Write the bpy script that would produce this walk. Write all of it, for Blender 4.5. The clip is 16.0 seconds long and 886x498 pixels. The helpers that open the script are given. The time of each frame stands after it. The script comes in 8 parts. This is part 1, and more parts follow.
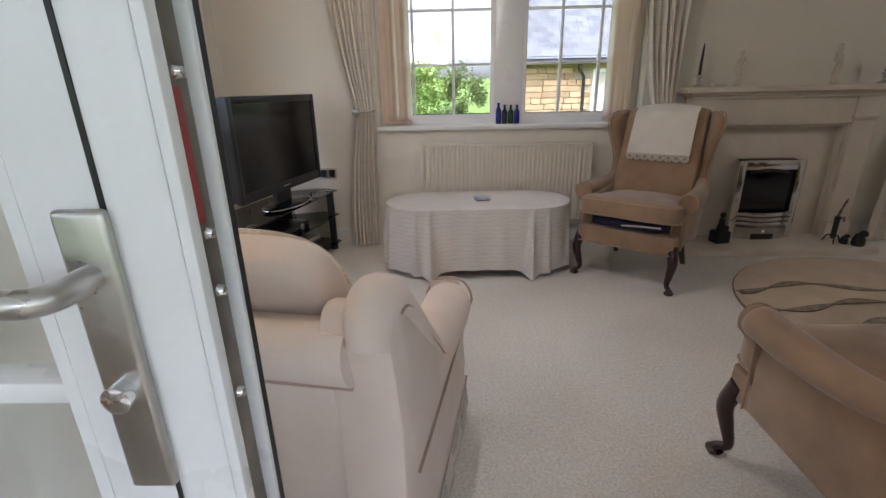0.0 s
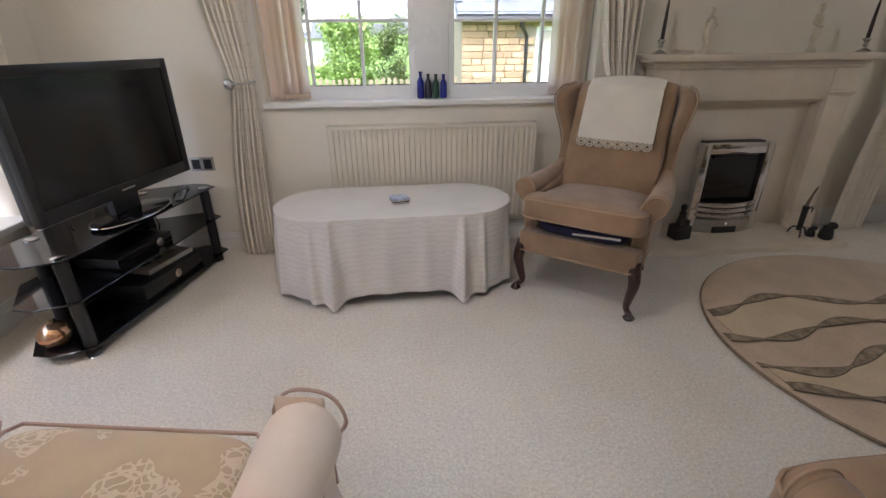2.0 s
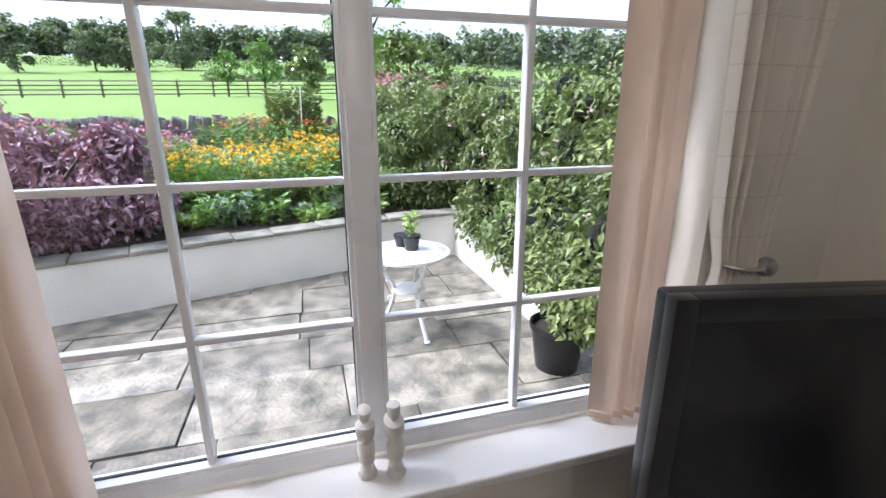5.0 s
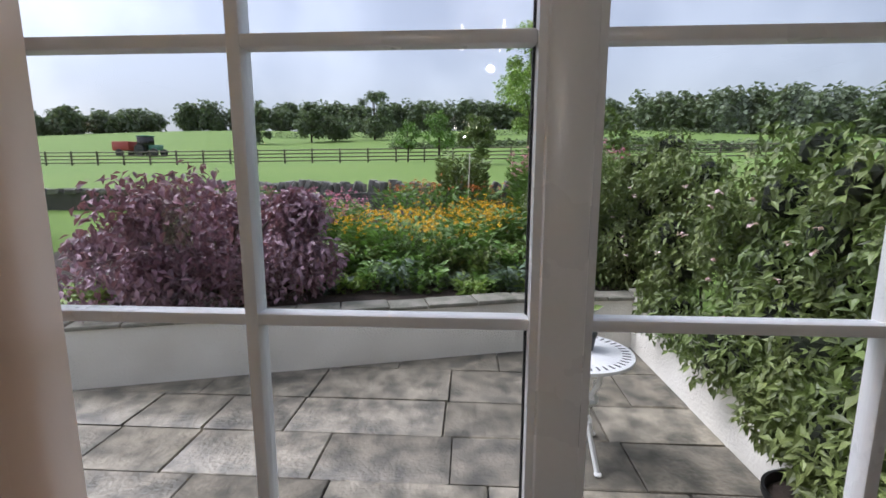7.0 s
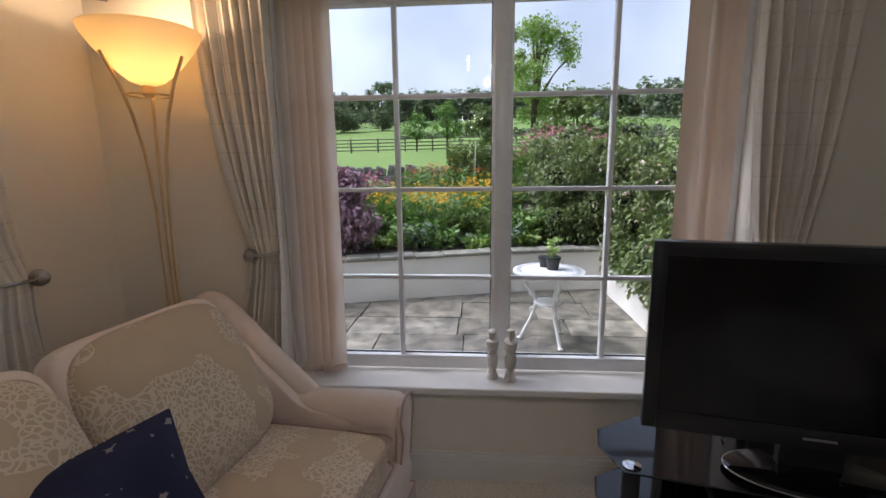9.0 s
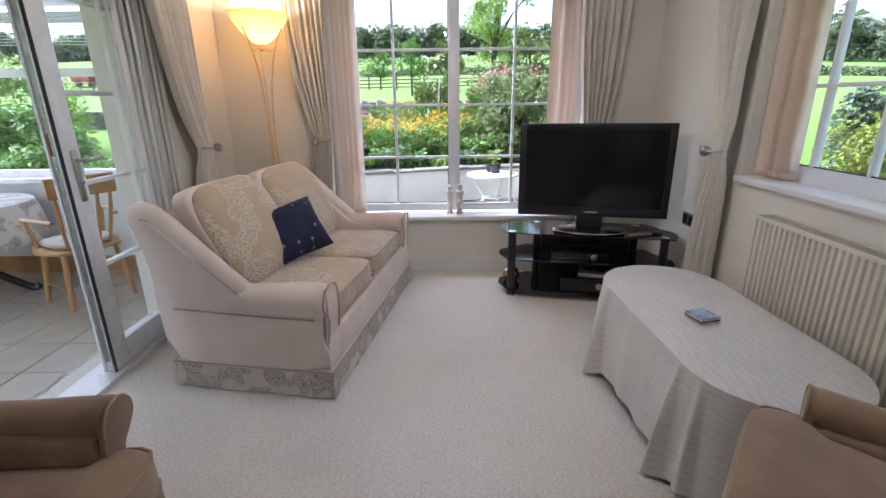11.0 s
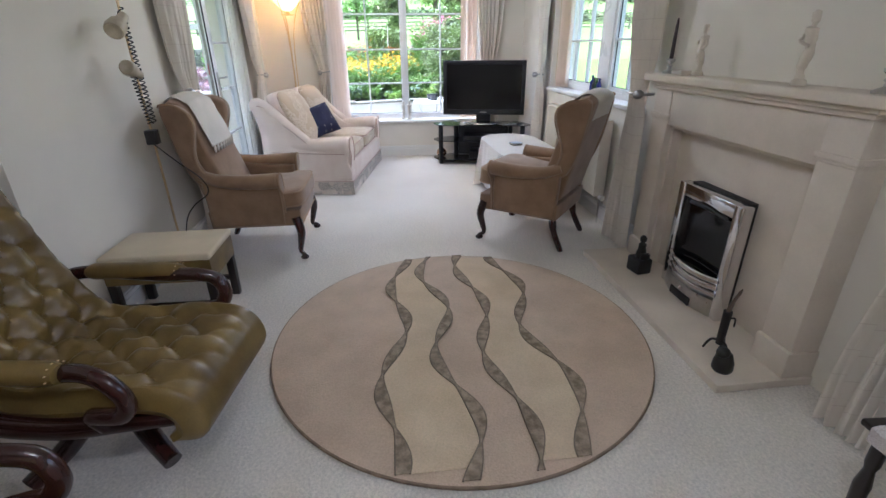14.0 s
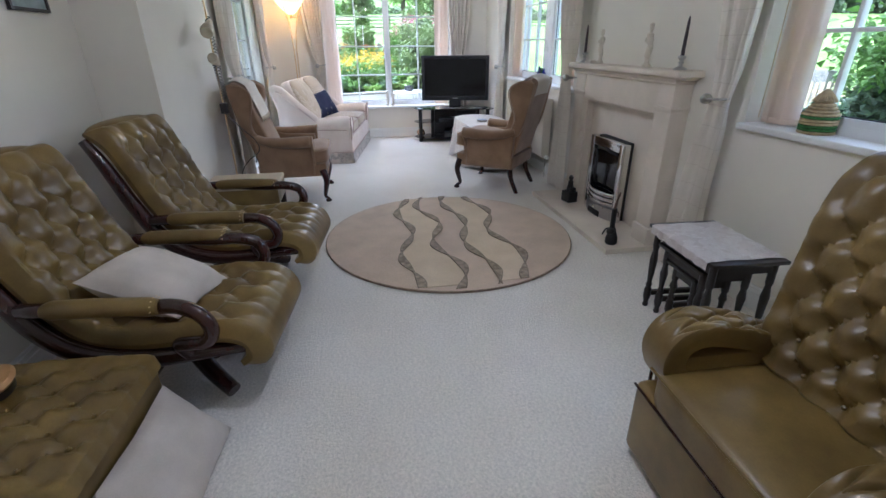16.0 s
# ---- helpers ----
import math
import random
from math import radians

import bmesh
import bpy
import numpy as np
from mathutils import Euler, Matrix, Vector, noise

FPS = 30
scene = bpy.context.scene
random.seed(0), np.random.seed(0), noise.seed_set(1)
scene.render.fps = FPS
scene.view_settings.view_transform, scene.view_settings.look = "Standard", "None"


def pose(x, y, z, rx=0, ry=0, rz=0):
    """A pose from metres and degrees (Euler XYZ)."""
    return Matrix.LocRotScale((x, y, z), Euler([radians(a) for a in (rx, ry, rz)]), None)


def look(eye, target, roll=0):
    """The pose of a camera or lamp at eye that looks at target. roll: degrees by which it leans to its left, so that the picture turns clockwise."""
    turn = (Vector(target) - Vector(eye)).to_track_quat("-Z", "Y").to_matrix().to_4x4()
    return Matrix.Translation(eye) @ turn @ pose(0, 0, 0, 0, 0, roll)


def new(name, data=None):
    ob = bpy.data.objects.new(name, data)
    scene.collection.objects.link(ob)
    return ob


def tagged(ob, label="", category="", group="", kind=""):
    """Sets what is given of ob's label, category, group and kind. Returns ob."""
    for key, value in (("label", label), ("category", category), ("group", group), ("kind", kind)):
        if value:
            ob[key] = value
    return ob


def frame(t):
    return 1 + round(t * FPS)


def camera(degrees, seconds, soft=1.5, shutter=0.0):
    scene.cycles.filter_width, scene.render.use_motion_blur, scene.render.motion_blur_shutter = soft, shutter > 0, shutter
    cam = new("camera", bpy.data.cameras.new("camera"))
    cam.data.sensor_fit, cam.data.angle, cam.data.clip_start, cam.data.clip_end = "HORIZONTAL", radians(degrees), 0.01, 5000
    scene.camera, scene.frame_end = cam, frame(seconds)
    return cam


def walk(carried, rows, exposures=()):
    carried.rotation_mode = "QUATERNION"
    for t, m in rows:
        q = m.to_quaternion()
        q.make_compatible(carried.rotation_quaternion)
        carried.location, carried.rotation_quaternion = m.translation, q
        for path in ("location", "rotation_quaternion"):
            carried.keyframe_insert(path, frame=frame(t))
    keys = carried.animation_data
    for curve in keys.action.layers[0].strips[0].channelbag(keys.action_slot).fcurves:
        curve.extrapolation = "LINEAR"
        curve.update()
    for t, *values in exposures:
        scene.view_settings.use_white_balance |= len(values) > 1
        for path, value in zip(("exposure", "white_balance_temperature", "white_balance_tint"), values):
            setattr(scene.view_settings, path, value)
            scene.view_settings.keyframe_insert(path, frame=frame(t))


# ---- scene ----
cam = camera(88.0, 16.0)
PATH = [
    (0, (0.384, -1.028, 1.275), (0.34, 0.859, 0.615), -1.2),
    (0.5, (0.468, -0.912, 1.244), (0.581, 0.946, 0.511), -0.5),
    (1, (0.532, -0.756, 1.292), (0.733, 1.075, 0.514), -0.5),
    (1.5, (0.59, -0.57, 1.282), (0.821, 1.253, 0.493), -0.5),
    (2, (0.607, -0.259, 1.318), (0.78, 1.558, 0.501), -0.5),
    (2.5, (0.569, 0.11, 1.343), (0.588, 1.941, 0.539), -0.3),
    (3, (0.515, 0.523, 1.45), (0.196, 2.308, 0.606), -0.5),
    (3.5, (0.358, 0.82, 1.416), (-0.436, 2.504, 0.687), -0.6),
    (4, (0.152, 0.989, 1.492), (-1.151, 2.349, 0.821), -0.6),
    (4.5, (-0.001, 1.092, 1.541), (-1.677, 1.989, 0.918), -0.3),
    (5, (-0.316, 1.103, 1.568), (-2.153, 1.637, 0.987), -0.2),
    (5.2, (-0.456, 1.105, 1.566), (-2.343, 1.493, 1.03), -0.5),
    (7.5, (-0.9, 1.101, 1.621), (-2.871, 0.961, 1.314), 0.0),
    (8, (-0.465, 1.118, 1.539), (-2.437, 0.96, 1.248), -0.3),
    (10.3, (1.701, 1.133, 1.466), (-0.23, 1.05, 0.952), -0.6),
    (10.5, (1.891, 1.132, 1.436), (-0.037, 1.068, 0.906), -0.5),
    (11, (2.379, 1.145, 1.395), (0.473, 1.141, 0.79), -0.7),
    (11.5, (2.853, 1.169, 1.387), (0.967, 1.223, 0.725), -0.6),
    (12, (3.338, 1.211, 1.373), (1.473, 1.286, 0.654), -0.6),
    (12.5, (3.842, 1.161, 1.394), (1.993, 1.264, 0.638), -0.6),
    (13, (4.288, 1.11, 1.357), (2.45, 1.253, 0.581), -0.3),
    (13.5, (4.724, 1.045, 1.382), (2.899, 1.223, 0.583), -0.4),
    (14, (5.118, 0.999, 1.406), (3.299, 1.201, 0.601), -0.5),
    (14.5, (5.493, 0.956, 1.396), (3.676, 1.178, 0.59), -0.4),
    (15, (5.877, 0.899, 1.416), (4.065, 1.144, 0.606), -0.1),
    (15.5, (6.219, 0.792, 1.387), (4.411, 1.075, 0.579), -0.3),
    (16, (6.433, 0.655, 1.404), (4.636, 0.984, 0.59), -0.4),
]
EXPOSURE = [(0.0, 1.95, 5750, 19), (1.0, 2.2, 5700, 18), (2.5, 2.25, 5650, 18), (3.0, 2.15, 5550, 18), (4.0, 2.0, 5550, 18), (5.0, 1.75, 5550, 18), (7.5, 0.5, 5850, 18), (8.0, 0.5, 5850, 18), (10.3, 1.8, 5400, 19),
            (11.3, 2.15, 5350, 18), (12.5, 2.35, 5250, 16), (13.5, 2.8, 5120, 16), (16.0, 2.85, 4850, 15)]
walk(cam, [(t, look(eye, target, roll)) for t, eye, target, roll in PATH], EXPOSURE)

# ---- light: an overcast sky, a veiled sun ----
world = bpy.data.worlds.new("world")
scene.world = world
world.use_nodes = True
wn = world.node_tree
sky = wn.nodes.new("ShaderNodeTexSky")
sky.sky_type = "NISHITA"
sky.sun_disc = False
sky.sun_elevation, sky.sun_rotation = radians(54.5), radians(190.8)
sky.air_density, sky.dust_density, sky.ozone_density = 1.2, 4.0, 1.0
haze = wn.nodes.new("ShaderNodeHueSaturation")
haze.inputs["Saturation"].default_value = 0.4
wn.links.new(sky.outputs[0], haze.inputs["Color"])
cloud, bank, veil, where = (wn.nodes.new("ShaderNode" + k) for k in ("TexNoise", "ValToRGB", "Mix", "TexCoord"))
cloud.inputs["Scale"].default_value, cloud.inputs["Detail"].default_value = 3.5, 6
bank.color_ramp.elements[0].position, bank.color_ramp.elements[0].color = 0.36, (0.70, 0.72, 0.76, 1)
bank.color_ramp.elements[1].position, bank.color_ramp.elements[1].color = 0.62, (1.0, 1.0, 1.0, 1)
veil.data_type, veil.blend_type = "RGBA", "MULTIPLY"
veil.inputs["Factor"].default_value = 1.0
wn.links.new(where.outputs["Generated"], cloud.inputs["Vector"])
wn.links.new(cloud.outputs[0], bank.inputs[0])
wn.links.new(haze.outputs[0], veil.inputs["A"])
wn.links.new(bank.outputs[0], veil.inputs["B"])
wn.links.new(veil.outputs["Result"], wn.nodes["Background"].inputs[0])
wn.nodes["Background"].inputs[1].default_value = 0.15
CEILING_WATTS = 4
sun = new("sun", bpy.data.lights.new("sun", "SUN"))
sun.data.energy, sun.data.angle, sun.data.color = 1.7, radians(30), (1.0, 0.97, 0.93)
sun.matrix_world = look((-4, -21, 30), (0, 0, 0))

# ---- building tools ----
def join(bm, other):
    """Adds other's geometry to bm and frees other."""
    tmp = bpy.data.meshes.new("tmp")
    other.to_mesh(tmp)
    other.free()
    bm.from_mesh(tmp)
    bpy.data.meshes.remove(tmp)
    return bm


def box(x0, x1, y0, y1, z0, z1, bevel=0.0, segments=2):
    bm = bmesh.new()
    bmesh.ops.create_cube(bm, size=1, matrix=Matrix.Translation(((x0 + x1) / 2, (y0 + y1) / 2, (z0 + z1) / 2)) @ Matrix.Diagonal((x1 - x0, y1 - y0, z1 - z0, 1)))
    if bevel:
        bmesh.ops.bevel(bm, geom=bm.edges[:], offset=bevel, segments=segments, affect="EDGES", profile=0.5)
    return bm


def boxes(*rows, bevel=0.0):
    bm = bmesh.new()
    for r in rows:
        join(bm, box(*r, bevel=bevel))
    return bm


def turned(bm, m):
    bmesh.ops.transform(bm, matrix=m, verts=bm.verts)
    return bm


def lathe(profile, n=24, m=None):
    """A turned solid about z from (radius, height) pairs."""
    bm = bmesh.new()
    rings = []
    for r, z in profile:
        rings.append([bm.verts.new((max(r, 1e-4) * math.cos(2 * math.pi * i / n), max(r, 1e-4) * math.sin(2 * math.pi * i / n), z)) for i in range(n)])
    for a, b in zip(rings, rings[1:]):
        for i in range(n):
            bm.faces.new((a[i], a[(i + 1) % n], b[(i + 1) % n], b[i]))
    bm.faces.new(rings[0][::-1])
    bm.faces.new(rings[-1])
    return turned(bm, m) if m else bm


def tube(points, radius, n=10, flat=1.0):
    """A round bar along points; radius is a number or one for each point."""
    pts = [Vector(p) for p in points]
    radii = radius if isinstance(radius, (list, tuple)) else [radius] * len(pts)
    bm = bmesh.new()
    rings, side = [], None
    for i, p in enumerate(pts):
        d = (pts[min(i + 1, len(pts) - 1)] - pts[max(i - 1, 0)]).normalized()
        if side is None:
            side = d.cross(Vector((0, 0, 1)) if abs(d.z) < 0.9 else Vector((0, 1, 0))).normalized()
        side = (side - d * side.dot(d)).normalized()
        up = side.cross(d)
        rings.append([bm.verts.new(p + (side * math.cos(a) + up * math.sin(a) * flat) * radii[i]) for a in (2 * math.pi * k / n for k in range(n))])
    for a, b in zip(rings, rings[1:]):
        for i in range(n):
            bm.faces.new((a[i], a[(i + 1) % n], b[(i + 1) % n], b[i]))
    bm.faces.new(rings[0][::-1])
    bm.faces.new(rings[-1])
    bmesh.ops.recalc_face_normals(bm, faces=bm.faces[:])
    return bm


def curve_points(points, steps=6):
    """A smooth run (Catmull-Rom) through points."""
    p = [Vector(q) for q in points]
    p = [2 * p[0] - p[1]] + p + [2 * p[-1] - p[-2]]
    out = []
    for i in range(1, len(p) - 2):
        for k in range(steps):
            t = k / steps
            out.append(0.5 * (2 * p[i] + (p[i + 1] - p[i - 1]) * t + (2 * p[i - 1] - 5 * p[i] + 4 * p[i + 1] - p[i + 2]) * t * t + (3 * p[i] - p[i - 1] - 3 * p[i + 1] + p[i + 2]) * t ** 3))
    return out + [p[-2]]


def slab(outline, z0, z1, bevel=0.0, segments=2):
    """A flat plate from an outline in x and y."""
    bm = bmesh.new()
    face = bm.faces.new([bm.verts.new((x, y, z0)) for x, y in outline])
    if face.normal.z > 0:
        face.normal_flip()
    ext = bmesh.ops.extrude_face_region(bm, geom=[face])
    bmesh.ops.translate(bm, vec=(0, 0, z1 - z0), verts=[v for v in ext["geom"] if isinstance(v, bmesh.types.BMVert)])
    bmesh.ops.recalc_face_normals(bm, faces=bm.faces[:])
    if bevel:
        bmesh.ops.bevel(bm, geom=[e for e in bm.edges if abs(e.verts[0].co.z - e.verts[1].co.z) < 1e-6], offset=bevel, segments=segments, affect="EDGES", profile=0.5)
    return bm


def cushion(sx, sy, sz, power=3.2, n=14, crown=0.0, m=None):
    """A soft stuffed block: a superellipsoid with flattened faces, crowned at the top."""
    bm = bmesh.new()
    bmesh.ops.create_cube(bm, size=2)
    bmesh.ops.subdivide_edges(bm, edges=bm.edges[:], cuts=n, use_grid_fill=True)
    for v in bm.verts:
        c = v.co
        k = (abs(c.x) ** power + abs(c.y) ** power + abs(c.z) ** power) ** (1 / power)
        q = c / k
        top = crown * max(0, 1 - q.x * q.x) * max(0, 1 - q.y * q.y) if q.z > 0 else 0
        v.co = (q.x * sx / 2, q.y * sy / 2, q.z * sz / 2 + top)
    return turned(bm, m) if m else bm


def pillow(w, h, t, n=18, m=None, seed=1):
    """A stuffed cover: thick in the middle, thin at the seams, with drawn-out corners and soft creases."""
    bm = bmesh.new()
    sides = []
    for s in (1, -1):
        rows = []
        for j in range(n + 1):
            v = 2 * j / n - 1
            row = []
            for i in range(n + 1):
                u = 2 * i / n - 1
                body = max(0, (1 - u ** 4)) ** 0.75 * max(0, (1 - v ** 4)) ** 0.75
                crease = 0.012 * noise.noise(Vector((u * 2.1 + seed, v * 2.3, s)))
                pull = 1 - 0.06 * (1 - abs(u * v)) * max(abs(u), abs(v)) ** 3
                row.append(bm.verts.new((u * w / 2 * pull, v * h / 2 * pull, s * body * (t / 2 + crease))))
            rows.append(row)
        sides.append(rows)
        for a, b in zip(rows, rows[1:]):
            for i in range(n):
                bm.faces.new((a[i], a[i + 1], b[i + 1], b[i]))
    bmesh.ops.remove_doubles(bm, verts=bm.verts[:], dist=1e-5)
    bmesh.ops.recalc_face_normals(bm, faces=bm.faces[:])
    return turned(bm, m) if m else bm


def part(name, bm, material, parent=None, label="", smooth=True):
    """Links bm as ONE mesh object under a thing or under a part."""
    mesh = bpy.data.meshes.new(name)
    bm.normal_update()
    bm.to_mesh(mesh)
    bm.free()
    if smooth:
        mesh.shade_smooth()
        mesh.set_sharp_from_angle(angle=radians(38))
    mesh.materials.append(material)
    ob = new(name, mesh)
    if parent:
        ob.parent = parent
    return tagged(ob, label)


def thing(name, m, label, category, group="", kind=""):
    """An Empty at the base of a thing."""
    ob = new(name)
    ob.empty_display_size = 0.1
    ob.matrix_world = m
    return tagged(ob, label, category, group, kind)


def structure(name, bm, material, label="", category=""):
    return tagged(part(name, bm, material, None, label, smooth=False), label, category, "", "structure")


# ---- materials ----
def surf(name, base, rough=0.6, var=0.12, scale=6.0, bump=0.0, grain=120.0, metal=0.0, second=None, coat=0.0, sheen=0.0, stretch=(1, 1, 1), spread=0.0):
    """A worn surface: a large and a fine noise vary colour and gloss, the fine one gives relief."""
    mt = bpy.data.materials.new(name)
    mt.use_nodes = True
    nt = mt.node_tree
    b = nt.nodes["Principled BSDF"]
    co = nt.nodes.new("ShaderNodeTexCoord")
    mp = nt.nodes.new("ShaderNodeMapping")
    mp.inputs["Scale"].default_value = stretch
    nt.links.new(co.outputs["Object"], mp.inputs[0])
    n1, n2 = nt.nodes.new("ShaderNodeTexNoise"), nt.nodes.new("ShaderNodeTexNoise")
    n1.inputs["Scale"].default_value, n1.inputs["Detail"].default_value = scale, 5
    n2.inputs["Scale"].default_value, n2.inputs["Detail"].default_value = grain, 3
    for n in (n1, n2):
        nt.links.new(mp.outputs[0], n.inputs["Vector"])
    second = second or tuple(c * (1 - 2.2 * var) for c in base)
    m1 = nt.nodes.new("ShaderNodeMix")
    m1.data_type = "RGBA"
    rp = nt.nodes.new("ShaderNodeValToRGB")
    rp.color_ramp.elements[0].position, rp.color_ramp.elements[1].position = 0.35, 0.65
    nt.links.new(n1.outputs[0], rp.inputs[0])
    nt.links.new(rp.outputs[0], m1.inputs["Factor"])
    m1.inputs["A"].default_value, m1.inputs["B"].default_value = (*base, 1), (*second, 1)
    hs = nt.nodes.new("ShaderNodeHueSaturation")
    mr = nt.nodes.new("ShaderNodeMapRange")
    mr.inputs["To Min"].default_value, mr.inputs["To Max"].default_value = 1 - var, 1 + var
    nt.links.new(n2.outputs[0], mr.inputs["Value"])
    nt.links.new(m1.outputs["Result"], hs.inputs["Color"])
    nt.links.new(mr.outputs[0], hs.inputs["Value"])
    out = hs.outputs[0]
    if spread:
        oi, mr2, hs2 = nt.nodes.new("ShaderNodeObjectInfo"), nt.nodes.new("ShaderNodeMapRange"), nt.nodes.new("ShaderNodeHueSaturation")
        geo, add, fr = nt.nodes.new("ShaderNodeNewGeometry"), nt.nodes.new("ShaderNodeMath"), nt.nodes.new("ShaderNodeMath")
        nt.links.new(oi.outputs["Random"], add.inputs[0])
        nt.links.new(geo.outputs["Random Per Island"], add.inputs[1])
        fr.operation = "FRACT"
        nt.links.new(add.outputs[0], fr.inputs[0])
        mr2.inputs["To Min"].default_value, mr2.inputs["To Max"].default_value = 1 - spread, 1 + spread
        nt.links.new(fr.outputs[0], mr2.inputs["Value"])
        nt.links.new(out, hs2.inputs["Color"])
        nt.links.new(mr2.outputs[0], hs2.inputs["Value"])
        out = hs2.outputs[0]
    nt.links.new(out, b.inputs["Base Color"])
    rr = nt.nodes.new("ShaderNodeMapRange")
    rr.inputs["To Min"].default_value, rr.inputs["To Max"].default_value = max(0.02, rough - 0.08), min(1, rough + 0.08)
    nt.links.new(n1.outputs[0], rr.inputs["Value"])
    nt.links.new(rr.outputs[0], b.inputs["Roughness"])
    b.inputs["Metallic"].default_value = metal
    b.inputs["Coat Weight"].default_value = coat
    b.inputs["Sheen Weight"].default_value = sheen
    if bump:
        bp = nt.nodes.new("ShaderNodeBump")
        bp.inputs["Strength"].default_value, bp.inputs["Distance"].default_value = min(1, bump * 100), 0.01 if bump > 0.01 else bump
        nt.links.new(n2.outputs[0], bp.inputs["Height"])
        nt.links.new(bp.outputs[0], b.inputs["Normal"])
    return mt


def glow(name, colour, strength):
    mt = bpy.data.materials.new(name)
    mt.use_nodes = True
    b = mt.node_tree.nodes["Principled BSDF"]
    b.inputs["Base Color"].default_value = (*colour, 1)
    b.inputs["Emission Color"].default_value = (*colour, 1)
    b.inputs["Emission Strength"].default_value = strength
    return mt


def clear_pane(name, tint=(0.97, 0.98, 0.97)):
    """Thin window glass: clear, with the gloss of Fresnel."""
    mt = bpy.data.materials.new(name)
    mt.use_nodes = True
    nt = mt.node_tree
    nt.nodes.remove(nt.nodes["Principled BSDF"])
    tr, gl, fr, mx = (nt.nodes.new("ShaderNode" + k) for k in ("BsdfTransparent", "BsdfGlossy", "LayerWeight", "MixShader"))
    pw, ad = nt.nodes.new("ShaderNodeMath"), nt.nodes.new("ShaderNodeMath")
    pw.operation, pw.inputs[1].default_value = "POWER", 5
    ad.operation, ad.inputs[1].default_value, ad.inputs[2].default_value = "MULTIPLY_ADD", 0.7, 0.025
    fr.inputs[0].default_value = 0.5
    nt.links.new(fr.outputs["Facing"], pw.inputs[0])
    nt.links.new(pw.outputs[0], ad.inputs[0])
    tr.inputs[0].default_value = (*tint, 1)
    gl.inputs["Roughness"].default_value = 0.01
    nt.links.new(ad.outputs[0], mx.inputs[0])
    nt.links.new(tr.outputs[0], mx.inputs[1])
    nt.links.new(gl.outputs[0], mx.inputs[2])
    nt.links.new(mx.outputs[0], nt.nodes["Material Output"].inputs[0])
    return mt


M_WALL = surf("wall_paint", (0.80, 0.745, 0.645), 0.75, 0.02, 2.0, 0.0006, 160)
M_CEIL = surf("ceiling_paint", (0.84, 0.82, 0.77), 0.8, 0.02, 2.0, 0.0004, 150)
M_CARPET = surf("carpet_wool", (0.76, 0.71, 0.64), 0.95, 0.20, 1.3, 0.0, 75, second=(0.68, 0.625, 0.55), sheen=0.15)


def tufts(mt, scale, low, high):
    """Deep pile: clumps of tufts; the shade in the gaps between is put into the colour."""
    nt = mt.node_tree
    b = nt.nodes["Principled BSDF"]
    co, vo, ns = nt.nodes.new("ShaderNodeTexCoord"), nt.nodes.new("ShaderNodeTexVoronoi"), nt.nodes.new("ShaderNodeTexNoise")
    vo.inputs["Scale"].default_value, vo.inputs["Randomness"].default_value = scale, 1.0
    ns.inputs["Scale"].default_value, ns.inputs["Detail"].default_value = scale * 0.45, 4
    nt.links.new(co.outputs["Object"], vo.inputs["Vector"])
    nt.links.new(co.outputs["Object"], ns.inputs["Vector"])
    ad, mr, bp = nt.nodes.new("ShaderNodeMath"), nt.nodes.new("ShaderNodeMapRange"), nt.nodes.new("ShaderNodeBump")
    ad.operation = "SUBTRACT"
    nt.links.new(ns.outputs[0], ad.inputs[0])
    sc = nt.nodes.new("ShaderNodeMath")
    sc.operation, sc.inputs[1].default_value = "MULTIPLY", 0.45
    nt.links.new(vo.outputs["Distance"], sc.inputs[0])
    nt.links.new(sc.outputs[0], ad.inputs[1])
    mr.inputs["From Min"].default_value, mr.inputs["From Max"].default_value = 0.08, 0.48
    mr.inputs["To Min"].default_value, mr.inputs["To Max"].default_value = low, high
    nt.links.new(ad.outputs[0], mr.inputs["Value"])
    hs = nt.nodes.new("ShaderNodeHueSaturation")
    nt.links.new(b.inputs["Base Color"].links[0].from_socket, hs.inputs["Color"])
    nt.links.new(mr.outputs[0], hs.inputs["Value"])
    nt.links.new(hs.outputs[0], b.inputs["Base Color"])
    bp.inputs["Strength"].default_value, bp.inputs["Distance"].default_value = 0.7, 0.0045
    nt.links.new(ad.outputs[0], bp.inputs["Height"])
    nt.links.new(bp.outputs[0], b.inputs["Normal"])
    return mt


tufts(M_CARPET, 190, 0.90, 1.12)
M_WHITE = surf("white_gloss_paint", (0.82, 0.80, 0.76), 0.35, 0.02, 3.0, 0.0002, 80)
M_UPVC = surf("white_upvc", (0.84, 0.84, 0.84), 0.28, 0.02, 3.0)
M_SEAL = surf("black_rubber", (0.015, 0.015, 0.016), 0.6, 0.1)
M_GLASS = clear_pane("window_glass")
M_STEEL = surf("brushed_steel", (0.55, 0.53, 0.50), 0.3, 0.06, 20, metal=1.0)
M_CHROME = surf("chrome", (0.75, 0.75, 0.76), 0.1, 0.03, 10, metal=1.0)
M_BRASS = surf("satin_brass", (0.72, 0.55, 0.32), 0.35, 0.05, 20, metal=1.0)
M_STONE = surf("cream_limestone", (0.74, 0.65, 0.54), 0.6, 0.05, 4.0, 0.0006, 90)
M_BLACKGLASS = surf("black_glass", (0.006, 0.006, 0.007), 0.06, 0.05, 6)
M_BLACKPLASTIC = surf("black_plastic", (0.014, 0.014, 0.015), 0.32, 0.1, 6)
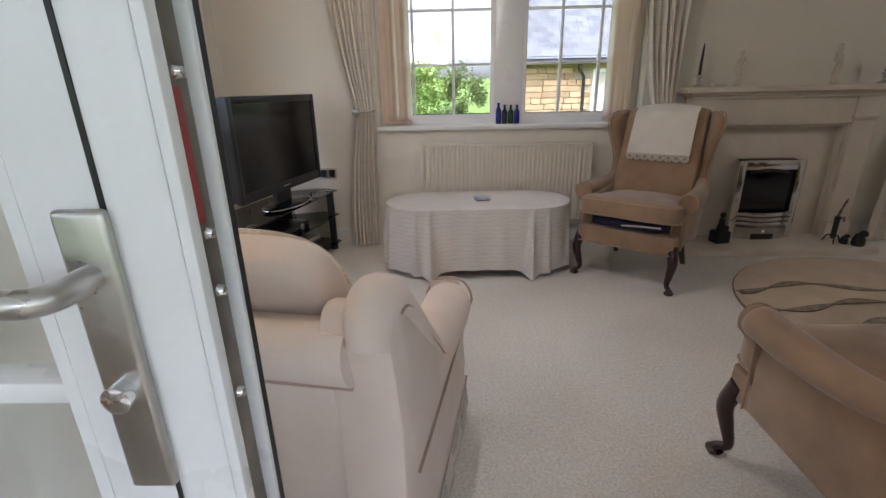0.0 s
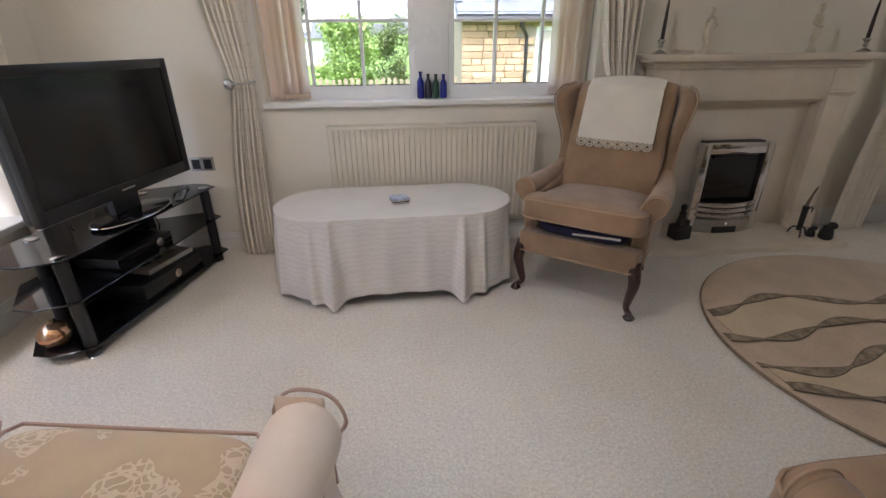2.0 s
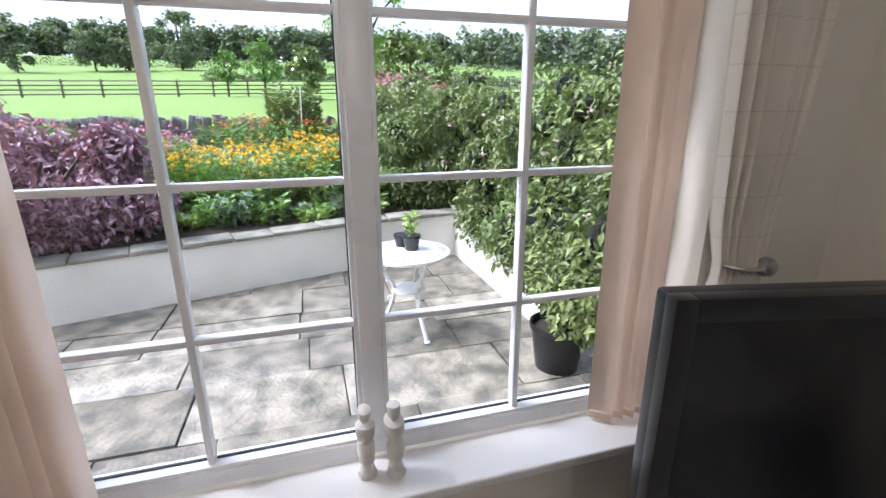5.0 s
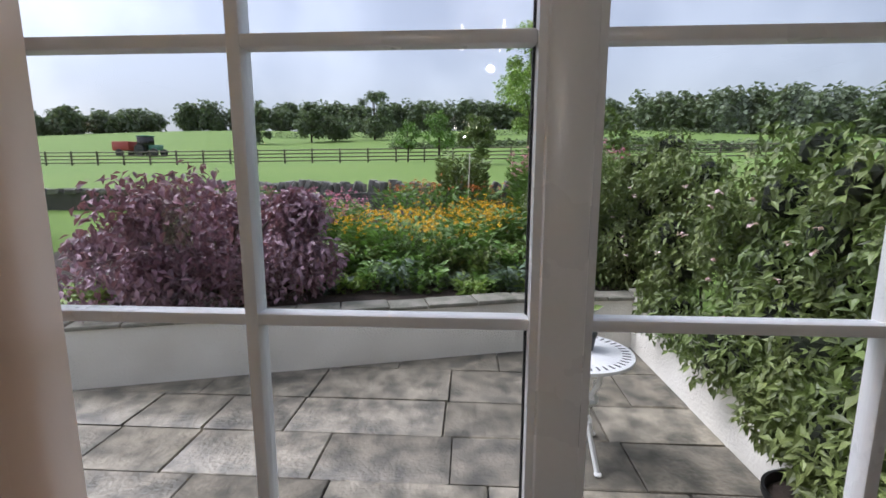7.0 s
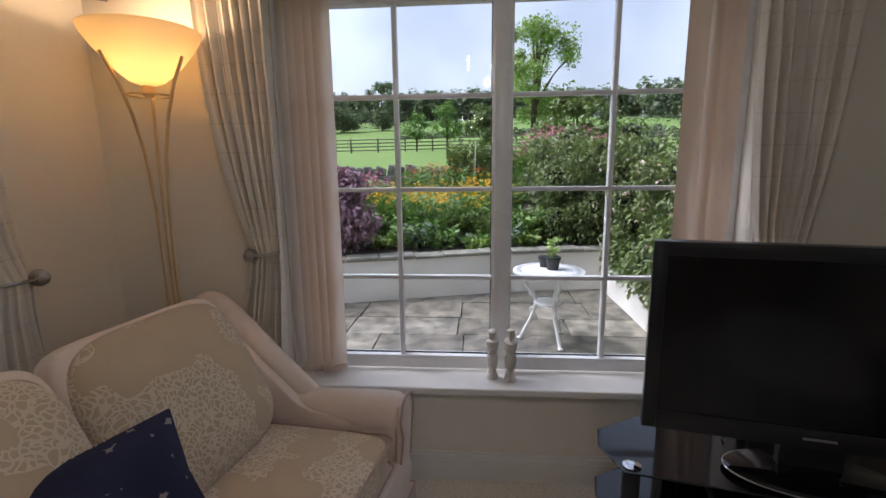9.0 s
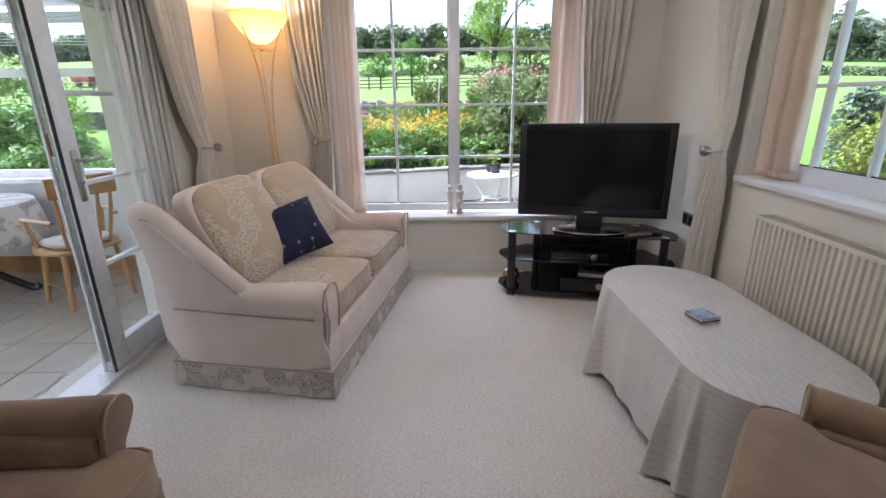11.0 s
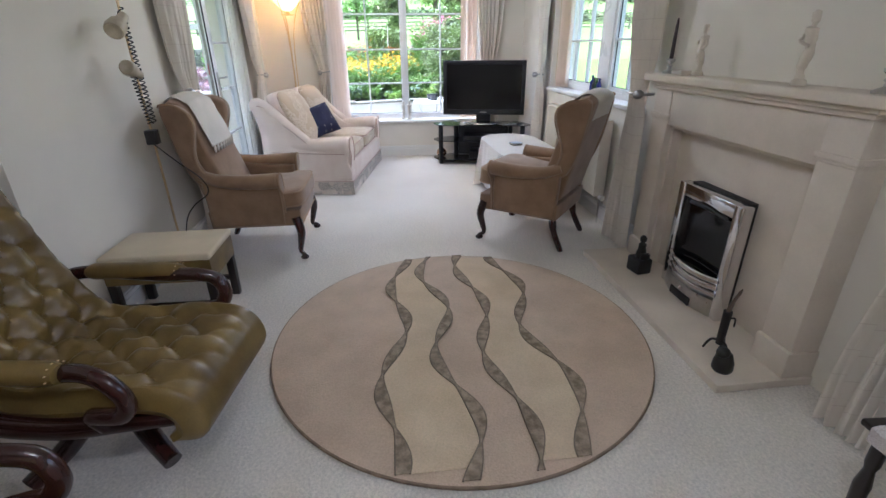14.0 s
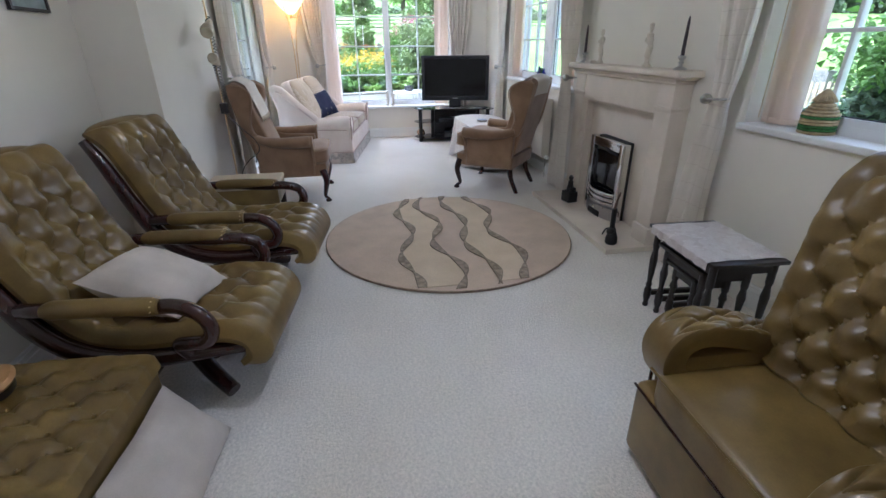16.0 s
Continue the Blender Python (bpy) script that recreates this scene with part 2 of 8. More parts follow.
M_GREYPLASTIC = surf("dark_grey_plastic", (0.013, 0.013, 0.014), 0.3, 0.06, 6)
M_IRON = surf("black_iron", (0.015, 0.014, 0.014), 0.5, 0.15, 12, 0.001, 90)
M_VELVET = surf("tan_velour", (0.33, 0.21, 0.12), 0.95, 0.10, 7, 0.0012, 260, second=(0.25, 0.155, 0.086), sheen=0.3)
M_VELVETPIPE = surf("tan_piping", (0.40, 0.27, 0.17), 0.85, 0.06, 8)
M_PINKVELVET = surf("pale_pink_velour", (0.80, 0.685, 0.60), 0.85, 0.05, 5, 0.0010, 260, second=(0.74, 0.61, 0.52), sheen=0.12)
M_MAHOG = surf("dark_mahogany", (0.045, 0.014, 0.011), 0.22, 0.2, 8, 0.0003, 60, coat=0.4, stretch=(1, 1, 0.2))
M_OAKDARK = surf("dark_oak", (0.018, 0.012, 0.010), 0.3, 0.2, 8, 0.0004, 60, coat=0.2, stretch=(1, 1, 0.2))
M_LEATHER = surf("olive_leather", (0.215, 0.142, 0.038), 0.36, 0.16, 5, 0.0014, 150, second=(0.120, 0.076, 0.021))
M_CLOTH = surf("cream_cloth", (0.72, 0.66, 0.57), 0.9, 0.05, 5, 0.001, 280)
M_PINE = surf("honey_pine", (0.50, 0.28, 0.11), 0.45, 0.12, 5, 0.0004, 70, stretch=(1, 1, 0.2))
M_GRASS = surf("meadow_grass", (0.125, 0.215, 0.030), 0.95, 0.3, 0.15, 0.02, 7.0, second=(0.16, 0.245, 0.045))

# ---- the room ----
XW, XE, YN, YS, YR, HC = -1.42, 8.2, 2.82, -0.56, -0.92, 2.42
STEP = 3.10
W1 = (0.20, 2.28, 0.47, 2.26)      # west window: y, y, z, z
N1 = (-0.20, 1.90, 0.985, 2.26)    # north window: x, x, z, z
N2 = (4.12, 6.22, 0.985, 2.26)
DOOR = (-0.62, 1.00, 2.08)         # french doors in the south wall


def wall_rows_x(y0, y1, x0, x1, openings):
    rows, at = [], x0
    for a, b, c, d in openings:
        rows += [(at, a, y0, y1, -0.3, HC + 0.3), (a, b, y0, y1, -0.3, c), (a, b, y0, y1, d, HC + 0.3)]
        at = b
    return rows + [(at, x1, y0, y1, -0.3, HC + 0.3)]


structure("wall_north", boxes(*wall_rows_x(YN, YN + 0.3, XW - 0.3, XE + 0.3, [N1, N2])), M_WALL)
structure("wall_west", boxes((XW - 0.3, XW, YR - 0.3, W1[0], -0.3, HC + 0.3), (XW - 0.3, XW, W1[0], W1[1], -0.3, W1[2]), (XW - 0.3, XW, W1[0], W1[1], W1[3], HC + 0.3),
                             (XW - 0.3, XW, W1[1], YN, -0.3, HC + 0.3)), M_WALL)
structure("wall_south", boxes((XW, DOOR[0], YR - 0.06, YS, -0.3, HC + 0.3), (DOOR[1], STEP, YR - 0.06, YS, -0.3, HC + 0.3), (DOOR[0], DOOR[1], YR - 0.06, YS, DOOR[2], HC + 0.3),
                              (DOOR[0], DOOR[1], YR - 0.06, YS, -0.3, -0.02)), M_WALL)
structure("wall_south_recess", box(STEP, XE, YR - 0.3, YR, -0.3, HC + 0.3), M_WALL)
structure("wall_east", box(XE, XE + 0.3, YR - 0.3, YN, -0.3, HC + 0.3), M_WALL)
structure("ceiling", box(XW, XE, YR, YN, HC, HC + 0.2), M_CEIL)
floor_bm = box(XW, XE, YR, YN, -0.12, 0.0)
structure("floor", floor_bm, M_CARPET, "pale beige wool carpet", "carpet")


def skirting(name, x0, x1, y0, y1, side):
    """A moulded board: a tall face, an ogee step and a thin top."""
    t = {"n": (0, -1), "s": (0, 1), "w": (1, 0), "e": (-1, 0)}[side]
    bm = bmesh.new()
    for d, z0, z1 in ((0.018, 0.0, 0.10), (0.013, 0.10, 0.125), (0.007, 0.125, 0.14)):
        a = [x0, x1, y0, y1]
        if t[0] > 0: a[1] = x0 + d
        if t[0] < 0: a[0] = x1 - d
        if t[1] > 0: a[3] = y0 + d
        if t[1] < 0: a[2] = y1 - d
        join(bm, box(*a, z0, z1))
    return structure(name, bm, M_WHITE)


skirting("baseboard", XW, 2.2, YN - 0.02, YN, "n")
skirting("baseboard", 3.86, XE, YN - 0.02, YN, "n")
skirting("baseboard", XW, XW + 0.02, YS, YN - 0.02, "w")
skirting("baseboard", XW + 0.02, DOOR[0] - 0.06, YS, YS + 0.02, "s")
skirting("baseboard", DOOR[1] + 0.06, STEP, YS, YS + 0.02, "s")
skirting("baseboard", STEP, XE, YR, YR + 0.02, "s")
structure("baseboard", box(STEP, STEP + 0.018, YR + 0.02, YS, 0, 0.13), M_WHITE)


def bar_window(name, m, w, h, lights, bars, s, label):
    """A white window in local x (width), z (height), room side at -y: frame, sashes, thin bars, glass. lights: (x0, x1, uprights)."""
    ob = thing(name, m, label, "window", "", "structure")
    f = 0.05
    part("window_frame", boxes((0, f, -0.035, 0.035, 0, h), (w - f, w, -0.035, 0.035, 0, h), (f, w - f, -0.035, 0.035, 0, f), (f, w - f, -0.035, 0.035, h - f, h)), M_UPVC, ob, smooth=False)
    for a, b in zip(lights, lights[1:]):
        part("mullion", box(a[1], b[0], -0.045, 0.04, f, h - f, 0.008), M_UPVC, ob)
    for x0, x1, ups in lights:
        part("sash", boxes((x0, x0 + s, -0.03, 0.03, f, h - f), (x1 - s, x1, -0.03, 0.03, f, h - f), (x0 + s, x1 - s, -0.03, 0.03, f, f + s), (x0 + s, x1 - s, -0.03, 0.03, h - f - s, h - f)), M_UPVC, ob, smooth=False)
        pane = part("pane", box(x0 + s, x1 - s, 0.002, 0.008, f + s, h - f - s), M_GLASS, ob, smooth=False)
        pane.visible_shadow = False
        part("seal", boxes((x0 + s, x1 - s, -0.012, -0.004, f + s, f + s + 0.006), (x0 + s, x0 + s + 0.004, -0.012, -0.004, f + s, h - f - s)), M_SEAL, ob, smooth=False)
        for u in ups:
            part("glazing_bar", box(u - 0.011, u + 0.011, -0.016, 0.022, f + s, h - f - s, 0.004), M_UPVC, ob)
        for z in bars:
            part("glazing_bar", box(x0 + s, x1 - s, -0.014, 0.020, z - 0.010, z + 0.010, 0.004), M_UPVC, ob)
    return ob


# west window looks over the patio; local x runs along -y
bar_window("window_1", pose(-1.60, W1[1], 0.50, 0, 0, 90) @ pose(0, 0, 0, 0, 0, 180), W1[1] - W1[0], W1[3] - 0.50,
           [(0.05, 1.005, [0.55]), (1.075, 2.03, [1.525])], [0.46, 0.884, 1.305], 0.012, "white window with slim glazing bars over the patio")
bar_window("window_2", pose(N1[0], 2.99, 0.985), N1[1] - N1[0], N1[3] - 0.985,
           [(0.05, 0.94, [0.28, 0.605]), (1.16, 2.05, [1.47, 1.78])], [0.47, 0.87], 0.035, "white window with slim glazing bars above the radiator")
bar_window("window_3", pose(N2[0], 2.99, 0.985), N2[1] - N2[0], N2[3] - 0.985,
           [(0.05, 0.94, [0.335, 0.64]), (1.16, 2.05, [1.47, 1.78])], [0.47, 0.87], 0.035, "white window with slim glazing bars beside the fireplace")
structure("window_sill", box(-1.565, XW + 0.05, W1[0] - 0.05, W1[1] + 0.05, 0.455, 0.49, 0.008), M_WHITE, "white painted window sill")
structure("window_sill", box(N1[0] - 0.02, N1[1] + 0.02, YN - 0.035, 2.955, 0.955, 0.99, 0.008), M_WHITE, "white painted window sill")
structure("window_sill", box(N2[0] - 0.02, N2[1] + 0.02, YN - 0.035, 2.955, 0.955, 0.99, 0.008), M_WHITE, "white painted window sill")

# ---- ground outside ----
def ground_height(x, y):
    """Flat round the house; to the west a bed, then a meadow that climbs to a ridge."""
    up = -0.30
    d = -x
    if d > 6:
        up += 1.25 * min(1, (d - 6) / 4)
    if d > 10:
        up += 0.055 * min(d - 10, 45)
    if d > 55:
        up += 0.115 * min(d - 55, 130)
    r = math.hypot(x, y)
    if d <= 6 and r > 25:
        up += 0.03 * min(r - 25, 150)
    return up + 0.0 if r < 20 else up + 0.4 * math.sin(y * 0.05) * min(1, (r - 20) / 40)


gb = bmesh.new()
bmesh.ops.create_grid(gb, x_segments=120, y_segments=120, size=1)
for v in gb.verts:
    X, Y = (math.copysign(abs(c) ** 2.6, c) * 900 for c in (v.co.x, v.co.y))
    v.co = (X, Y, ground_height(X, Y))
structure("ground", gb, M_GRASS, "bright green meadow rising to a wooded ridge", "meadow")

# ---- seats ----
def prism(profile, x0, x1, bevel=0.0, segments=3):
    """A side shape (y, z) given thickness along x, with rounded edges."""
    bm = slab(profile, 0, x1 - x0, bevel, segments)
    for v in bm.verts:
        y, z, t = v.co
        v.co = (x0 + t, y, z)
    bmesh.ops.recalc_face_normals(bm, faces=bm.faces[:])
    return bm


def smooth_outline(points, steps=5):
    """A closed smooth outline through points."""
    p = [Vector((*q, 0)) for q in points]
    n, out = len(p), []
    for i in range(n):
        a, b, c, d = p[i - 1], p[i], p[(i + 1) % n], p[(i + 2) % n]
        for k in range(steps):
            t = k / steps
            q = 0.5 * (2 * b + (c - a) * t + (2 * a - 5 * b + 4 * c - d) * t * t + (3 * b - a - 3 * c + d) * t ** 3)
            out.append((q.x, q.y))
    return out


def piping(points, r=0.005, closed=False):
    pts = list(points) + ([points[0]] if closed else [])
    return tube(pts, r, 6)


def cabriole(x, y, h, sx, sy):
    """A curved leg that swells at the knee and ends in a pad foot."""
    pts = curve_points([(x, y, h + 0.04), (x + 0.02 * sx, y + 0.025 * sy, h * 0.78), (x + 0.008 * sx, y + 0.012 * sy, h * 0.45), (x - 0.002 * sx, y, h * 0.2), (x + 0.018 * sx, y + 0.022 * sy, 0.03), (x + 0.03 * sx, y + 0.035 * sy, 0.004)], 5)
    n = len(pts) - 1
    radii = [0.036 - 0.020 * min(1, i / n / 0.62) + (0.010 * max(0, i / n - 0.75) / 0.25) for i in range(n + 1)]
    bm = tube(pts, radii, 12)
    join(bm, lathe([(0.005, 0.0), (0.026, 0.002), (0.031, 0.012), (0.022, 0.024), (0.008, 0.03)], 14, Matrix.Translation((x + 0.024 * sx, y + 0.028 * sy, 0))))
    return bm


def lean_back(bm, from_z=0.47, by=0.13):
    """Tilts all above a height backwards."""
    for v in bm.verts:
        v.co.y -= by * max(0, v.co.z - from_z)
    return bm


def wing_chair(m, label, lift=0.0):
    ob = thing("wing_chair", m, label, "armchair", "pair of wing chairs")
    for sx in (-1, 1):
        part("leg", cabriole(0.295 * sx, 0.285, 0.27, sx, 1), M_MAHOG, ob, "polished dark cabriole leg")
        part("leg", tube(curve_points([(0.235 * sx, -0.24, 0.30), (0.238 * sx, -0.262, 0.15), (0.25 * sx, -0.335, 0.0)], 5), [0.028] * 5 + [0.022] * 5 + [0.018], 10), M_MAHOG, ob, "polished dark splayed leg")
    rail = part("seat_frame", prism([(-0.29, 0.25), (0.315, 0.25), (0.325, 0.30), (0.32, 0.37), (-0.30, 0.37)], -0.316, 0.316, 0.018), M_VELVET, ob)
    part("piping", piping([(-0.312, 0.326, 0.262), (0.312, 0.326, 0.262)], 0.005), M_VELVETPIPE, rail)
    # seat pad: wider in front of the arms than between them
    zt = 0.372 + lift
    tilt = Matrix.Translation((0, 0.045, zt + 0.062)) @ Matrix.Rotation(radians(3 if not lift else 5), 4, "X")
    def wide(y):
        t = min(1, max(0, (y - 0.135) / 0.05))
        return 0.92 + 0.235 * t * t * (3 - 2 * t)
    pad = cushion(0.56, 0.62, 0.13, 7, 24, 0.024)
    for v in pad.verts:
        v.co.x *= wide(v.co.y)
        v.co.z += 0.004 * noise.noise(Vector((v.co.x * 7, v.co.y * 7, lift * 40)))
    seat = part("seat_cushion", turned(pad, tilt), M_VELVET, ob)
    for dz in (0.047, -0.050):
        edge = [(-0.273, y) for y in (-0.24, -0.1, 0.1, 0.13, 0.16, 0.19, 0.24)] + [(-0.262, 0.272), (-0.235, 0.293), (-0.15, 0.303), (0.15, 0.303), (0.235, 0.293), (0.262, 0.272)] + [(0.273, y) for y in (0.24, 0.19, 0.16, 0.13, 0.1, -0.1, -0.24)]
        part("piping", turned(piping([(x * wide(y), y, dz) for x, y in edge], 0.0055), tilt), M_VELVETPIPE, seat)
    for sx in (-1, 1):
        def mirrored(bm):
            if sx < 0:
                turned(bm, Matrix.Diagonal((-1, 1, 1, 1)))
                bmesh.ops.reverse_faces(bm, faces=bm.faces[:])
            return bm
        # arm: padded inside, flat outer panel, outward roll, scrolled facing
        arm = part("arm", mirrored(prism([(-0.28, 0.262), (0.205, 0.262), (0.21, 0.42), (0.20, 0.56), (-0.10, 0.575), (-0.30, 0.63)], 0.256, 0.326, 0.02)), M_VELVET, ob)
        pts = curve_points([(0.300 * sx, -0.30, 0.635), (0.318 * sx, -0.19, 0.600), (0.330 * sx, -0.05, 0.585), (0.336 * sx, 0.10, 0.585), (0.338 * sx, 0.195, 0.590)], 6)
        n = len(pts) - 1
        radii = [0.040 + 0.018 * min(1, 1.4 * i / n) for i in range(n + 1)]
        for a in (0.45, 0.9, 1.25, 1.5):
            pts.append(Vector((0.338 * sx, 0.195 + 0.026 * math.sin(a), 0.590)))
            radii.append(0.058 * math.cos(a) ** 0.5)
        part("arm_roll", tube(pts, radii, 20, 0.9), M_VELVET, arm)
        face = [(0.262, 0.355), (0.316, 0.355), (0.320, 0.44), (0.332, 0.500), (0.362, 0.535), (0.388, 0.570), (0.386, 0.610), (0.358, 0.638), (0.318, 0.636), (0.288, 0.608), (0.274, 0.560), (0.266, 0.46)]
        facing = slab(smooth_outline(face, 4), 0, 0.022, 0.008, 3)
        for v in facing.verts:
            x, z, t = v.co
            v.co = (x, 0.204 + t, z)
        bmesh.ops.recalc_face_normals(facing, faces=facing.faces[:])
        part("arm_facing", mirrored(facing), M_VELVET, arm)
        part("piping", piping([(x * sx, 0.224, z) for x, z in smooth_outline(face, 4)], 0.0045, True), M_VELVETPIPE, arm)
        part("piping", piping([(0.329 * sx, 0.212, 0.268), (0.329 * sx, 0.214, 0.42), (0.334 * sx, 0.21, 0.51)], 0.0045), M_VELVETPIPE, arm)
        # wing: a broad ear that narrows to a waist and sweeps into the arm
        ear = [(-0.17, 0.600), (-0.225, 0.640), (-0.255, 0.710), (-0.248, 0.790), (-0.212, 0.880), (-0.182, 0.965), (-0.185, 1.035), (-0.235, 1.078), (-0.29, 1.090), (-0.375, 1.075), (-0.375, 0.90), (-0.355, 0.70), (-0.30, 0.575)]
        outline = smooth_outline(ear, 5)
        w = prism(outline, -0.034, 0.034, 0.026, 4)
        def flared(y, z):
            return 0.288 + 0.095 * max(0, (z - 0.57) / 0.5) * max(0, y + 0.33) / 0.2
        for v in w.verts:
            v.co.x = sx * (v.co.x + flared(v.co.y, v.co.z))
        lean_back(w)
        if sx < 0:
            bmesh.ops.reverse_faces(w, faces=w.faces[:])
        wing = part("wing", w, M_VELVET, ob)
        part("piping", lean_back(piping([(sx * (flared(y, z) + 0.030), y, z) for y, z in outline[2:46]], 0.005)), M_VELVETPIPE, wing)
    back = prism([(-0.20, 0.34), (-0.11, 0.40), (-0.155, 0.60), (-0.245, 1.03), (-0.275, 1.085), (-0.335, 1.10), (-0.385, 1.06), (-0.370, 0.88), (-0.30, 0.40)], -0.268, 0.268, 0.02)
    bmesh.ops.subdivide_edges(back, edges=[e for e in back.edges if abs(e.verts[0].co.x - e.verts[1].co.x) > 0.3], cuts=8)
    for v in back.verts:
        if v.co.z > 0.95:
            v.co.z += 0.035 * (1 - (v.co.x / 0.27) ** 2)
        if v.co.y > -0.26:
            v.co.y += 0.018 * (1 - (v.co.x / 0.27) ** 2)
    part("backrest", lean_back(back), M_VELVET, ob)
    return ob


M_LACE = surf("cream_crochet", (0.74, 0.67, 0.56), 0.9, 0.05, 8, 0.001, 260)


def chair_cloth(m, front=0.44, back=0.16, width=0.42):
    """A cloth over the chair's head with a crocheted edge of rings."""
    ob = thing("chair_back_cloth", m, "cream cloth with crocheted lace edge over chair back", "antimacassar", "cloths on the wing chairs")
    run = [(-0.142 - 0.0, 0.60), (-0.19, 0.80), (-0.238, 1.03), (-0.268, 1.103), (-0.335, 1.129), (-0.402, 1.088), (-0.398, 1.02), (-0.39, 0.95)]
    pts = [p for p in curve_points([(0, y, z) for y, z in run], 5)]
    pts = [p for i, p in enumerate(pts) if p.z > 0.80 or i > 15]
    bm = bmesh.new()
    rows = []
    for p in pts:
        row = []
        for k in range(13):
            x = (k / 12 - 0.5) * width * (1.0 - 0.10 * max(0, p.z - 0.85))
            crown = 0.032 * (1 - (x / 0.27) ** 2) - 0.028 if p.z > 0.95 else 0
            row.append(bm.verts.new((x, p.y + 0.012 + (0.018 * (1 - (x / 0.27) ** 2) if p.y > -0.26 else 0) + 0.002 * math.sin(k * 1.7 + p.z * 30), p.z + crown + 0.006)))
        rows.append(row)
    for a, b in zip(rows, rows[1:]):
        for k in range(12):
            bm.faces.new((a[k], a[k + 1], b[k + 1], b[k]))
    bmesh.ops.recalc_face_normals(bm, faces=bm.faces[:])
    bmesh.ops.solidify(bm, geom=bm.faces[:], thickness=-0.004)
    part("cloth", lean_back(bm), M_CLOTH, ob)
    y0, z0 = pts[0].y + 0.012 - 0.13 * (pts[0].z - 0.47), pts[0].z
    ring = None
    for k in range(8):
        x = (k + 0.5) / 8 * width - width / 2
        bm = bmesh.new()
        for r in (0.024, 0.012):
            join(bm, tube([(r * math.cos(a), 0.004 * math.cos(a), r * math.sin(a)) for a in (math.pi * 2 * i / 14 for i in range(15))], 0.0042, 5))
        for i in range(6):
            a = math.pi * i / 3
            join(bm, tube([(0.010 * math.cos(a), 0, 0.010 * math.sin(a)), (0.025 * math.cos(a), 0, 0.025 * math.sin(a))], 0.003, 4))
        if ring is None:
            ring = part("lace_ring", bm, M_LACE, ob)
            mesh = ring.data
        else:
            bm.free()
            ring = new("lace_ring", mesh)
            ring.parent = ob
        ring.location = (x, y0 + 0.006 + 0.018 * (1 - (x / 0.27) ** 2), z0 - 0.012)
    return ob


CHAIR_S = pose(1.65, 0.02, 0)
CHAIR_N = pose(1.700, 2.110, 0, 0, 0, 141.5)
wing_chair(CHAIR_S, "tan velour wing chair with dark cabriole legs by the door wall")
wing_chair(CHAIR_N, "tan velour wing chair with dark cabriole legs beside the oval table", 0.055)
chair_cloth(CHAIR_S)
chair_cloth(CHAIR_N)
M_NAVY = surf("navy_cotton", (0.016, 0.014, 0.045), 0.8, 0.12, 8, 0.001, 200)
nv = thing("booster_cushion", CHAIR_N @ pose(0, 0.05, 0.375), "flat navy cushion tucked under the seat pad", "cushion")
part("cover", cushion(0.50, 0.52, 0.066, 5, 12, 0.0, Matrix.Translation((0, 0.0, 0.034))), M_NAVY, nv)
part("trim", tube([(-0.22, 0.262, 0.05), (-0.08, 0.266, 0.042), (0.02, 0.266, 0.032)], 0.006, 6), M_CLOTH, nv, "white trim strip")


def embroidered(name, base, thread, scale=9.0, amount=0.52, line=0.12):
    """Fabric with stitched floral patches: a coarse mask holds a fine curl of threads."""
    mt = surf(name, base, 0.85, 0.06, 5, 0.0008, 280, sheen=0.3)
    nt = mt.node_tree
    b = nt.nodes["Principled BSDF"]
    co = nt.nodes.new("ShaderNodeTexCoord")
    v1 = nt.nodes.new("ShaderNodeTexVoronoi")
    v1.feature = "DISTANCE_TO_EDGE"
    v1.inputs["Scale"].default_value = scale * 10
    ds = nt.nodes.new("ShaderNodeTexNoise")
    ds.inputs["Scale"].default_value = scale * 2.2
    ds.inputs["Detail"].default_value = 2
    add = nt.nodes.new("ShaderNodeVectorMath")
    add.operation = "MULTIPLY_ADD"
    add.inputs[1].default_value = (0.09, 0.09, 0.09)
    nt.links.new(co.outputs["Object"], ds.inputs["Vector"])
    nt.links.new(ds.outputs["Color"], add.inputs[0])
    nt.links.new(co.outputs["Object"], add.inputs[2])
    nt.links.new(add.outputs[0], v1.inputs["Vector"])
    n1 = nt.nodes.new("ShaderNodeTexNoise")
    n1.inputs["Scale"].default_value, n1.inputs["Detail"].default_value = scale, 1
    nt.links.new(co.outputs["Object"], n1.inputs["Vector"])
    lt, gt, mu = (nt.nodes.new("ShaderNodeMath") for _ in range(3))
    lt.operation, gt.operation, mu.operation = "LESS_THAN", "GREATER_THAN", "MULTIPLY"
    lt.inputs[1].default_value, gt.inputs[1].default_value = line, amount
    nt.links.new(v1.outputs[0], lt.inputs[0])
    nt.links.new(n1.outputs[0], gt.inputs[0])
    nt.links.new(lt.outputs[0], mu.inputs[0])
    nt.links.new(gt.outputs[0], mu.inputs[1])
    mx = nt.nodes.new("ShaderNodeMix")
    mx.data_type = "RGBA"
    old = b.inputs["Base Color"].links[0].from_socket
    nt.links.new(mu.outputs[0], mx.inputs["Factor"])
    nt.links.new(old, mx.inputs["A"])
    mx.inputs["B"].default_value = (*thread, 1)
    nt.links.new(mx.outputs["Result"], b.inputs["Base Color"])
    bp = nt.nodes.new("ShaderNodeBump")
    bp.inputs["Strength"].default_value, bp.inputs["Distance"].default_value = 1.0, 0.006
    nt.links.new(mu.outputs[0], bp.inputs["Height"])
    nt.links.new(bp.outputs[0], b.inputs["Normal"])
    return mt


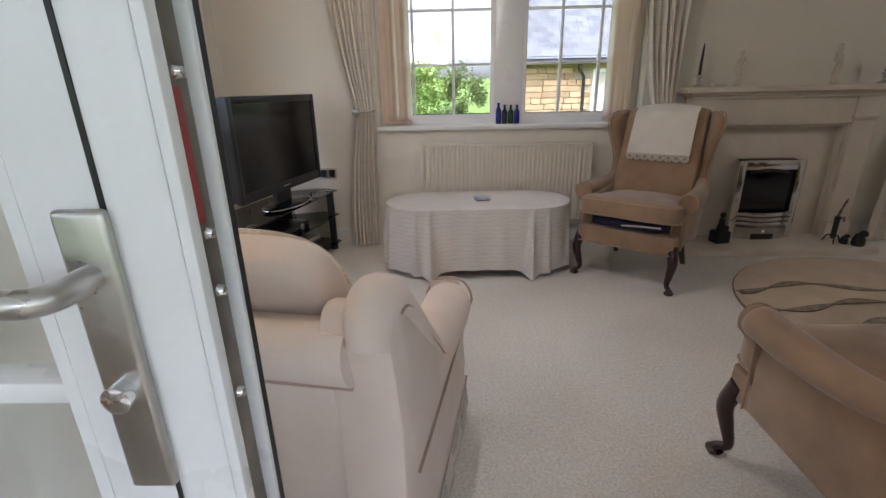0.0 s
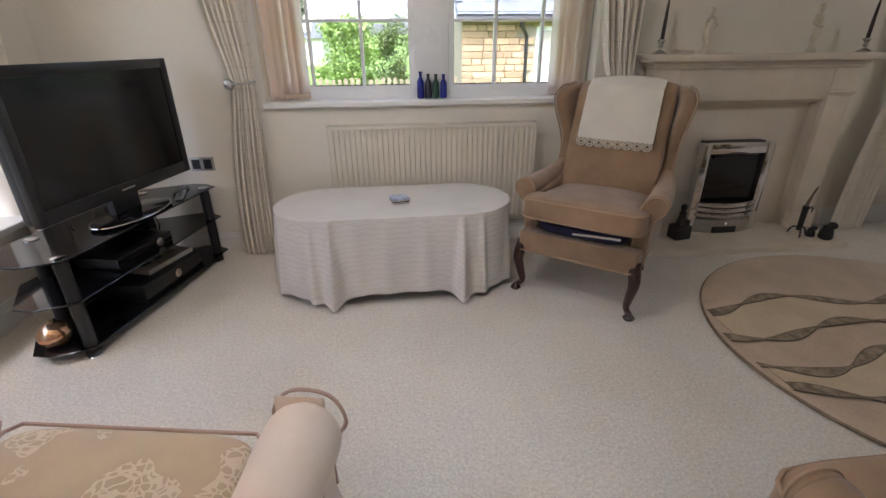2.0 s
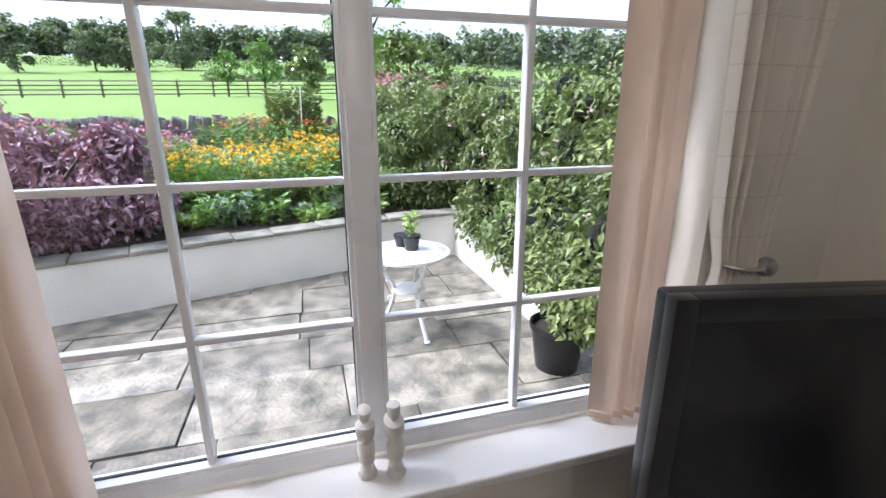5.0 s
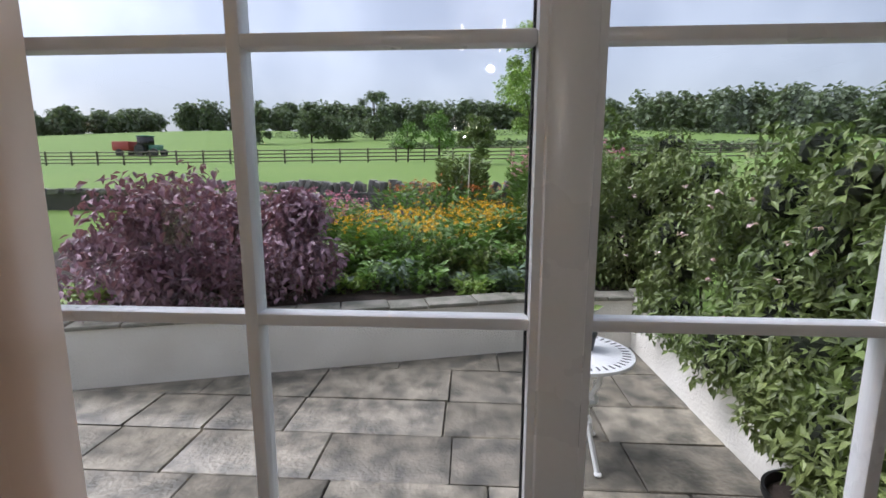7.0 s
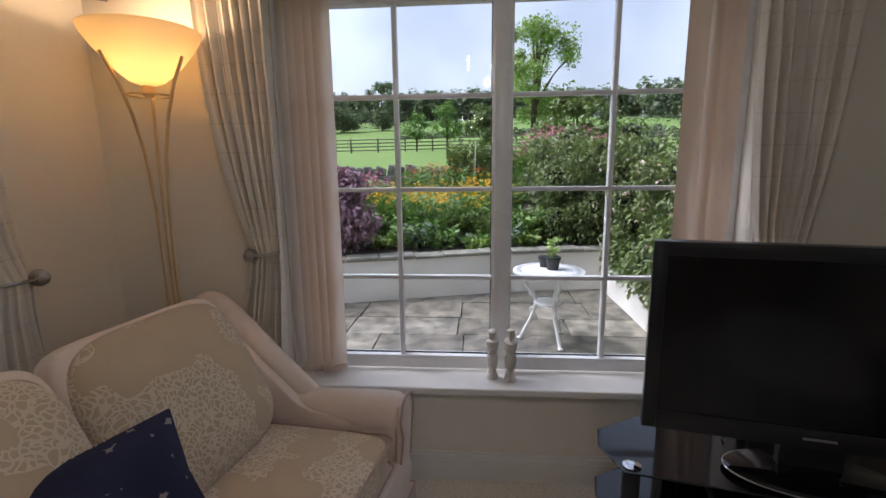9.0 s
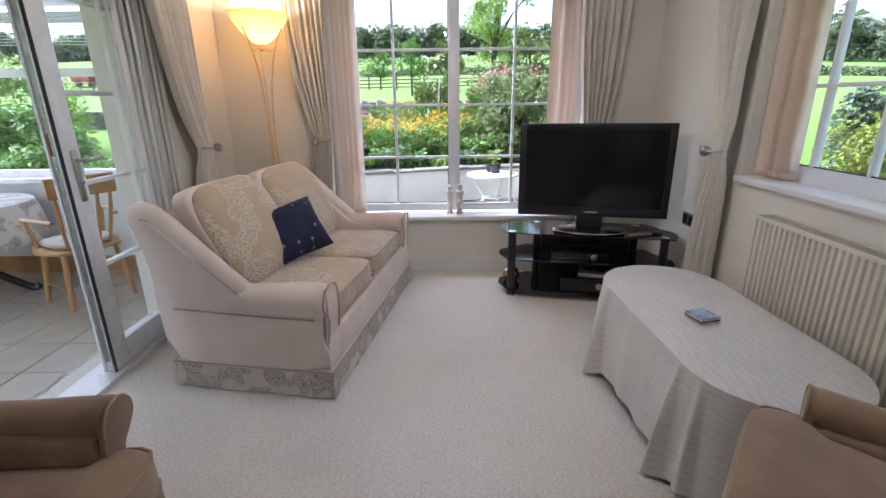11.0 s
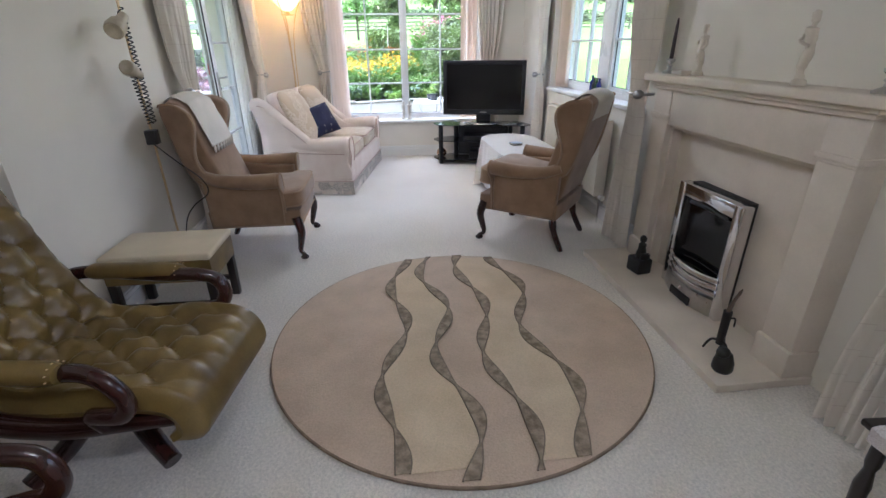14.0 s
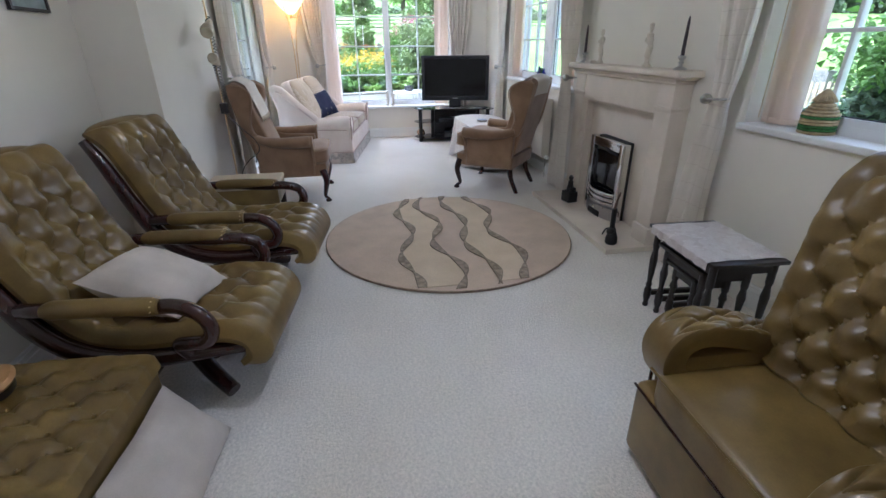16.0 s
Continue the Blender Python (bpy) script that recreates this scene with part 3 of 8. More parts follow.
M_EMB = embroidered("embroidered_beige", (0.56, 0.43, 0.285), (0.68, 0.57, 0.43), 5.0, 0.48, 0.12)
M_SOFAPIPE = surf("rose_piping", (0.52, 0.36, 0.29), 0.85, 0.06, 8)
M_SKIRT = embroidered("embroidered_skirt", (0.70, 0.60, 0.50), (0.22, 0.20, 0.16), 9.0, 0.44, 0.085)


def sofa(m):
    """A two-seat sofa, front at +y, floor centre at the origin."""
    W, D = 1.64, 0.86
    ob = thing("sofa", m, "pale velour two-seat sofa with embroidered cushions and skirt", "sofa")
    # valance with pleats at the corners
    bm = bmesh.new()
    outline = []
    for i in range(80):
        outline.append((-W / 2 + W * i / 80, D / 2))
    for i in range(40):
        outline.append((W / 2, D / 2 - D * i / 40))
    for i in range(80):
        outline.append((W / 2 - W * i / 80, -D / 2))
    for i in range(40):
        outline.append((-W / 2, -D / 2 + D * i / 40))
    lo, hi = [], []
    for i, (x, y) in enumerate(outline):
        k = 1 + 0.006 * math.sin(i * 0.9) + 0.004 * math.sin(i * 0.31)
        lo.append(bm.verts.new((x * (k + 0.006), y * (k + 0.006), 0.008)))
        hi.append(bm.verts.new((x * 0.992, y * 0.992, 0.145)))
    for i in range(len(lo)):
        j = (i + 1) % len(lo)
        bm.faces.new((lo[i], lo[j], hi[j], hi[i]))
    bmesh.ops.recalc_face_normals(bm, faces=bm.faces[:])
    bmesh.ops.solidify(bm, geom=bm.faces[:], thickness=0.006)
    part("valance", bm, M_SKIRT, ob, "grey floral embroidered valance")
    part("skirt_band", box(-W / 2 + 0.004, W / 2 - 0.004, -D / 2 + 0.004, D / 2 - 0.004, 0.134, 0.15, 0.003), M_PINKVELVET, ob)
    part("base", box(-W / 2 + 0.03, W / 2 - 0.03, -D / 2 + 0.01, D / 2 - 0.012, 0.14, 0.335, 0.02, 3), M_PINKVELVET, ob)
    part("piping", piping([(-W / 2, D / 2 - 0.004, 0.146), (W / 2, D / 2 - 0.004, 0.146), (W / 2, -D / 2, 0.146), (-W / 2, -D / 2, 0.146)], 0.005, True), M_SOFAPIPE, ob)
    for sx in (-1, 1):
        x = sx * (W / 2 - 0.085)
        profile = [(-0.40, 0.16), (0.36, 0.16), (0.385, 0.34), (0.37, 0.50), (0.12, 0.505), (-0.02, 0.535), (-0.16, 0.665), (-0.28, 0.80), (-0.36, 0.872), (-0.43, 0.86), (-0.455, 0.76)]
        side = prism(smooth_outline(profile, 4), min(x - 0.06 * sx, x + 0.078 * sx), max(x - 0.06 * sx, x + 0.078 * sx), 0.012, 2)
        arm = part("arm", side, M_PINKVELVET, ob)
        pts = curve_points([(x + 0.005 * sx, -0.40, 0.515), (x + 0.015 * sx, -0.20, 0.505), (x + 0.02 * sx, 0.05, 0.497), (x + 0.02 * sx, 0.24, 0.500), (x + 0.02 * sx, 0.36, 0.502)], 5)
        n = len(pts) - 1
        radii = [0.050 + 0.038 * min(1, i / n * 1.25) for i in range(n + 1)]
        for k in range(1, 7):
            a = k / 6 * math.pi / 2
            pts.append(Vector((x + 0.02 * sx, 0.36 + 0.062 * math.sin(a), 0.502)))
            radii.append(max(0.004, 0.088 * math.cos(a) ** 0.7))
        part("arm_roll", tube(pts, radii, 20), M_PINKVELVET, arm)
        wing = curve_points([(x + 0.03 * sx, 0.04, 0.50), (x + 0.03 * sx, -0.03, 0.548), (x + 0.032 * sx, -0.16, 0.672), (x + 0.034 * sx, -0.28, 0.806), (x + 0.036 * sx, -0.355, 0.872), (x + 0.036 * sx, -0.42, 0.868), (x + 0.034 * sx, -0.448, 0.815)], 5)
        part("wing_roll", tube(wing, [0.040 + 0.012 * math.sin(math.pi * i / (len(wing) - 1)) for i in range(len(wing))], 18), M_PINKVELVET, arm)
        part("piping", tube([p + Vector((0.047 * sx, 0.012, -0.016)) for p in wing[3:24]], 0.004, 6), M_SOFAPIPE, arm)
        part("piping", piping([(x + 0.082 * sx, 0.36, 0.425), (x + 0.082 * sx, 0.0, 0.430), (x + 0.081 * sx, -0.38, 0.44)], 0.0045), M_SOFAPIPE, arm)
        part("arm_facing", prism(smooth_outline([(0.398, 0.15), (0.412, 0.15), (0.415, 0.30), (0.425, 0.44), (0.420, 0.56), (0.405, 0.565), (0.398, 0.40)], 3), x - 0.055, x + 0.06, 0.004), M_PINKVELVET, arm)
        part("piping", piping(curve_points([(x - 0.065 * sx, 0.418, 0.335), (x - 0.06 * sx, 0.428, 0.44), (x - 0.07 * sx, 0.424, 0.52), (x - 0.02 * sx, 0.424, 0.585), (x + 0.07 * sx, 0.424, 0.575), (x + 0.105 * sx, 0.420, 0.50), (x + 0.06 * sx, 0.424, 0.42), (x + 0.065 * sx, 0.414, 0.30)], 4), 0.005), M_SOFAPIPE, arm)
    back = prism([(-0.28, 0.30), (-0.20, 0.42), (-0.30, 0.76), (-0.335, 0.815), (-0.40, 0.835), (-0.455, 0.79), (-0.45, 0.55), (-0.42, 0.20)], -W / 2 + 0.12, W / 2 - 0.12, 0.03, 3)
    part("backrest", back, M_PINKVELVET, ob)
    part("back_roll", tube([(-W / 2 + 0.09, -0.432, 0.785), (0, -0.432, 0.790), (W / 2 - 0.09, -0.432, 0.785)], 0.062, 18), M_PINKVELVET, ob)
    part("piping", piping([(-W / 2 + 0.09, -0.470, 0.735), (W / 2 - 0.09, -0.470, 0.735)], 0.004), M_SOFAPIPE, ob)
    for sx in (-1, 1):
        cw = (W - 0.33) / 2
        t = Matrix.Translation((sx * cw / 2, 0.085, 0.402)) @ Matrix.Rotation(radians(1.5), 4, "X")
        sc = part("seat_cushion", cushion(cw - 0.004, 0.64, 0.145, 7, 18, 0.02, t), M_EMB, ob)
        for dz in (0.058, -0.058):
            part("piping", turned(piping([(-cw / 2 + 0.006, -0.28, dz), (-cw / 2 + 0.006, 0.29, dz), (-cw / 2 + 0.03, 0.318, dz), (cw / 2 - 0.03, 0.318, dz), (cw / 2 - 0.006, 0.29, dz), (cw / 2 - 0.006, -0.28, dz)], 0.005), t), M_SOFAPIPE, sc)
        t = Matrix.Translation((sx * cw / 2, -0.205, 0.70)) @ Matrix.Rotation(radians(-74), 4, "X")
        bc = part("back_cushion", cushion(cw - 0.01, 0.52, 0.17, 4.2, 22, 0.045, t), M_EMB, ob)
        part("border", cushion(cw + 0.004, 0.535, 0.13, 7, 14, 0, t @ Matrix.Translation((0, 0, -0.032))), M_PINKVELVET, bc, "pale velour boxed border")
        part("piping", turned(piping([(cw / 2 * 0.93 * math.copysign(abs(math.cos(a)) ** 0.32, math.cos(a)), 0.245 * math.copysign(abs(math.sin(a)) ** 0.32, math.sin(a)), 0.035) for a in (2 * math.pi * k / 48 for k in range(48))], 0.005, True), t), M_SOFAPIPE, bc)
    for part_ob in ob.children_recursive:
        if part_ob.name.split(".")[0] in ("backrest", "back_roll", "back_cushion", "border", "piping", "arm", "wing_roll"):
            for v in part_ob.data.vertices:
                up = max(0, v.co.z - 0.60)
                v.co.y -= 0.30 * up
                v.co.z += 0.12 * up
    return ob


SOFA = pose(0.435, 0.60, 0, 0, 0, -9.3) @ pose(-0.82, -0.43, 0)
sofa(SOFA)


def star_cloth():
    """Navy cloth with small pale crossed stitches."""
    mt = surf("navy_star_cloth", (0.017, 0.020, 0.062), 0.85, 0.12, 8, 0.0008, 240)
    nt = mt.node_tree
    b = nt.nodes["Principled BSDF"]
    co, vo = nt.nodes.new("ShaderNodeTexCoord"), nt.nodes.new("ShaderNodeTexVoronoi")
    vo.inputs["Scale"].default_value, vo.inputs["Randomness"].default_value = 15, 0.25
    vo.distance = "MINKOWSKI"
    vo.inputs["Exponent"].default_value = 0.5
    nt.links.new(co.outputs["Object"], vo.inputs["Vector"])
    lt, mx = nt.nodes.new("ShaderNodeMath"), nt.nodes.new("ShaderNodeMix")
    lt.operation, mx.data_type = "LESS_THAN", "RGBA"
    lt.inputs[1].default_value = 0.60
    nt.links.new(vo.outputs["Distance"], lt.inputs[0])
    nt.links.new(lt.outputs[0], mx.inputs["Factor"])
    nt.links.new(b.inputs["Base Color"].links[0].from_socket, mx.inputs["A"])
    mx.inputs["B"].default_value = (0.30, 0.27, 0.25, 1)
    nt.links.new(mx.outputs["Result"], b.inputs["Base Color"])
    return mt


sc = thing("scatter_cushion", pose(-0.33, 0.20, 0.475), "navy cushion with pale stitched stars and fringed edge", "cushion")
ax = Vector((-0.95, 0.80, 0.18)).normalized()
face_n = Vector((0.61, 0.61, 0.51))
up_v = face_n.cross(ax).normalized()
face_n = ax.cross(up_v)
tm = Matrix.Translation((0, 0, 0.180)) @ Matrix((ax, up_v, face_n)).transposed().to_4x4()
bm = pillow(0.47, 0.35, 0.16, 18, tm, 3)
part("cover", bm, star_cloth(), sc)
rng = random.Random(4)
for s in (-1, 1):
    fr = bmesh.new()
    for k in range(26):
        x = -0.215 + 0.43 * k / 25
        join(fr, tube([(x, 0.150 * s, 0.0), (x + rng.uniform(-0.006, 0.006), 0.168 * s, rng.uniform(-0.006, 0.006))], 0.0028, 4))
    part("fringe", turned(fr, tm), M_CLOTH, sc, "cream blanket-stitched edge")


# ---- buttoned leather ----
def tufted(run, width, nu, nv, depth, thick, flare=None, plain=0.0):
    """A deep-buttoned pad along run (y, z points), buttons in a diamond pattern; returns the mesh and button places."""
    pts = curve_points([(0, y, z) for y, z in run], 10)
    lengths = [0]
    for a, b in zip(pts, pts[1:]):
        lengths.append(lengths[-1] + (b - a).length)
    L = lengths[-1]

    def at(s):
        s = min(max(s, 0), L)
        for i in range(len(pts) - 1):
            if lengths[i + 1] >= s - 1e-9:
                f = (s - lengths[i]) / max(1e-9, lengths[i + 1] - lengths[i])
                p = pts[i].lerp(pts[i + 1], f)
                d0 = (pts[min(i + 1, len(pts) - 1)] - pts[max(i - 1, 0)]).normalized()
                d1 = (pts[min(i + 2, len(pts) - 1)] - pts[i]).normalized()
                d = d0.lerp(d1, f).normalized()
                return p, Vector((0, -d.z, d.y))
        return pts[-1], Vector((0, 0, 1))
    buttons = []
    for j in range(nv):
        off = 0.5 if j % 2 else 0.0
        for i in range(nu + 1):
            u = (i + off) / nu
            if 0.06 < u < 0.94 and (j + 0.7) / (nv + 0.4) < 0.97 - plain:
                buttons.append((u, (j + 0.7) / (nv + 0.4)))
    NU, NV = 60, int(60 * L / width)
    bm = bmesh.new()
    top, bot = [], []
    for j in range(NV + 1):
        v = j / NV
        p, nrm = at(v * L)
        rt, rb = [], []
        for i in range(NU + 1):
            u = i / NU
            h = 0.0
            dm = 9
            for bu, bv in buttons:
                d = math.hypot((u - bu) * width, (v - bv) * L)
                dm = min(dm, d)
            pitch = width / nu
            h = 1 - math.exp(-(dm / (0.30 * pitch)) ** 1.6)
            # folds run along the diamond lines
            du, dv = u * nu, v * (nv + 0.4) - 0.7
            c1 = abs(math.sin(math.pi * (du + dv / 2)))
            c2 = abs(math.sin(math.pi * (du - dv / 2)))
            fold = min(1.0, 2.2 * min(c1, c2)) ** 0.6
            inside = min(1, 6 * min(u, 1 - u)) * min(1, 8 * v) * max(0, min(1, 14 * (1 - plain - v)))
            edge = 1 - max(0, 1 - min(u, 1 - u) / 0.07) ** 2 * 0.9
            ends = 1 - max(0, 1 - min(v, 1 - v) / 0.05) ** 2 * 0.9
            wob = 0.004 * noise.noise(Vector((u * 9, v * 14, nu)))
            hh = thick * edge * ends + depth * (h * (0.45 + 0.55 * fold) - 1) * inside + wob * inside
            x = (u - 0.5) * width * (flare(v) if flare else 1)
            q = p + nrm * hh + Vector((x, 0, 0))
            rt.append(bm.verts.new(q))
            q = p - nrm * 0.02 + Vector((x * 0.96, 0, 0))
            rb.append(bm.verts.new(q))
        top.append(rt)
        bot.append(rb)
    for a, b, c, d in zip(top, top[1:], bot, bot[1:]):
        for i in range(NU):
            bm.faces.new((a[i], a[i + 1], b[i + 1], b[i]))
            bm.faces.new((c[i], d[i], d[i + 1], c[i + 1]))
        bm.faces.new((a[0], b[0], d[0], c[0]))
        bm.faces.new((a[-1], c[-1], d[-1], b[-1]))
    for i in range(NU):
        bm.faces.new((top[0][i], bot[0][i], bot[0][i + 1], top[0][i + 1]))
        bm.faces.new((top[-1][i], top[-1][i + 1], bot[-1][i + 1], bot[-1][i]))
    bmesh.ops.recalc_face_normals(bm, faces=bm.faces[:])
    spots = []
    for u, v in buttons:
        p, nrm = at(v * L)
        spots.append(p + nrm * (thick - depth + 0.004) + Vector(((u - 0.5) * width * (flare(v) if flare else 1), 0, 0)))
    return bm, spots


def add_buttons(spots, parent, mesh=[]):
    if not mesh:
        bm = bmesh.new()
        bmesh.ops.create_icosphere(bm, subdivisions=1, radius=0.0085)
        b = part("button", bm, M_LEATHER, parent)
        mesh.append(b.data)
        b.location = spots[0]
        spots = spots[1:]
    for s in spots:
        b = new("button", mesh[0])
        b.parent = parent
        b.location = s


def recliner(m, label):
    """A swivel lounge chair: dark swept side frames, buttoned olive leather, scrolled arms."""
    ob = thing("recliner", m, label, "recliner", "green leather recliners")
    run = [(-0.64, 1.01), (-0.56, 0.93), (-0.50, 0.80), (-0.415, 0.60), (-0.30, 0.43), (-0.20, 0.372), (-0.05, 0.36), (0.14, 0.375), (0.26, 0.375), (0.325, 0.35), (0.345, 0.29), (0.31, 0.25)]
    bm, spots = tufted(run, 0.58, 4, 13, 0.050, 0.080, lambda v: 1.0 + 0.06 * max(0, 0.5 - v), 0.07)
    pad = part("pad", bm, M_LEATHER, ob, "deep-buttoned olive leather pad")
    add_buttons(spots, pad)
    part("headroll", cushion(0.57, 0.13, 0.11, 2.6, 10, 0, Matrix.Translation((0, -0.625, 0.99))), M_LEATHER, ob)
    for sx in (-1, 1):
        pts = curve_points([(0.285 * sx, -0.66, 0.97), (0.285 * sx, -0.60, 0.86), (0.285 * sx, -0.50, 0.62), (0.285 * sx, -0.40, 0.44), (0.285 * sx, -0.26, 0.335), (0.28 * sx, -0.05, 0.30), (0.27 * sx, 0.16, 0.315), (0.26 * sx, 0.33, 0.325)], 5)
        n = len(pts) - 1
        part("side_frame", tube(pts, [0.022 + 0.018 * math.sin(math.pi * i / n) for i in range(n + 1)], 12, 1.1), M_MAHOG, ob, "swept mahogany side frame")
        arm = part("arm", tube(curve_points([(0.30 * sx, -0.42, 0.54), (0.33 * sx, -0.30, 0.555), (0.318 * sx, 0.0, 0.545), (0.318 * sx, 0.13, 0.548), (0.334 * sx, 0.215, 0.52), (0.332 * sx, 0.245, 0.455), (0.326 * sx, 0.215, 0.40), (0.318 * sx, 0.15, 0.385), (0.305 * sx, 0.10, 0.37), (0.29 * sx, 0.12, 0.32)], 5), 0.026, 12, 1.1), M_MAHOG, ob, "scrolled mahogany arm")
        pts = [(0.332 * sx, y, 0.556 + 0.004 * math.sin((y + 0.3) * 8)) for y in [-0.31 + 0.03 * k for k in range(14)]]
        part("arm_pad", tube(pts, [0.030] + [0.040] * 12 + [0.032], 16, 0.85), M_LEATHER, arm, "olive leather arm pad")
        for k in range(7):
            a = math.pi * k / 6
            st = lathe([(0.001, 0), (0.004, 0.001), (0.001, 0.004)], 6, Matrix.Translation((0.332 * sx + 0.041 * math.cos(a), 0.072, 0.556 + 0.036 * math.sin(a))))
            part("stud", st, M_BRASS, arm)
    part("cross_rail", tube([(-0.27, 0.20, 0.30), (0.27, 0.20, 0.30)], 0.025, 10), M_MAHOG, ob)
    part("swivel", lathe([(0.05, 0.12), (0.055, 0.16), (0.035, 0.20), (0.035, 0.25), (0.16, 0.27), (0.17, 0.30), (0.02, 0.305)], 20, Matrix.Translation((0, -0.08, 0))), M_MAHOG, ob)
    for k in range(4):
        a = radians(58 + 90 * k)
        c, s = math.cos(a), math.sin(a)
        pts = curve_points([(0, -0.08, 0.20), (0.09 * c, -0.08 + 0.09 * s, 0.17), (0.20 * c, -0.08 + 0.20 * s, 0.085), (0.32 * c, -0.08 + 0.32 * s, 0.03)], 5)
        part("foot", tube(pts, [0.045 - 0.012 * i / (len(pts) - 1) for i in range(len(pts))], 12), M_MAHOG, ob, "splayed mahogany foot")
    return ob


REC1 = pose(4.52, -0.13, 0, 0, 0, -7)
REC2 = pose(3.60, -0.02, 0, 0, 0, -7)
recliner(REC1, "olive buttoned leather recliner with a white cushion on it")
recliner(REC2, "olive buttoned leather recliner with dark scrolled arms")
pc = thing("scatter_cushion", REC1 @ pose(0.02, -0.05, 0.44), "plain off-white cushion lying on a recliner", "cushion")
M_OFFWHITE = surf("off_white_cotton", (0.60, 0.53, 0.46), 0.9, 0.08, 6, 0.001, 200)
part("cover", pillow(0.41, 0.37, 0.17, 18, Matrix.Translation((0.03, -0.02, 0.080)) @ Matrix.Rotation(radians(-20), 4, "X") @ Matrix.Rotation(radians(82), 4, "Z"), 7), M_OFFWHITE, pc)


def club_chair(m):
    """A low leather armchair with a buttoned back and arms; front at +y."""
    ob = thing("leather_armchair", m, "olive leather armchair with buttoned arms and back", "armchair")
    part("base", box(-0.37, 0.37, -0.26, 0.40, 0.03, 0.33, 0.025, 3), M_LEATHER, ob)
    part("seat_cushion", cushion(0.60, 0.52, 0.14, 8, 16, 0.02, Matrix.Translation((0, 0.15, 0.375))), M_LEATHER, ob, "creased olive leather seat cushion")
    part("piping", piping([(-0.30, 0.402, 0.43), (0.30, 0.402, 0.43)], 0.005), M_LEATHER, ob)
    part("piping", piping([(-0.36, 0.405, 0.315), (0.36, 0.405, 0.315)], 0.005), M_MAHOG, ob)
    for sx in (-1, 1):
        run = [(-0.14, 0.47), (-0.02, 0.50), (0.10, 0.545), (0.24, 0.575), (0.315, 0.56), (0.345, 0.505), (0.330, 0.44), (0.300, 0.39), (0.305, 0.34)]
        bm, spots = tufted(run, 0.15, 2, 8, 0.030, 0.05, None, 0.3)
        arm = part("arm", turned(bm, Matrix.Translation((0.318 * sx, 0, -0.02))), M_LEATHER, ob, "buttoned olive leather arm")
        add_buttons([s + Vector((0.318 * sx, 0, -0.02)) for s in spots], arm)
        part("arm_panel", box(0.318 * sx - 0.07, 0.318 * sx + 0.07, -0.20, 0.325, 0.05, 0.50, 0.02, 2), M_LEATHER, arm)
        part("studding", tube([(0.318 * sx + 0.066 * sx, 0.335, 0.06 + 0.40 * k / 20) for k in range(21)], 0.006, 6), M_MAHOG, arm)
        part("foot", lathe([(0.02, 0), (0.026, 0.01), (0.022, 0.035)], 12, Matrix.Translation((0.3 * sx, 0.33, 0))), M_MAHOG, ob)
        part("foot", lathe([(0.02, 0), (0.026, 0.01), (0.022, 0.035)], 12, Matrix.Translation((0.3 * sx, -0.33, 0))), M_MAHOG, ob)
    run = [(0.0, 0.42), (-0.03, 0.55), (-0.06, 0.75), (-0.10, 0.98), (-0.15, 1.04), (-0.22, 1.03)]
    bm, spots = tufted([(y, z) for y, z in run[::-1]], 0.66, 5, 8, 0.050, 0.085)
    back = part("backrest", bm, M_LEATHER, ob, "buttoned olive leather backrest")
    add_buttons(spots, back)
    part("back_shell", prism([(-0.10, 0.30), (-0.06, 0.50), (-0.15, 1.0), (-0.24, 1.02), (-0.27, 0.95), (-0.25, 0.25)], -0.335, 0.335, 0.02), M_LEATHER, ob)
    part("studding", piping([(-0.338, -0.04, 0.55), (-0.338, -0.09, 0.85), (-0.338, -0.13, 1.0)], 0.006), M_MAHOG, ob)
    return ob


club_chair(pose(5.68, 1.93, 0, 0, 0, 180 - 3))


def footstool(m):
    ob = thing("footstool", m, "olive buttoned leather footstool on short cabriole legs", "footstool")
    bm, spots = tufted([(-0.27, 0.335), (-0.262, 0.355), (-0.2, 0.36), (0, 0.365), (0.2, 0.36), (0.262, 0.355), (0.27, 0.335)], 0.62, 5, 6, 0.034, 0.055)
    pad = part("pad", bm, M_LEATHER, ob, "buttoned olive leather top")
    add_buttons(spots, pad)
    part("frame", box(-0.31, 0.31, -0.27, 0.27, 0.21, 0.36, 0.012), M_LEATHER, ob)
    stud = bmesh.new()
    join(stud, lathe([(0.001, 0), (0.006, 0.001), (0.001, 0.005)], 6))
    st = part("stud", stud, M_MAHOG, ob)
    st.matrix_basis = pose(-0.29, 0.272, 0.225, -90)
    for k in range(1, 40):
        s2 = new("stud", st.data)
        s2.parent = ob
        s2.matrix_basis = pose(-0.29 + 0.58 * k / 39, 0.272, 0.225, -90)
    for sx in (-1, 1):
        for sy in (-1, 1):
            part("leg", cabriole(0.265 * sx, 0.22 * sy, 0.19, sx, sy), M_MAHOG, ob, "dark cabriole leg")
    return ob


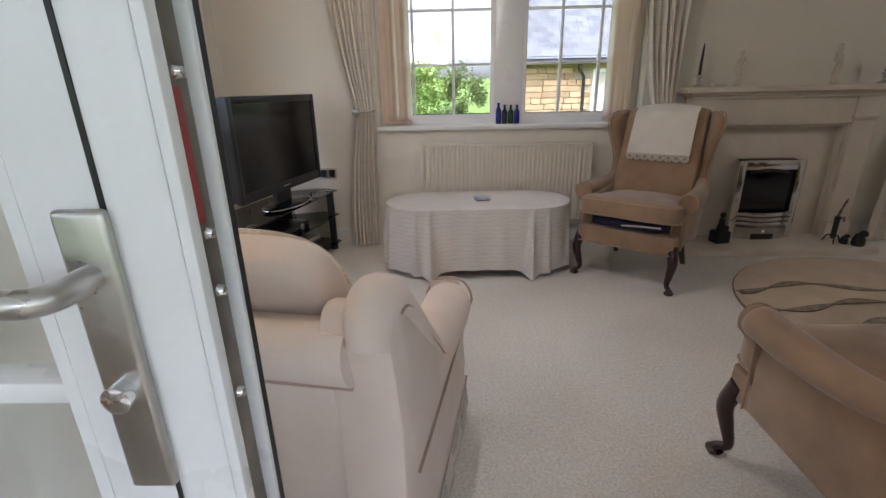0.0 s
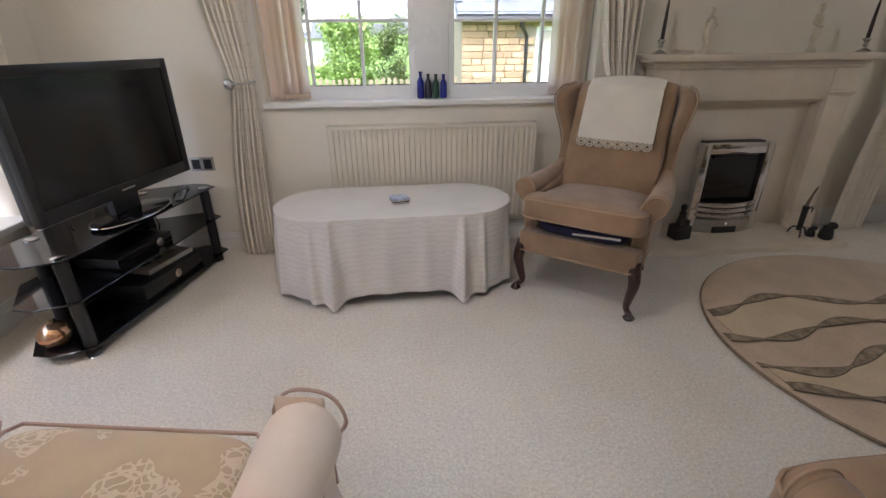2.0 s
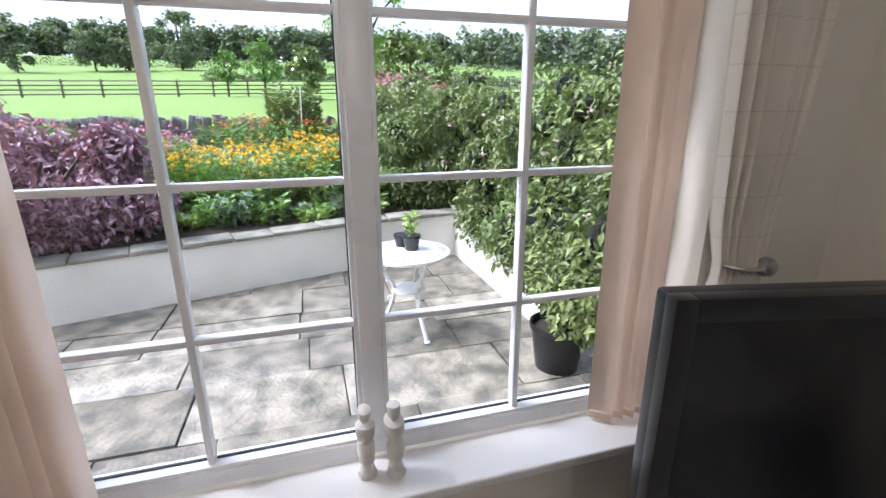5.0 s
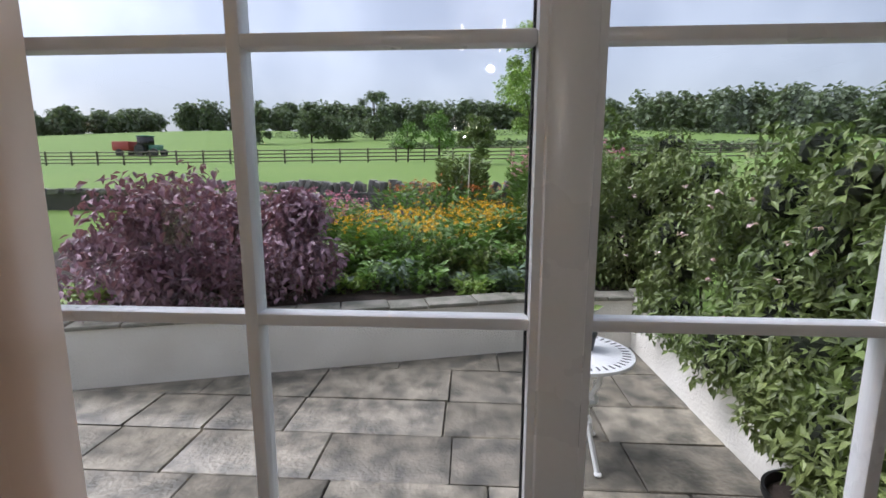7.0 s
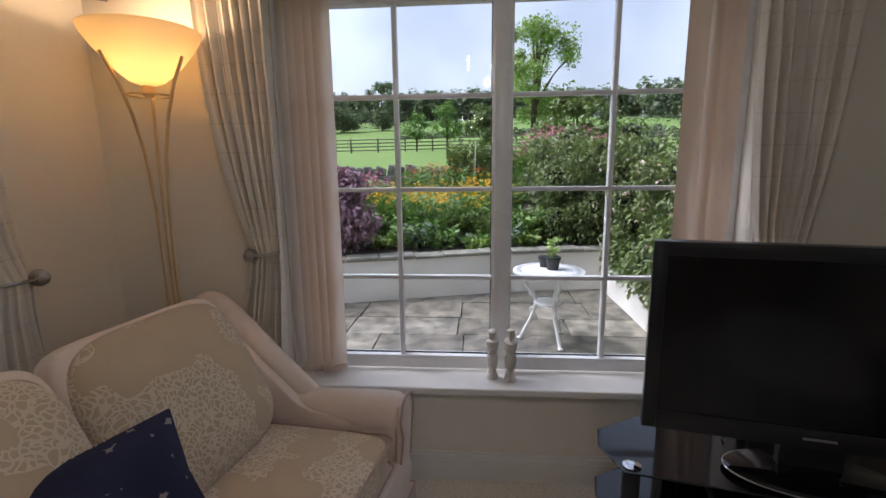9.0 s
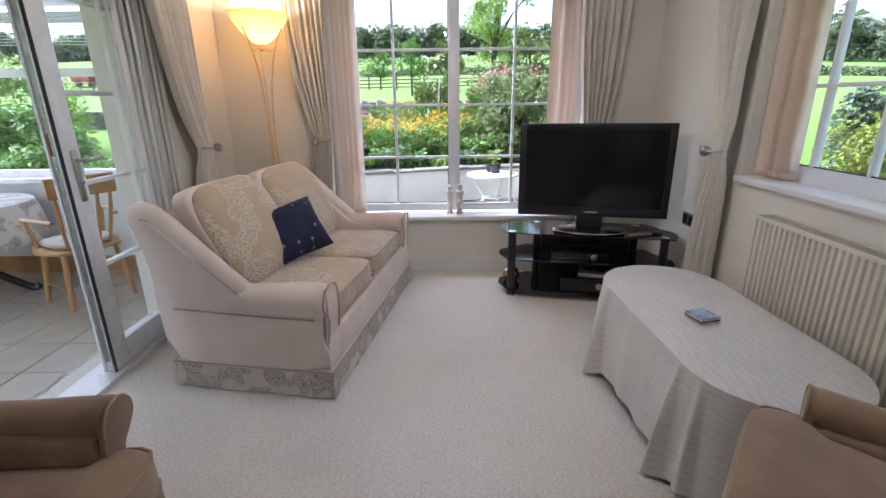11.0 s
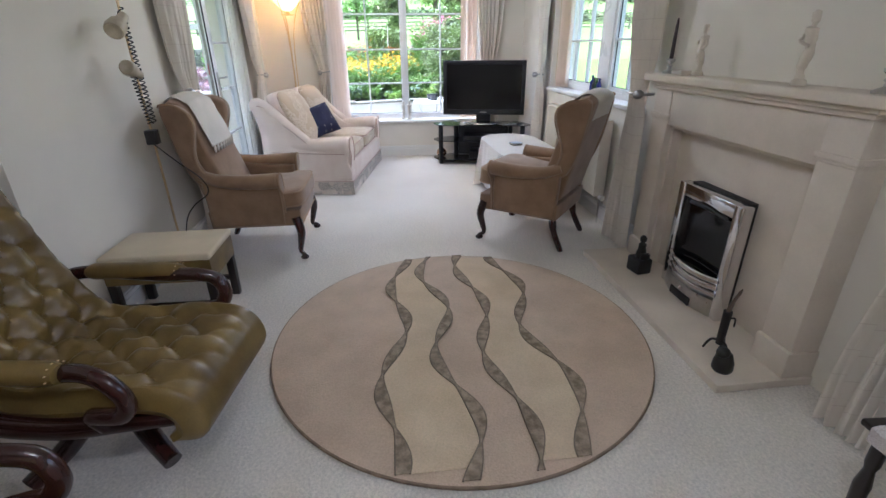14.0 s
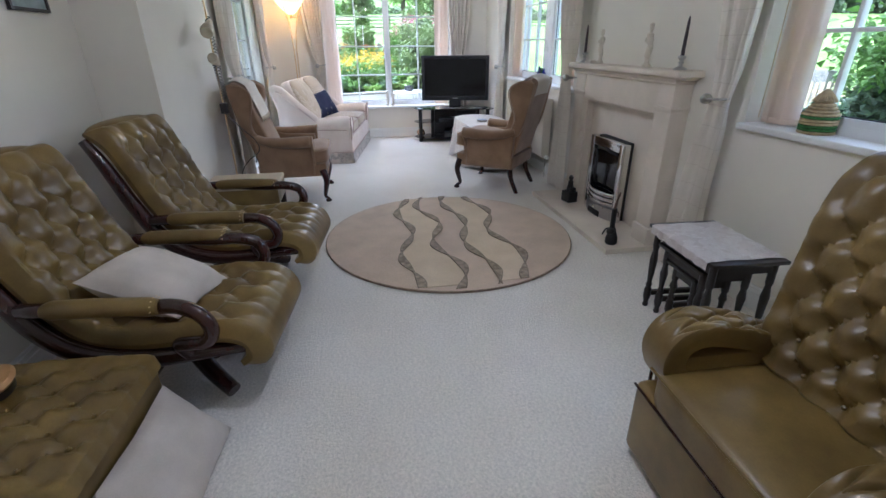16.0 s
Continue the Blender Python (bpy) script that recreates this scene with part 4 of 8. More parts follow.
footstool(pose(5.19, -0.42, 0, 0, 0, -2))
wb = thing("wooden_brush", pose(5.05, -0.52, 0.415, 0, 0, 25), "small oval wooden brush lying on the footstool", "brush")
part("back", lathe([(0.01, 0.028), (0.045, 0.03), (0.05, 0.04), (0.04, 0.052), (0.005, 0.056)], 20, Matrix.Diagonal((1.8, 1, 1, 1))), M_PINE, wb)
part("bristles", lathe([(0.04, 0.0), (0.042, 0.028), (0.01, 0.029)], 20, Matrix.Diagonal((1.8, 1, 1, 1))), M_OAKDARK, wb)
pl = thing("pillow", pose(5.16, -0.03, 0, 0, 0, -3), "off-white pillow leaning on the footstool", "pillow")
part("cover", pillow(0.48, 0.31, 0.11, 18, Matrix.Translation((0, -0.01, 0.138)) @ Matrix.Rotation(radians(-50), 4, "X"), 11), M_OFFWHITE, pl)

M_STOOLTOP = surf("cream_leather", (0.62, 0.53, 0.38), 0.5, 0.05, 5, 0.0005, 150)
st = thing("stool", pose(2.61, -0.26, 0), "low stool with cream top, olive sides and dark legs", "stool")
part("top", box(-0.19, 0.19, -0.28, 0.28, 0.385, 0.425, 0.014, 3), M_STOOLTOP, st, "cream padded top")
part("side_panel", box(-0.185, 0.185, -0.275, 0.275, 0.26, 0.388, 0.008), M_LEATHER, st, "olive leather side")
for sx in (-1, 1):
    part("stretcher", box(0.16 * sx - 0.012, 0.16 * sx + 0.012, -0.23, 0.23, 0.10, 0.13, 0.003), M_OAKDARK, st)
    for sy in (-1, 1):
        part("leg", box(0.16 * sx - 0.022, 0.16 * sx + 0.022, 0.25 * sy - 0.022, 0.25 * sy + 0.022, 0, 0.262, 0.004), M_OAKDARK, st)

# ---- french door ----
M_DOORSTEEL = surf("lock_steel", (0.33, 0.31, 0.28), 0.38, 0.15, 15, metal=1.0)
structure("door_frame", boxes((DOOR[0], DOOR[0] + 0.05, -0.73, -0.63, 0, DOOR[2]), (DOOR[1] - 0.05, DOOR[1], -0.73, -0.63, 0, DOOR[2]), (DOOR[0] + 0.05, DOOR[1] - 0.05, -0.73, -0.63, DOOR[2] - 0.05, DOOR[2]),
                              (DOOR[0], DOOR[1], -0.80, -0.61, -0.02, 0.018)), M_UPVC, "white door frame with low threshold", "door frame")


def door_leaf(m, label, hand):
    """A glazed leaf in local x (0 at the lock edge), z; its room side at +y."""
    W, H = 0.72, 2.0
    ob = thing("door_1" if hand > 0 else "door_2", m, label, "door", "", "structure")
    s = 0.115
    for name, r in (("stile", (-s, 0, -0.033, 0.033, 0, H)), ("stile", (-W, -W + s, -0.033, 0.033, 0, H)), ("rail", (-W + s, -s, -0.033, 0.033, 0, 0.14)), ("rail", (-W + s, -s, -0.033, 0.033, H - 0.12, H))):
        part(name, box(*r, bevel=0.006), M_UPVC, ob)
    pane = part("pane", box(-W + s, -s, -0.004, 0.004, 0.14, H - 0.12), M_GLASS, ob, smooth=False)
    pane.visible_shadow = False
    for z in (0.14 + 0.435, 0.14 + 0.87, 0.14 + 1.305):
        part("glazing_bar", box(-W + s, -s, -0.018, 0.018, z - 0.011, z + 0.011, 0.004), M_UPVC, ob)
    part("bead", boxes((-s - 0.012, -s, -0.03, -0.02, 0.14, H - 0.12), (-W + s, -W + s + 0.012, -0.03, -0.02, 0.14, H - 0.12)), M_UPVC, ob)
    # no recess is cut: a proud dark strip draws the groove's shade
    part("groove", box(-0.052, -0.048, -0.0345, -0.0325, 0, H), M_GREYPLASTIC, ob, "dark strip for a groove's shade")
    part("lock_strip", box(0.0, 0.004, -0.014, 0.010, 0.06, H - 0.06), M_DOORSTEEL, ob, "dull steel lock strip")
    part("lip", box(0.0, 0.012, 0.016, 0.024, 0, H, 0.002), M_UPVC, ob)
    part("seal", box(0.0, 0.010, 0.025, 0.036, 0, H), M_SEAL, ob, "black rubber seal")
    part("rebate", box(0.0, 0.010, -0.034, -0.020, 0, H, 0.002), M_UPVC, ob)
    part("latch_tag", box(0.004, 0.0065, -0.016, -0.006, 1.16, 1.26), surf("red_tag", (0.35, 0.05, 0.05), 0.5), ob, "red keep plate")
    for z in (0.5, 1.0, 1.10, 1.15, 1.27, 1.34, 1.6):
        part("screw", lathe([(0.001, 0), (0.006, 0.0), (0.004, 0.005), (0.001, 0.006)], 10, Matrix.Translation((0.004, -0.002, z)) @ Matrix.Rotation(radians(90), 4, "Y")), M_CHROME, ob)
    for sy in (-1, 1):
        h = part("handle", box(-0.085, -0.045, 0.033 if sy > 0 else -0.043, 0.043 if sy > 0 else -0.033, 0.93, 1.18, 0.005, 3), M_STEEL, ob, "satin steel door handle")
        part("lever", tube(curve_points([(-0.065, 0.04 * sy, 1.13), (-0.065, 0.075 * sy, 1.13), (-0.08, 0.088 * sy, 1.13), (-0.13, 0.088 * sy, 1.132), (-0.185, 0.082 * sy, 1.128)], 5), 0.010, 12), M_STEEL, h)
        part("key_cylinder", lathe([(0.012, 0), (0.012, 0.012), (0.004, 0.014)], 14, Matrix.Translation((-0.065, 0.043 * sy, 1.03)) @ Matrix.Rotation(radians(-90 * sy), 4, "X")), M_CHROME, h)
    return ob


door_leaf(pose(0.185, -0.68, 0.02), "white glazed french door leaf, shut, with steel handle", 1)
# the other leaf stands open into the conservatory
door_leaf(pose(0.95, -0.74, 0.02, 0, 0, 90) @ pose(-0.0, 0, 0) @ pose(-0.02, 0, 0), "white glazed french door leaf standing open", -1)

# ---- curtains and blinds ----
def curtain_cloth():
    """Cream woven cloth with faint rungs of a darker thread."""
    mt = surf("curtain_cloth", (0.91, 0.84, 0.73), 0.9, 0.03, 4, 0.0010, 240)
    nt = mt.node_tree
    b = nt.nodes["Principled BSDF"]
    uv = nt.nodes.new("ShaderNodeTexCoord")
    br = nt.nodes.new("ShaderNodeTexBrick")
    br.inputs["Color1"].default_value = br.inputs["Color2"].default_value = (1, 1, 1, 1)
    br.inputs["Mortar"].default_value = (0.50, 0.42, 0.36, 1)
    br.inputs["Scale"].default_value, br.inputs["Mortar Size"].default_value = 1.0, 0.002
    br.inputs["Brick Width"].default_value, br.inputs["Row Height"].default_value = 40.0, 0.12
    br.offset = 0.0
    nt.links.new(uv.outputs["UV"], br.inputs["Vector"])
    mx = nt.nodes.new("ShaderNodeMix")
    mx.data_type, mx.blend_type = "RGBA", "MULTIPLY"
    mx.inputs["Factor"].default_value = 0.28
    nt.links.new(b.inputs["Base Color"].links[0].from_socket, mx.inputs["A"])
    nt.links.new(br.outputs["Color"], mx.inputs["B"])
    nt.links.new(mx.outputs["Result"], b.inputs["Base Color"])
    tl = nt.nodes.new("ShaderNodeBsdfTranslucent")
    tl.inputs[0].default_value = (0.70, 0.60, 0.50, 1)
    ms = nt.nodes.new("ShaderNodeMixShader")
    ms.inputs[0].default_value = 0.12
    nt.links.new(b.outputs[0], ms.inputs[1])
    nt.links.new(tl.outputs[0], ms.inputs[2])
    nt.links.new(ms.outputs[0], nt.nodes["Material Output"].inputs[0])
    return mt


M_CURTAIN = curtain_cloth()


def curtain(m, label, top, tie, bottom, tie_z=1.11, z1=2.34, z0=0.012, seed=1, knob=1):
    """A gathered curtain in local x (along the wall), z; the room at -y. top, tie, bottom: (x0, x1) of its width at each height."""
    ob = thing("curtain", m, label, "curtain", "tied-back curtains")
    rr = random.Random(seed)
    ph = [rr.uniform(0, 6.28) for _ in range(6)]
    NU, NV = 170, 46
    bm = bmesh.new()
    uvs = bm.loops.layers.uv.new("cloth")
    grid, coords = [], []
    folds = 6.5
    for j in range(NV + 1):
        z = z1 + (z0 - z1) * j / NV
        if z > tie_z:
            f = (z1 - z) / (z1 - tie_z)
            g = f ** 2.2
            a, b = top[0] + (tie[0] - top[0]) * g, top[1] + (tie[1] - top[1]) * g
        else:
            f = min(1, (tie_z - z) / (tie_z - z0))
            g = 1 - (1 - f) ** 2.0
            a, b = tie[0] + (bottom[0] - tie[0]) * g, tie[1] + (bottom[1] - tie[1]) * g
        w = b - a
        amp = 0.030 - 0.014 * math.exp(-((z - tie_z) / 0.16) ** 2)
        row = []
        for i in range(NU + 1):
            u = i / NU
            s = math.sin(2 * math.pi * folds * u + ph[0] + 0.7 * math.sin(2.1 * z + ph[1]) + 1.5 * math.sin(5.1 * u + ph[2]))
            s2 = math.sin(2 * math.pi * folds * 2.3 * u + ph[3] + 1.6 * z)
            d = amp * (0.80 * math.copysign(abs(s) ** 0.75, s) + 0.30 * s2) + 0.012 * math.sin(3 * z + 4 * u + ph[4])
            x = a + w * (u + 0.010 * math.sin(4 * math.pi * folds * u + ph[5]) * (1 if 0.05 < u < 0.95 else 0))
            row.append(bm.verts.new((x, d - 0.02 * math.exp(-((z - tie_z) / 0.1) ** 2), z)))
        grid.append(row)
    for j in range(NV):
        for i in range(NU):
            f = bm.faces.new((grid[j][i], grid[j][i + 1], grid[j + 1][i + 1], grid[j + 1][i]))
            for lp, (p, q) in zip(f.loops, ((i, j), (i + 1, j), (i + 1, j + 1), (i, j + 1))):
                lp[uvs].uv = (p / NU * 1.1, (z1 + (z0 - z1) * q / NV))
    # the cloth's lining, 4 mm behind, joined along the hems
    lining = [[bm.verts.new(v.co + Vector((0, 0.004, 0))) for v in row] for row in grid]
    for j in range(NV):
        for i in range(NU):
            f = bm.faces.new((lining[j][i], lining[j + 1][i], lining[j + 1][i + 1], lining[j][i + 1]))
            for lp, (p, q) in zip(f.loops, ((i, j), (i, j + 1), (i + 1, j + 1), (i + 1, j))):
                lp[uvs].uv = (p / NU * 1.1, (z1 + (z0 - z1) * q / NV))
        for i in (0, NU):
            bm.faces.new((grid[j][i], grid[j + 1][i], lining[j + 1][i], lining[j][i]))
    for i in range(NU):
        bm.faces.new((grid[NV][i], grid[NV][i + 1], lining[NV][i + 1], lining[NV][i]))
    bmesh.ops.recalc_face_normals(bm, faces=bm.faces[:])
    part("cloth", bm, M_CURTAIN, ob)
    kx = tie[0] if knob < 0 else tie[1]
    kn = part("holdback", lathe([(0.008, 0), (0.010, 0.05), (0.008, 0.06), (0.020, 0.066), (0.029, 0.078), (0.031, 0.090), (0.024, 0.104), (0.006, 0.110)], 18, Matrix.Translation((kx, 0.06, tie_z)) @ Matrix.Rotation(radians(90), 4, "X") @ Matrix.Diagonal((1, 1, 1.25, 1))), M_STEEL, ob, "round steel holdback")
    far = tie[1] if knob < 0 else tie[0]
    part("arm", tube(curve_points([(kx, -0.045, tie_z), (kx + (far - kx) * 0.3, -0.072, tie_z + 0.004), (kx + (far - kx) * 0.75, -0.068, tie_z + 0.008), (far, -0.035, tie_z + 0.014)], 5), 0.006, 8), M_STEEL, kn)
    return ob


L_CUR = "cream woven curtain gathered in a steel holdback"
curtain(pose(0, 2.735, 0), L_CUR + " beside the window", (-0.52, -0.20), (-0.36, -0.21), (-0.47, -0.24), seed=1, knob=-1)
curtain(pose(0, 2.690, 0), L_CUR + " beside the fireplace", (1.78, 2.13), (1.93, 2.10), (1.80, 2.12), seed=2)
curtain(pose(0, 2.690, 0), L_CUR + " between fireplace and window", (3.90, 4.20), (4.00, 4.16), (3.84, 4.10), seed=3, knob=-1)
WEST = pose(XW + 0.058, 0, 0, 0, 0, 90)
curtain(WEST, L_CUR + " in the lamp corner", (-0.06, 0.27), (0.145, 0.27), (-0.02, 0.24), 1.12, seed=4, knob=-1)
curtain(WEST, L_CUR + " behind the television", (2.18, 2.56), (2.27, 2.42), (2.24, 2.50), 1.105, seed=5)
SOUTH = pose(0, YS + 0.085, 0, 0, 0, 180)
curtain(SOUTH, L_CUR + " at the garden door", (0.42, 0.84), (0.70, 0.90), (0.62, 0.92), 1.12, seed=6)
curtain(SOUTH, L_CUR + " behind the wing chair", (-1.52, -1.04), (-1.42, -1.22), (-1.46, -1.18), 1.12, seed=7, knob=-1)


def blind_cloth(name, base, through_colour, share=0.4):
    mt = surf(name, base, 0.85, 0.03, 4, 0.0008, 300)
    nt = mt.node_tree
    b = nt.nodes["Principled BSDF"]
    tl, ms = nt.nodes.new("ShaderNodeBsdfTranslucent"), nt.nodes.new("ShaderNodeMixShader")
    tl.inputs[0].default_value = (*through_colour, 1)
    ms.inputs[0].default_value = share
    nt.links.new(b.outputs[0], ms.inputs[1])
    nt.links.new(tl.outputs[0], ms.inputs[2])
    nt.links.new(ms.outputs[0], nt.nodes["Material Output"].inputs[0])
    return mt


M_PEACH = blind_cloth("peach_blind", (0.88, 0.79, 0.71), (0.95, 0.85, 0.75), 0.6)
M_VOILE = blind_cloth("white_blind", (0.88, 0.865, 0.83), (0.90, 0.88, 0.84), 0.5)


def vertical_blind(m, label, x0, x1, z0, z1, material, angle=40, gap=0.036, slat=0.085, chain=True):
    """A drawn-back stack of vertical slats along local x, with bottom weights and chain."""
    ob = thing("vertical_blind", m, label, "blind", "vertical blinds")
    mesh = None
    wmesh = None
    n = max(2, int((x1 - x0) / gap))
    for k in range(n + 1):
        x = x0 + (x1 - x0) * k / n
        mm = pose(x, 0, 0, 0, 0, angle + 5 * math.sin(k * 2.3))
        if mesh is None:
            bm = bmesh.new()
            rows = [[bm.verts.new(((u - 0.5) * slat, 0.010 * (1 - (2 * u - 1) ** 2), z)) for u in (0, 0.2, 0.4, 0.6, 0.8, 1)] for z in (z0, (z0 + z1) / 2, z1)]
            for a, b in zip(rows, rows[1:]):
                for i in range(5):
                    bm.faces.new((a[i], a[i + 1], b[i + 1], b[i]))
            bmesh.ops.solidify(bm, geom=bm.faces[:], thickness=0.0012)
            s = part("slat", bm, material, ob)
            mesh = s.data
            w = part("weight", box(-slat * 0.42, slat * 0.42, -0.004, 0.012, z0 + 0.004, z0 + 0.030, 0.002), material, s)
            wmesh = w.data
        else:
            s = new("slat", mesh)
            s.parent = ob
            w = new("weight", wmesh)
            w.parent = s
        s.matrix_basis = mm
    part("head_rail", box(x0 - 0.02, x1 + 0.02, -0.02, 0.02, z1, z1 + 0.035, 0.004), M_UPVC, ob)
    if chain:
        run = [(x0 - 0.050 + 0.004 * math.sin(k * 0.5), -0.03, z0 + 0.02 + (z1 - z0 - 0.05) * k / 12) for k in range(13)]
        part("chain", tube(run, 0.0022, 6), M_BRASS, ob, "fine bead chain")
    return ob


WIN_W = pose(-1.505, 0, 0, 0, 0, 90)
vertical_blind(WIN_W, "peach vertical blind drawn back at the patio window", 0.29, 0.45, 0.50, 2.22, M_PEACH)
vertical_blind(WIN_W, "peach vertical blind drawn back at the patio window", 2.03, 2.17, 0.50, 2.22, M_PEACH, -40, chain=False)
WIN_N = pose(0, 2.905, 0)
vertical_blind(WIN_N, "peach vertical blind drawn back at the window", -0.14, 0.03, 1.0, 2.22, M_PEACH, 40)
vertical_blind(WIN_N, "peach vertical blind drawn back at the window", 1.66, 1.83, 1.0, 2.22, M_PEACH, -40, chain=False)
vertical_blind(WIN_N, "peach vertical blind drawn back at the window", 4.20, 4.32, 1.0, 2.22, M_PEACH, 40)
vertical_blind(pose(0, -0.545, 0), "white vertical blind drawn back at the garden door", -0.56, -0.13, 0.03, 2.22, M_VOILE, 24, 0.055, 0.10, chain=False)

# ---- radiator ----
rd = thing("radiator", pose(0.17, 2.70, 0), "cream steel panel radiator under the window", "radiator")
M_RAD = surf("radiator_enamel", (0.74, 0.68, 0.57), 0.35, 0.03, 4)
prof = []
nf = 38
for k in range(nf):
    a = 0.02 + 1.29 * k / nf
    p = 1.29 / nf
    prof += [(a, 0.0), (a + p * 0.36, 0.0), (a + p * 0.5, 0.011), (a + p * 0.86, 0.011)]
pts = [(0.0, 0.004), (0.0, 0.035), (1.333, 0.035), (1.333, 0.004)] + [(1.31, 0.0)] + [(x, y) for x, y in prof[::-1]]
bm = slab(pts, 0.225, 0.838)
part("panel", bm, M_RAD, rd, smooth=False)
part("rear_panel", box(0.0, 1.333, 0.065, 0.085, 0.225, 0.835), M_RAD, rd)
gr = bmesh.new()
join(gr, boxes((0, 1.333, -0.004, 0.004, 0.832, 0.852), (0, 1.333, 0.082, 0.09, 0.832, 0.852), (-0.004, 0.004, -0.004, 0.09, 0.225, 0.852), (1.329, 1.337, -0.004, 0.09, 0.225, 0.852)))
for k in range(66):
    join(gr, box(0.01 + 0.02 * k, 0.017 + 0.02 * k, 0.004, 0.082, 0.842, 0.848))
part("grille", gr, M_RAD, rd, smooth=False)
part("valve", lathe([(0.012, 0), (0.016, 0.01), (0.022, 0.02), (0.022, 0.065), (0.016, 0.07)], 14, Matrix.Translation((1.36, 0.04, 0.23)) @ Matrix.Rotation(radians(90), 4, "Y")), M_WHITE, rd, "white thermostatic valve")
part("pipe", tube([(1.37, 0.04, 0.23), (1.37, 0.04, 0.0)], 0.0075, 10), M_CHROME, rd)
part("bracket", box(0.2, 0.24, 0.085, 0.12, 0.3, 0.8), M_RAD, rd)
part("bracket", box(1.1, 1.14, 0.085, 0.12, 0.3, 0.8), M_RAD, rd)

# ---- oval table under a cloth ----
def damask():
    """White damask with a faint lattice of scallops woven in."""
    mt = surf("damask", (0.72, 0.68, 0.64), 0.85, 0.03, 4, 0.0006, 260)
    nt = mt.node_tree
    b = nt.nodes["Principled BSDF"]
    co, w1, w2 = nt.nodes.new("ShaderNodeTexCoord"), nt.nodes.new("ShaderNodeTexWave"), nt.nodes.new("ShaderNodeTexVoronoi")
    w2.feature, w2.inputs["Scale"].default_value = "DISTANCE_TO_EDGE", 16
    w2.inputs["Randomness"].default_value = 0.6
    nt.links.new(co.outputs["UV"], w2.inputs["Vector"])
    nt.links.new(co.outputs["UV"], w1.inputs["Vector"])
    w1.inputs["Scale"].default_value, w1.inputs["Distortion"].default_value = 10, 5.0
    w1.inputs["Detail"].default_value, w1.inputs["Detail Scale"].default_value = 1, 1.6
    w1.bands_direction = "Y"
    lt, mx, mu = nt.nodes.new("ShaderNodeMath"), nt.nodes.new("ShaderNodeMix"), nt.nodes.new("ShaderNodeMath")
    lt.operation, lt.inputs[1].default_value = "LESS_THAN", 0.30
    nt.links.new(w1.outputs["Fac"], lt.inputs[0])
    mu.operation = "MULTIPLY_ADD"
    nt.links.new(w1.outputs["Fac"], mu.inputs[0])
    mu.inputs[1].default_value = 0.3
    nt.links.new(lt.outputs[0], mu.inputs[2])
    mx.data_type, mx.blend_type = "RGBA", "MULTIPLY"
    nt.links.new(mu.outputs[0], mx.inputs["Factor"])
    nt.links.new(b.inputs["Base Color"].links[0].from_socket, mx.inputs["A"])
    mx.inputs["B"].default_value = (0.91, 0.895, 0.87, 1)
    nt.links.new(mx.outputs["Result"], b.inputs["Base Color"])
    return mt


M_DAMASK = damask()
TABLE = pose(0.570, 2.285, 0, 0, 0, 1.5)
tb = thing("coffee_table", TABLE, "low oval dark wood table hidden by a cloth", "table")


def stadium(hx, hy, n=20):
    out = []
    for k in range(n + 1):
        a = -math.pi / 2 + math.pi * k / n
        out.append((hx - hy + hy * math.cos(a), hy * math.sin(a)))
    for k in range(n + 1):
        a = math.pi / 2 + math.pi * k / n
        out.append((-hx + hy + hy * math.cos(a), hy * math.sin(a)))
    return out


part("tabletop", slab(stadium(0.655, 0.285), 0.475, 0.494, 0.004), M_OAKDARK, tb)
for sx in (-1, 1):
    for sy in (-1, 1):
        part("leg", box(0.42 * sx - 0.02, 0.42 * sx + 0.02, 0.18 * sy - 0.02, 0.18 * sy + 0.02, 0, 0.475, 0.004), M_OAKDARK, tb)
tc = thing("tablecloth", TABLE @ pose(0, 0, 0.496), "white damask cloth falling in folds from an oval table", "tablecloth")
bm = bmesh.new()
uvs = bm.loops.layers.uv.new("cloth")
ring = []
HX2, HY2 = 0.67, 0.298
flat, bend = 2 * (HX2 - HY2), math.pi * HY2
total, N = 2 * (flat + bend), 440
heights = [0.0, 0.0, -0.003, -0.012, -0.03, -0.07, -0.12, -0.18, -0.24, -0.30, -0.36, -0.42, -0.475]
rings = []
arc = [total * i / N for i in range(N + 1)]
rc = random.Random(9)
corners = (0.02, flat - 0.02, flat + bend + 0.02, 2 * flat + bend - 0.02)
folds = [(flat + bend * (k + 0.5) / 5 + rc.uniform(-0.03, 0.03), rc.uniform(0.03, 0.05), rc.uniform(0.022, 0.034)) for k in range(5)]
folds += [(2 * flat + bend + bend * (k + 0.5) / 5 + rc.uniform(-0.03, 0.03), rc.uniform(0.03, 0.05), rc.uniform(0.022, 0.034)) for k in range(5)]
folds += [(c, 0.085, 0.030) for c in corners]
folds += [(flat * f, 0.016, 0.05) for f in (0.2, 0.42, 0.7)] + [(flat + bend + flat * f, 0.016, 0.05) for f in (0.25, 0.5, 0.8)]


def round_edge(s):
    """Place and outward direction at arc length s round the table, from the front's west end."""
    s %= total
    if s < flat:
        return -flat / 2 + s, -HY2, 0.0, -1.0
    if s < flat + bend:
        a = -math.pi / 2 + (s - flat) / HY2
        return flat / 2 + HY2 * math.cos(a), HY2 * math.sin(a), math.cos(a), math.sin(a)
    if s < 2 * flat + bend:
        return flat / 2 - (s - flat - bend), HY2, 0.0, 1.0
    a = math.pi / 2 + (s - 2 * flat - bend) / HY2
    return -flat / 2 + HY2 * math.cos(a), HY2 * math.sin(a), math.cos(a), math.sin(a)


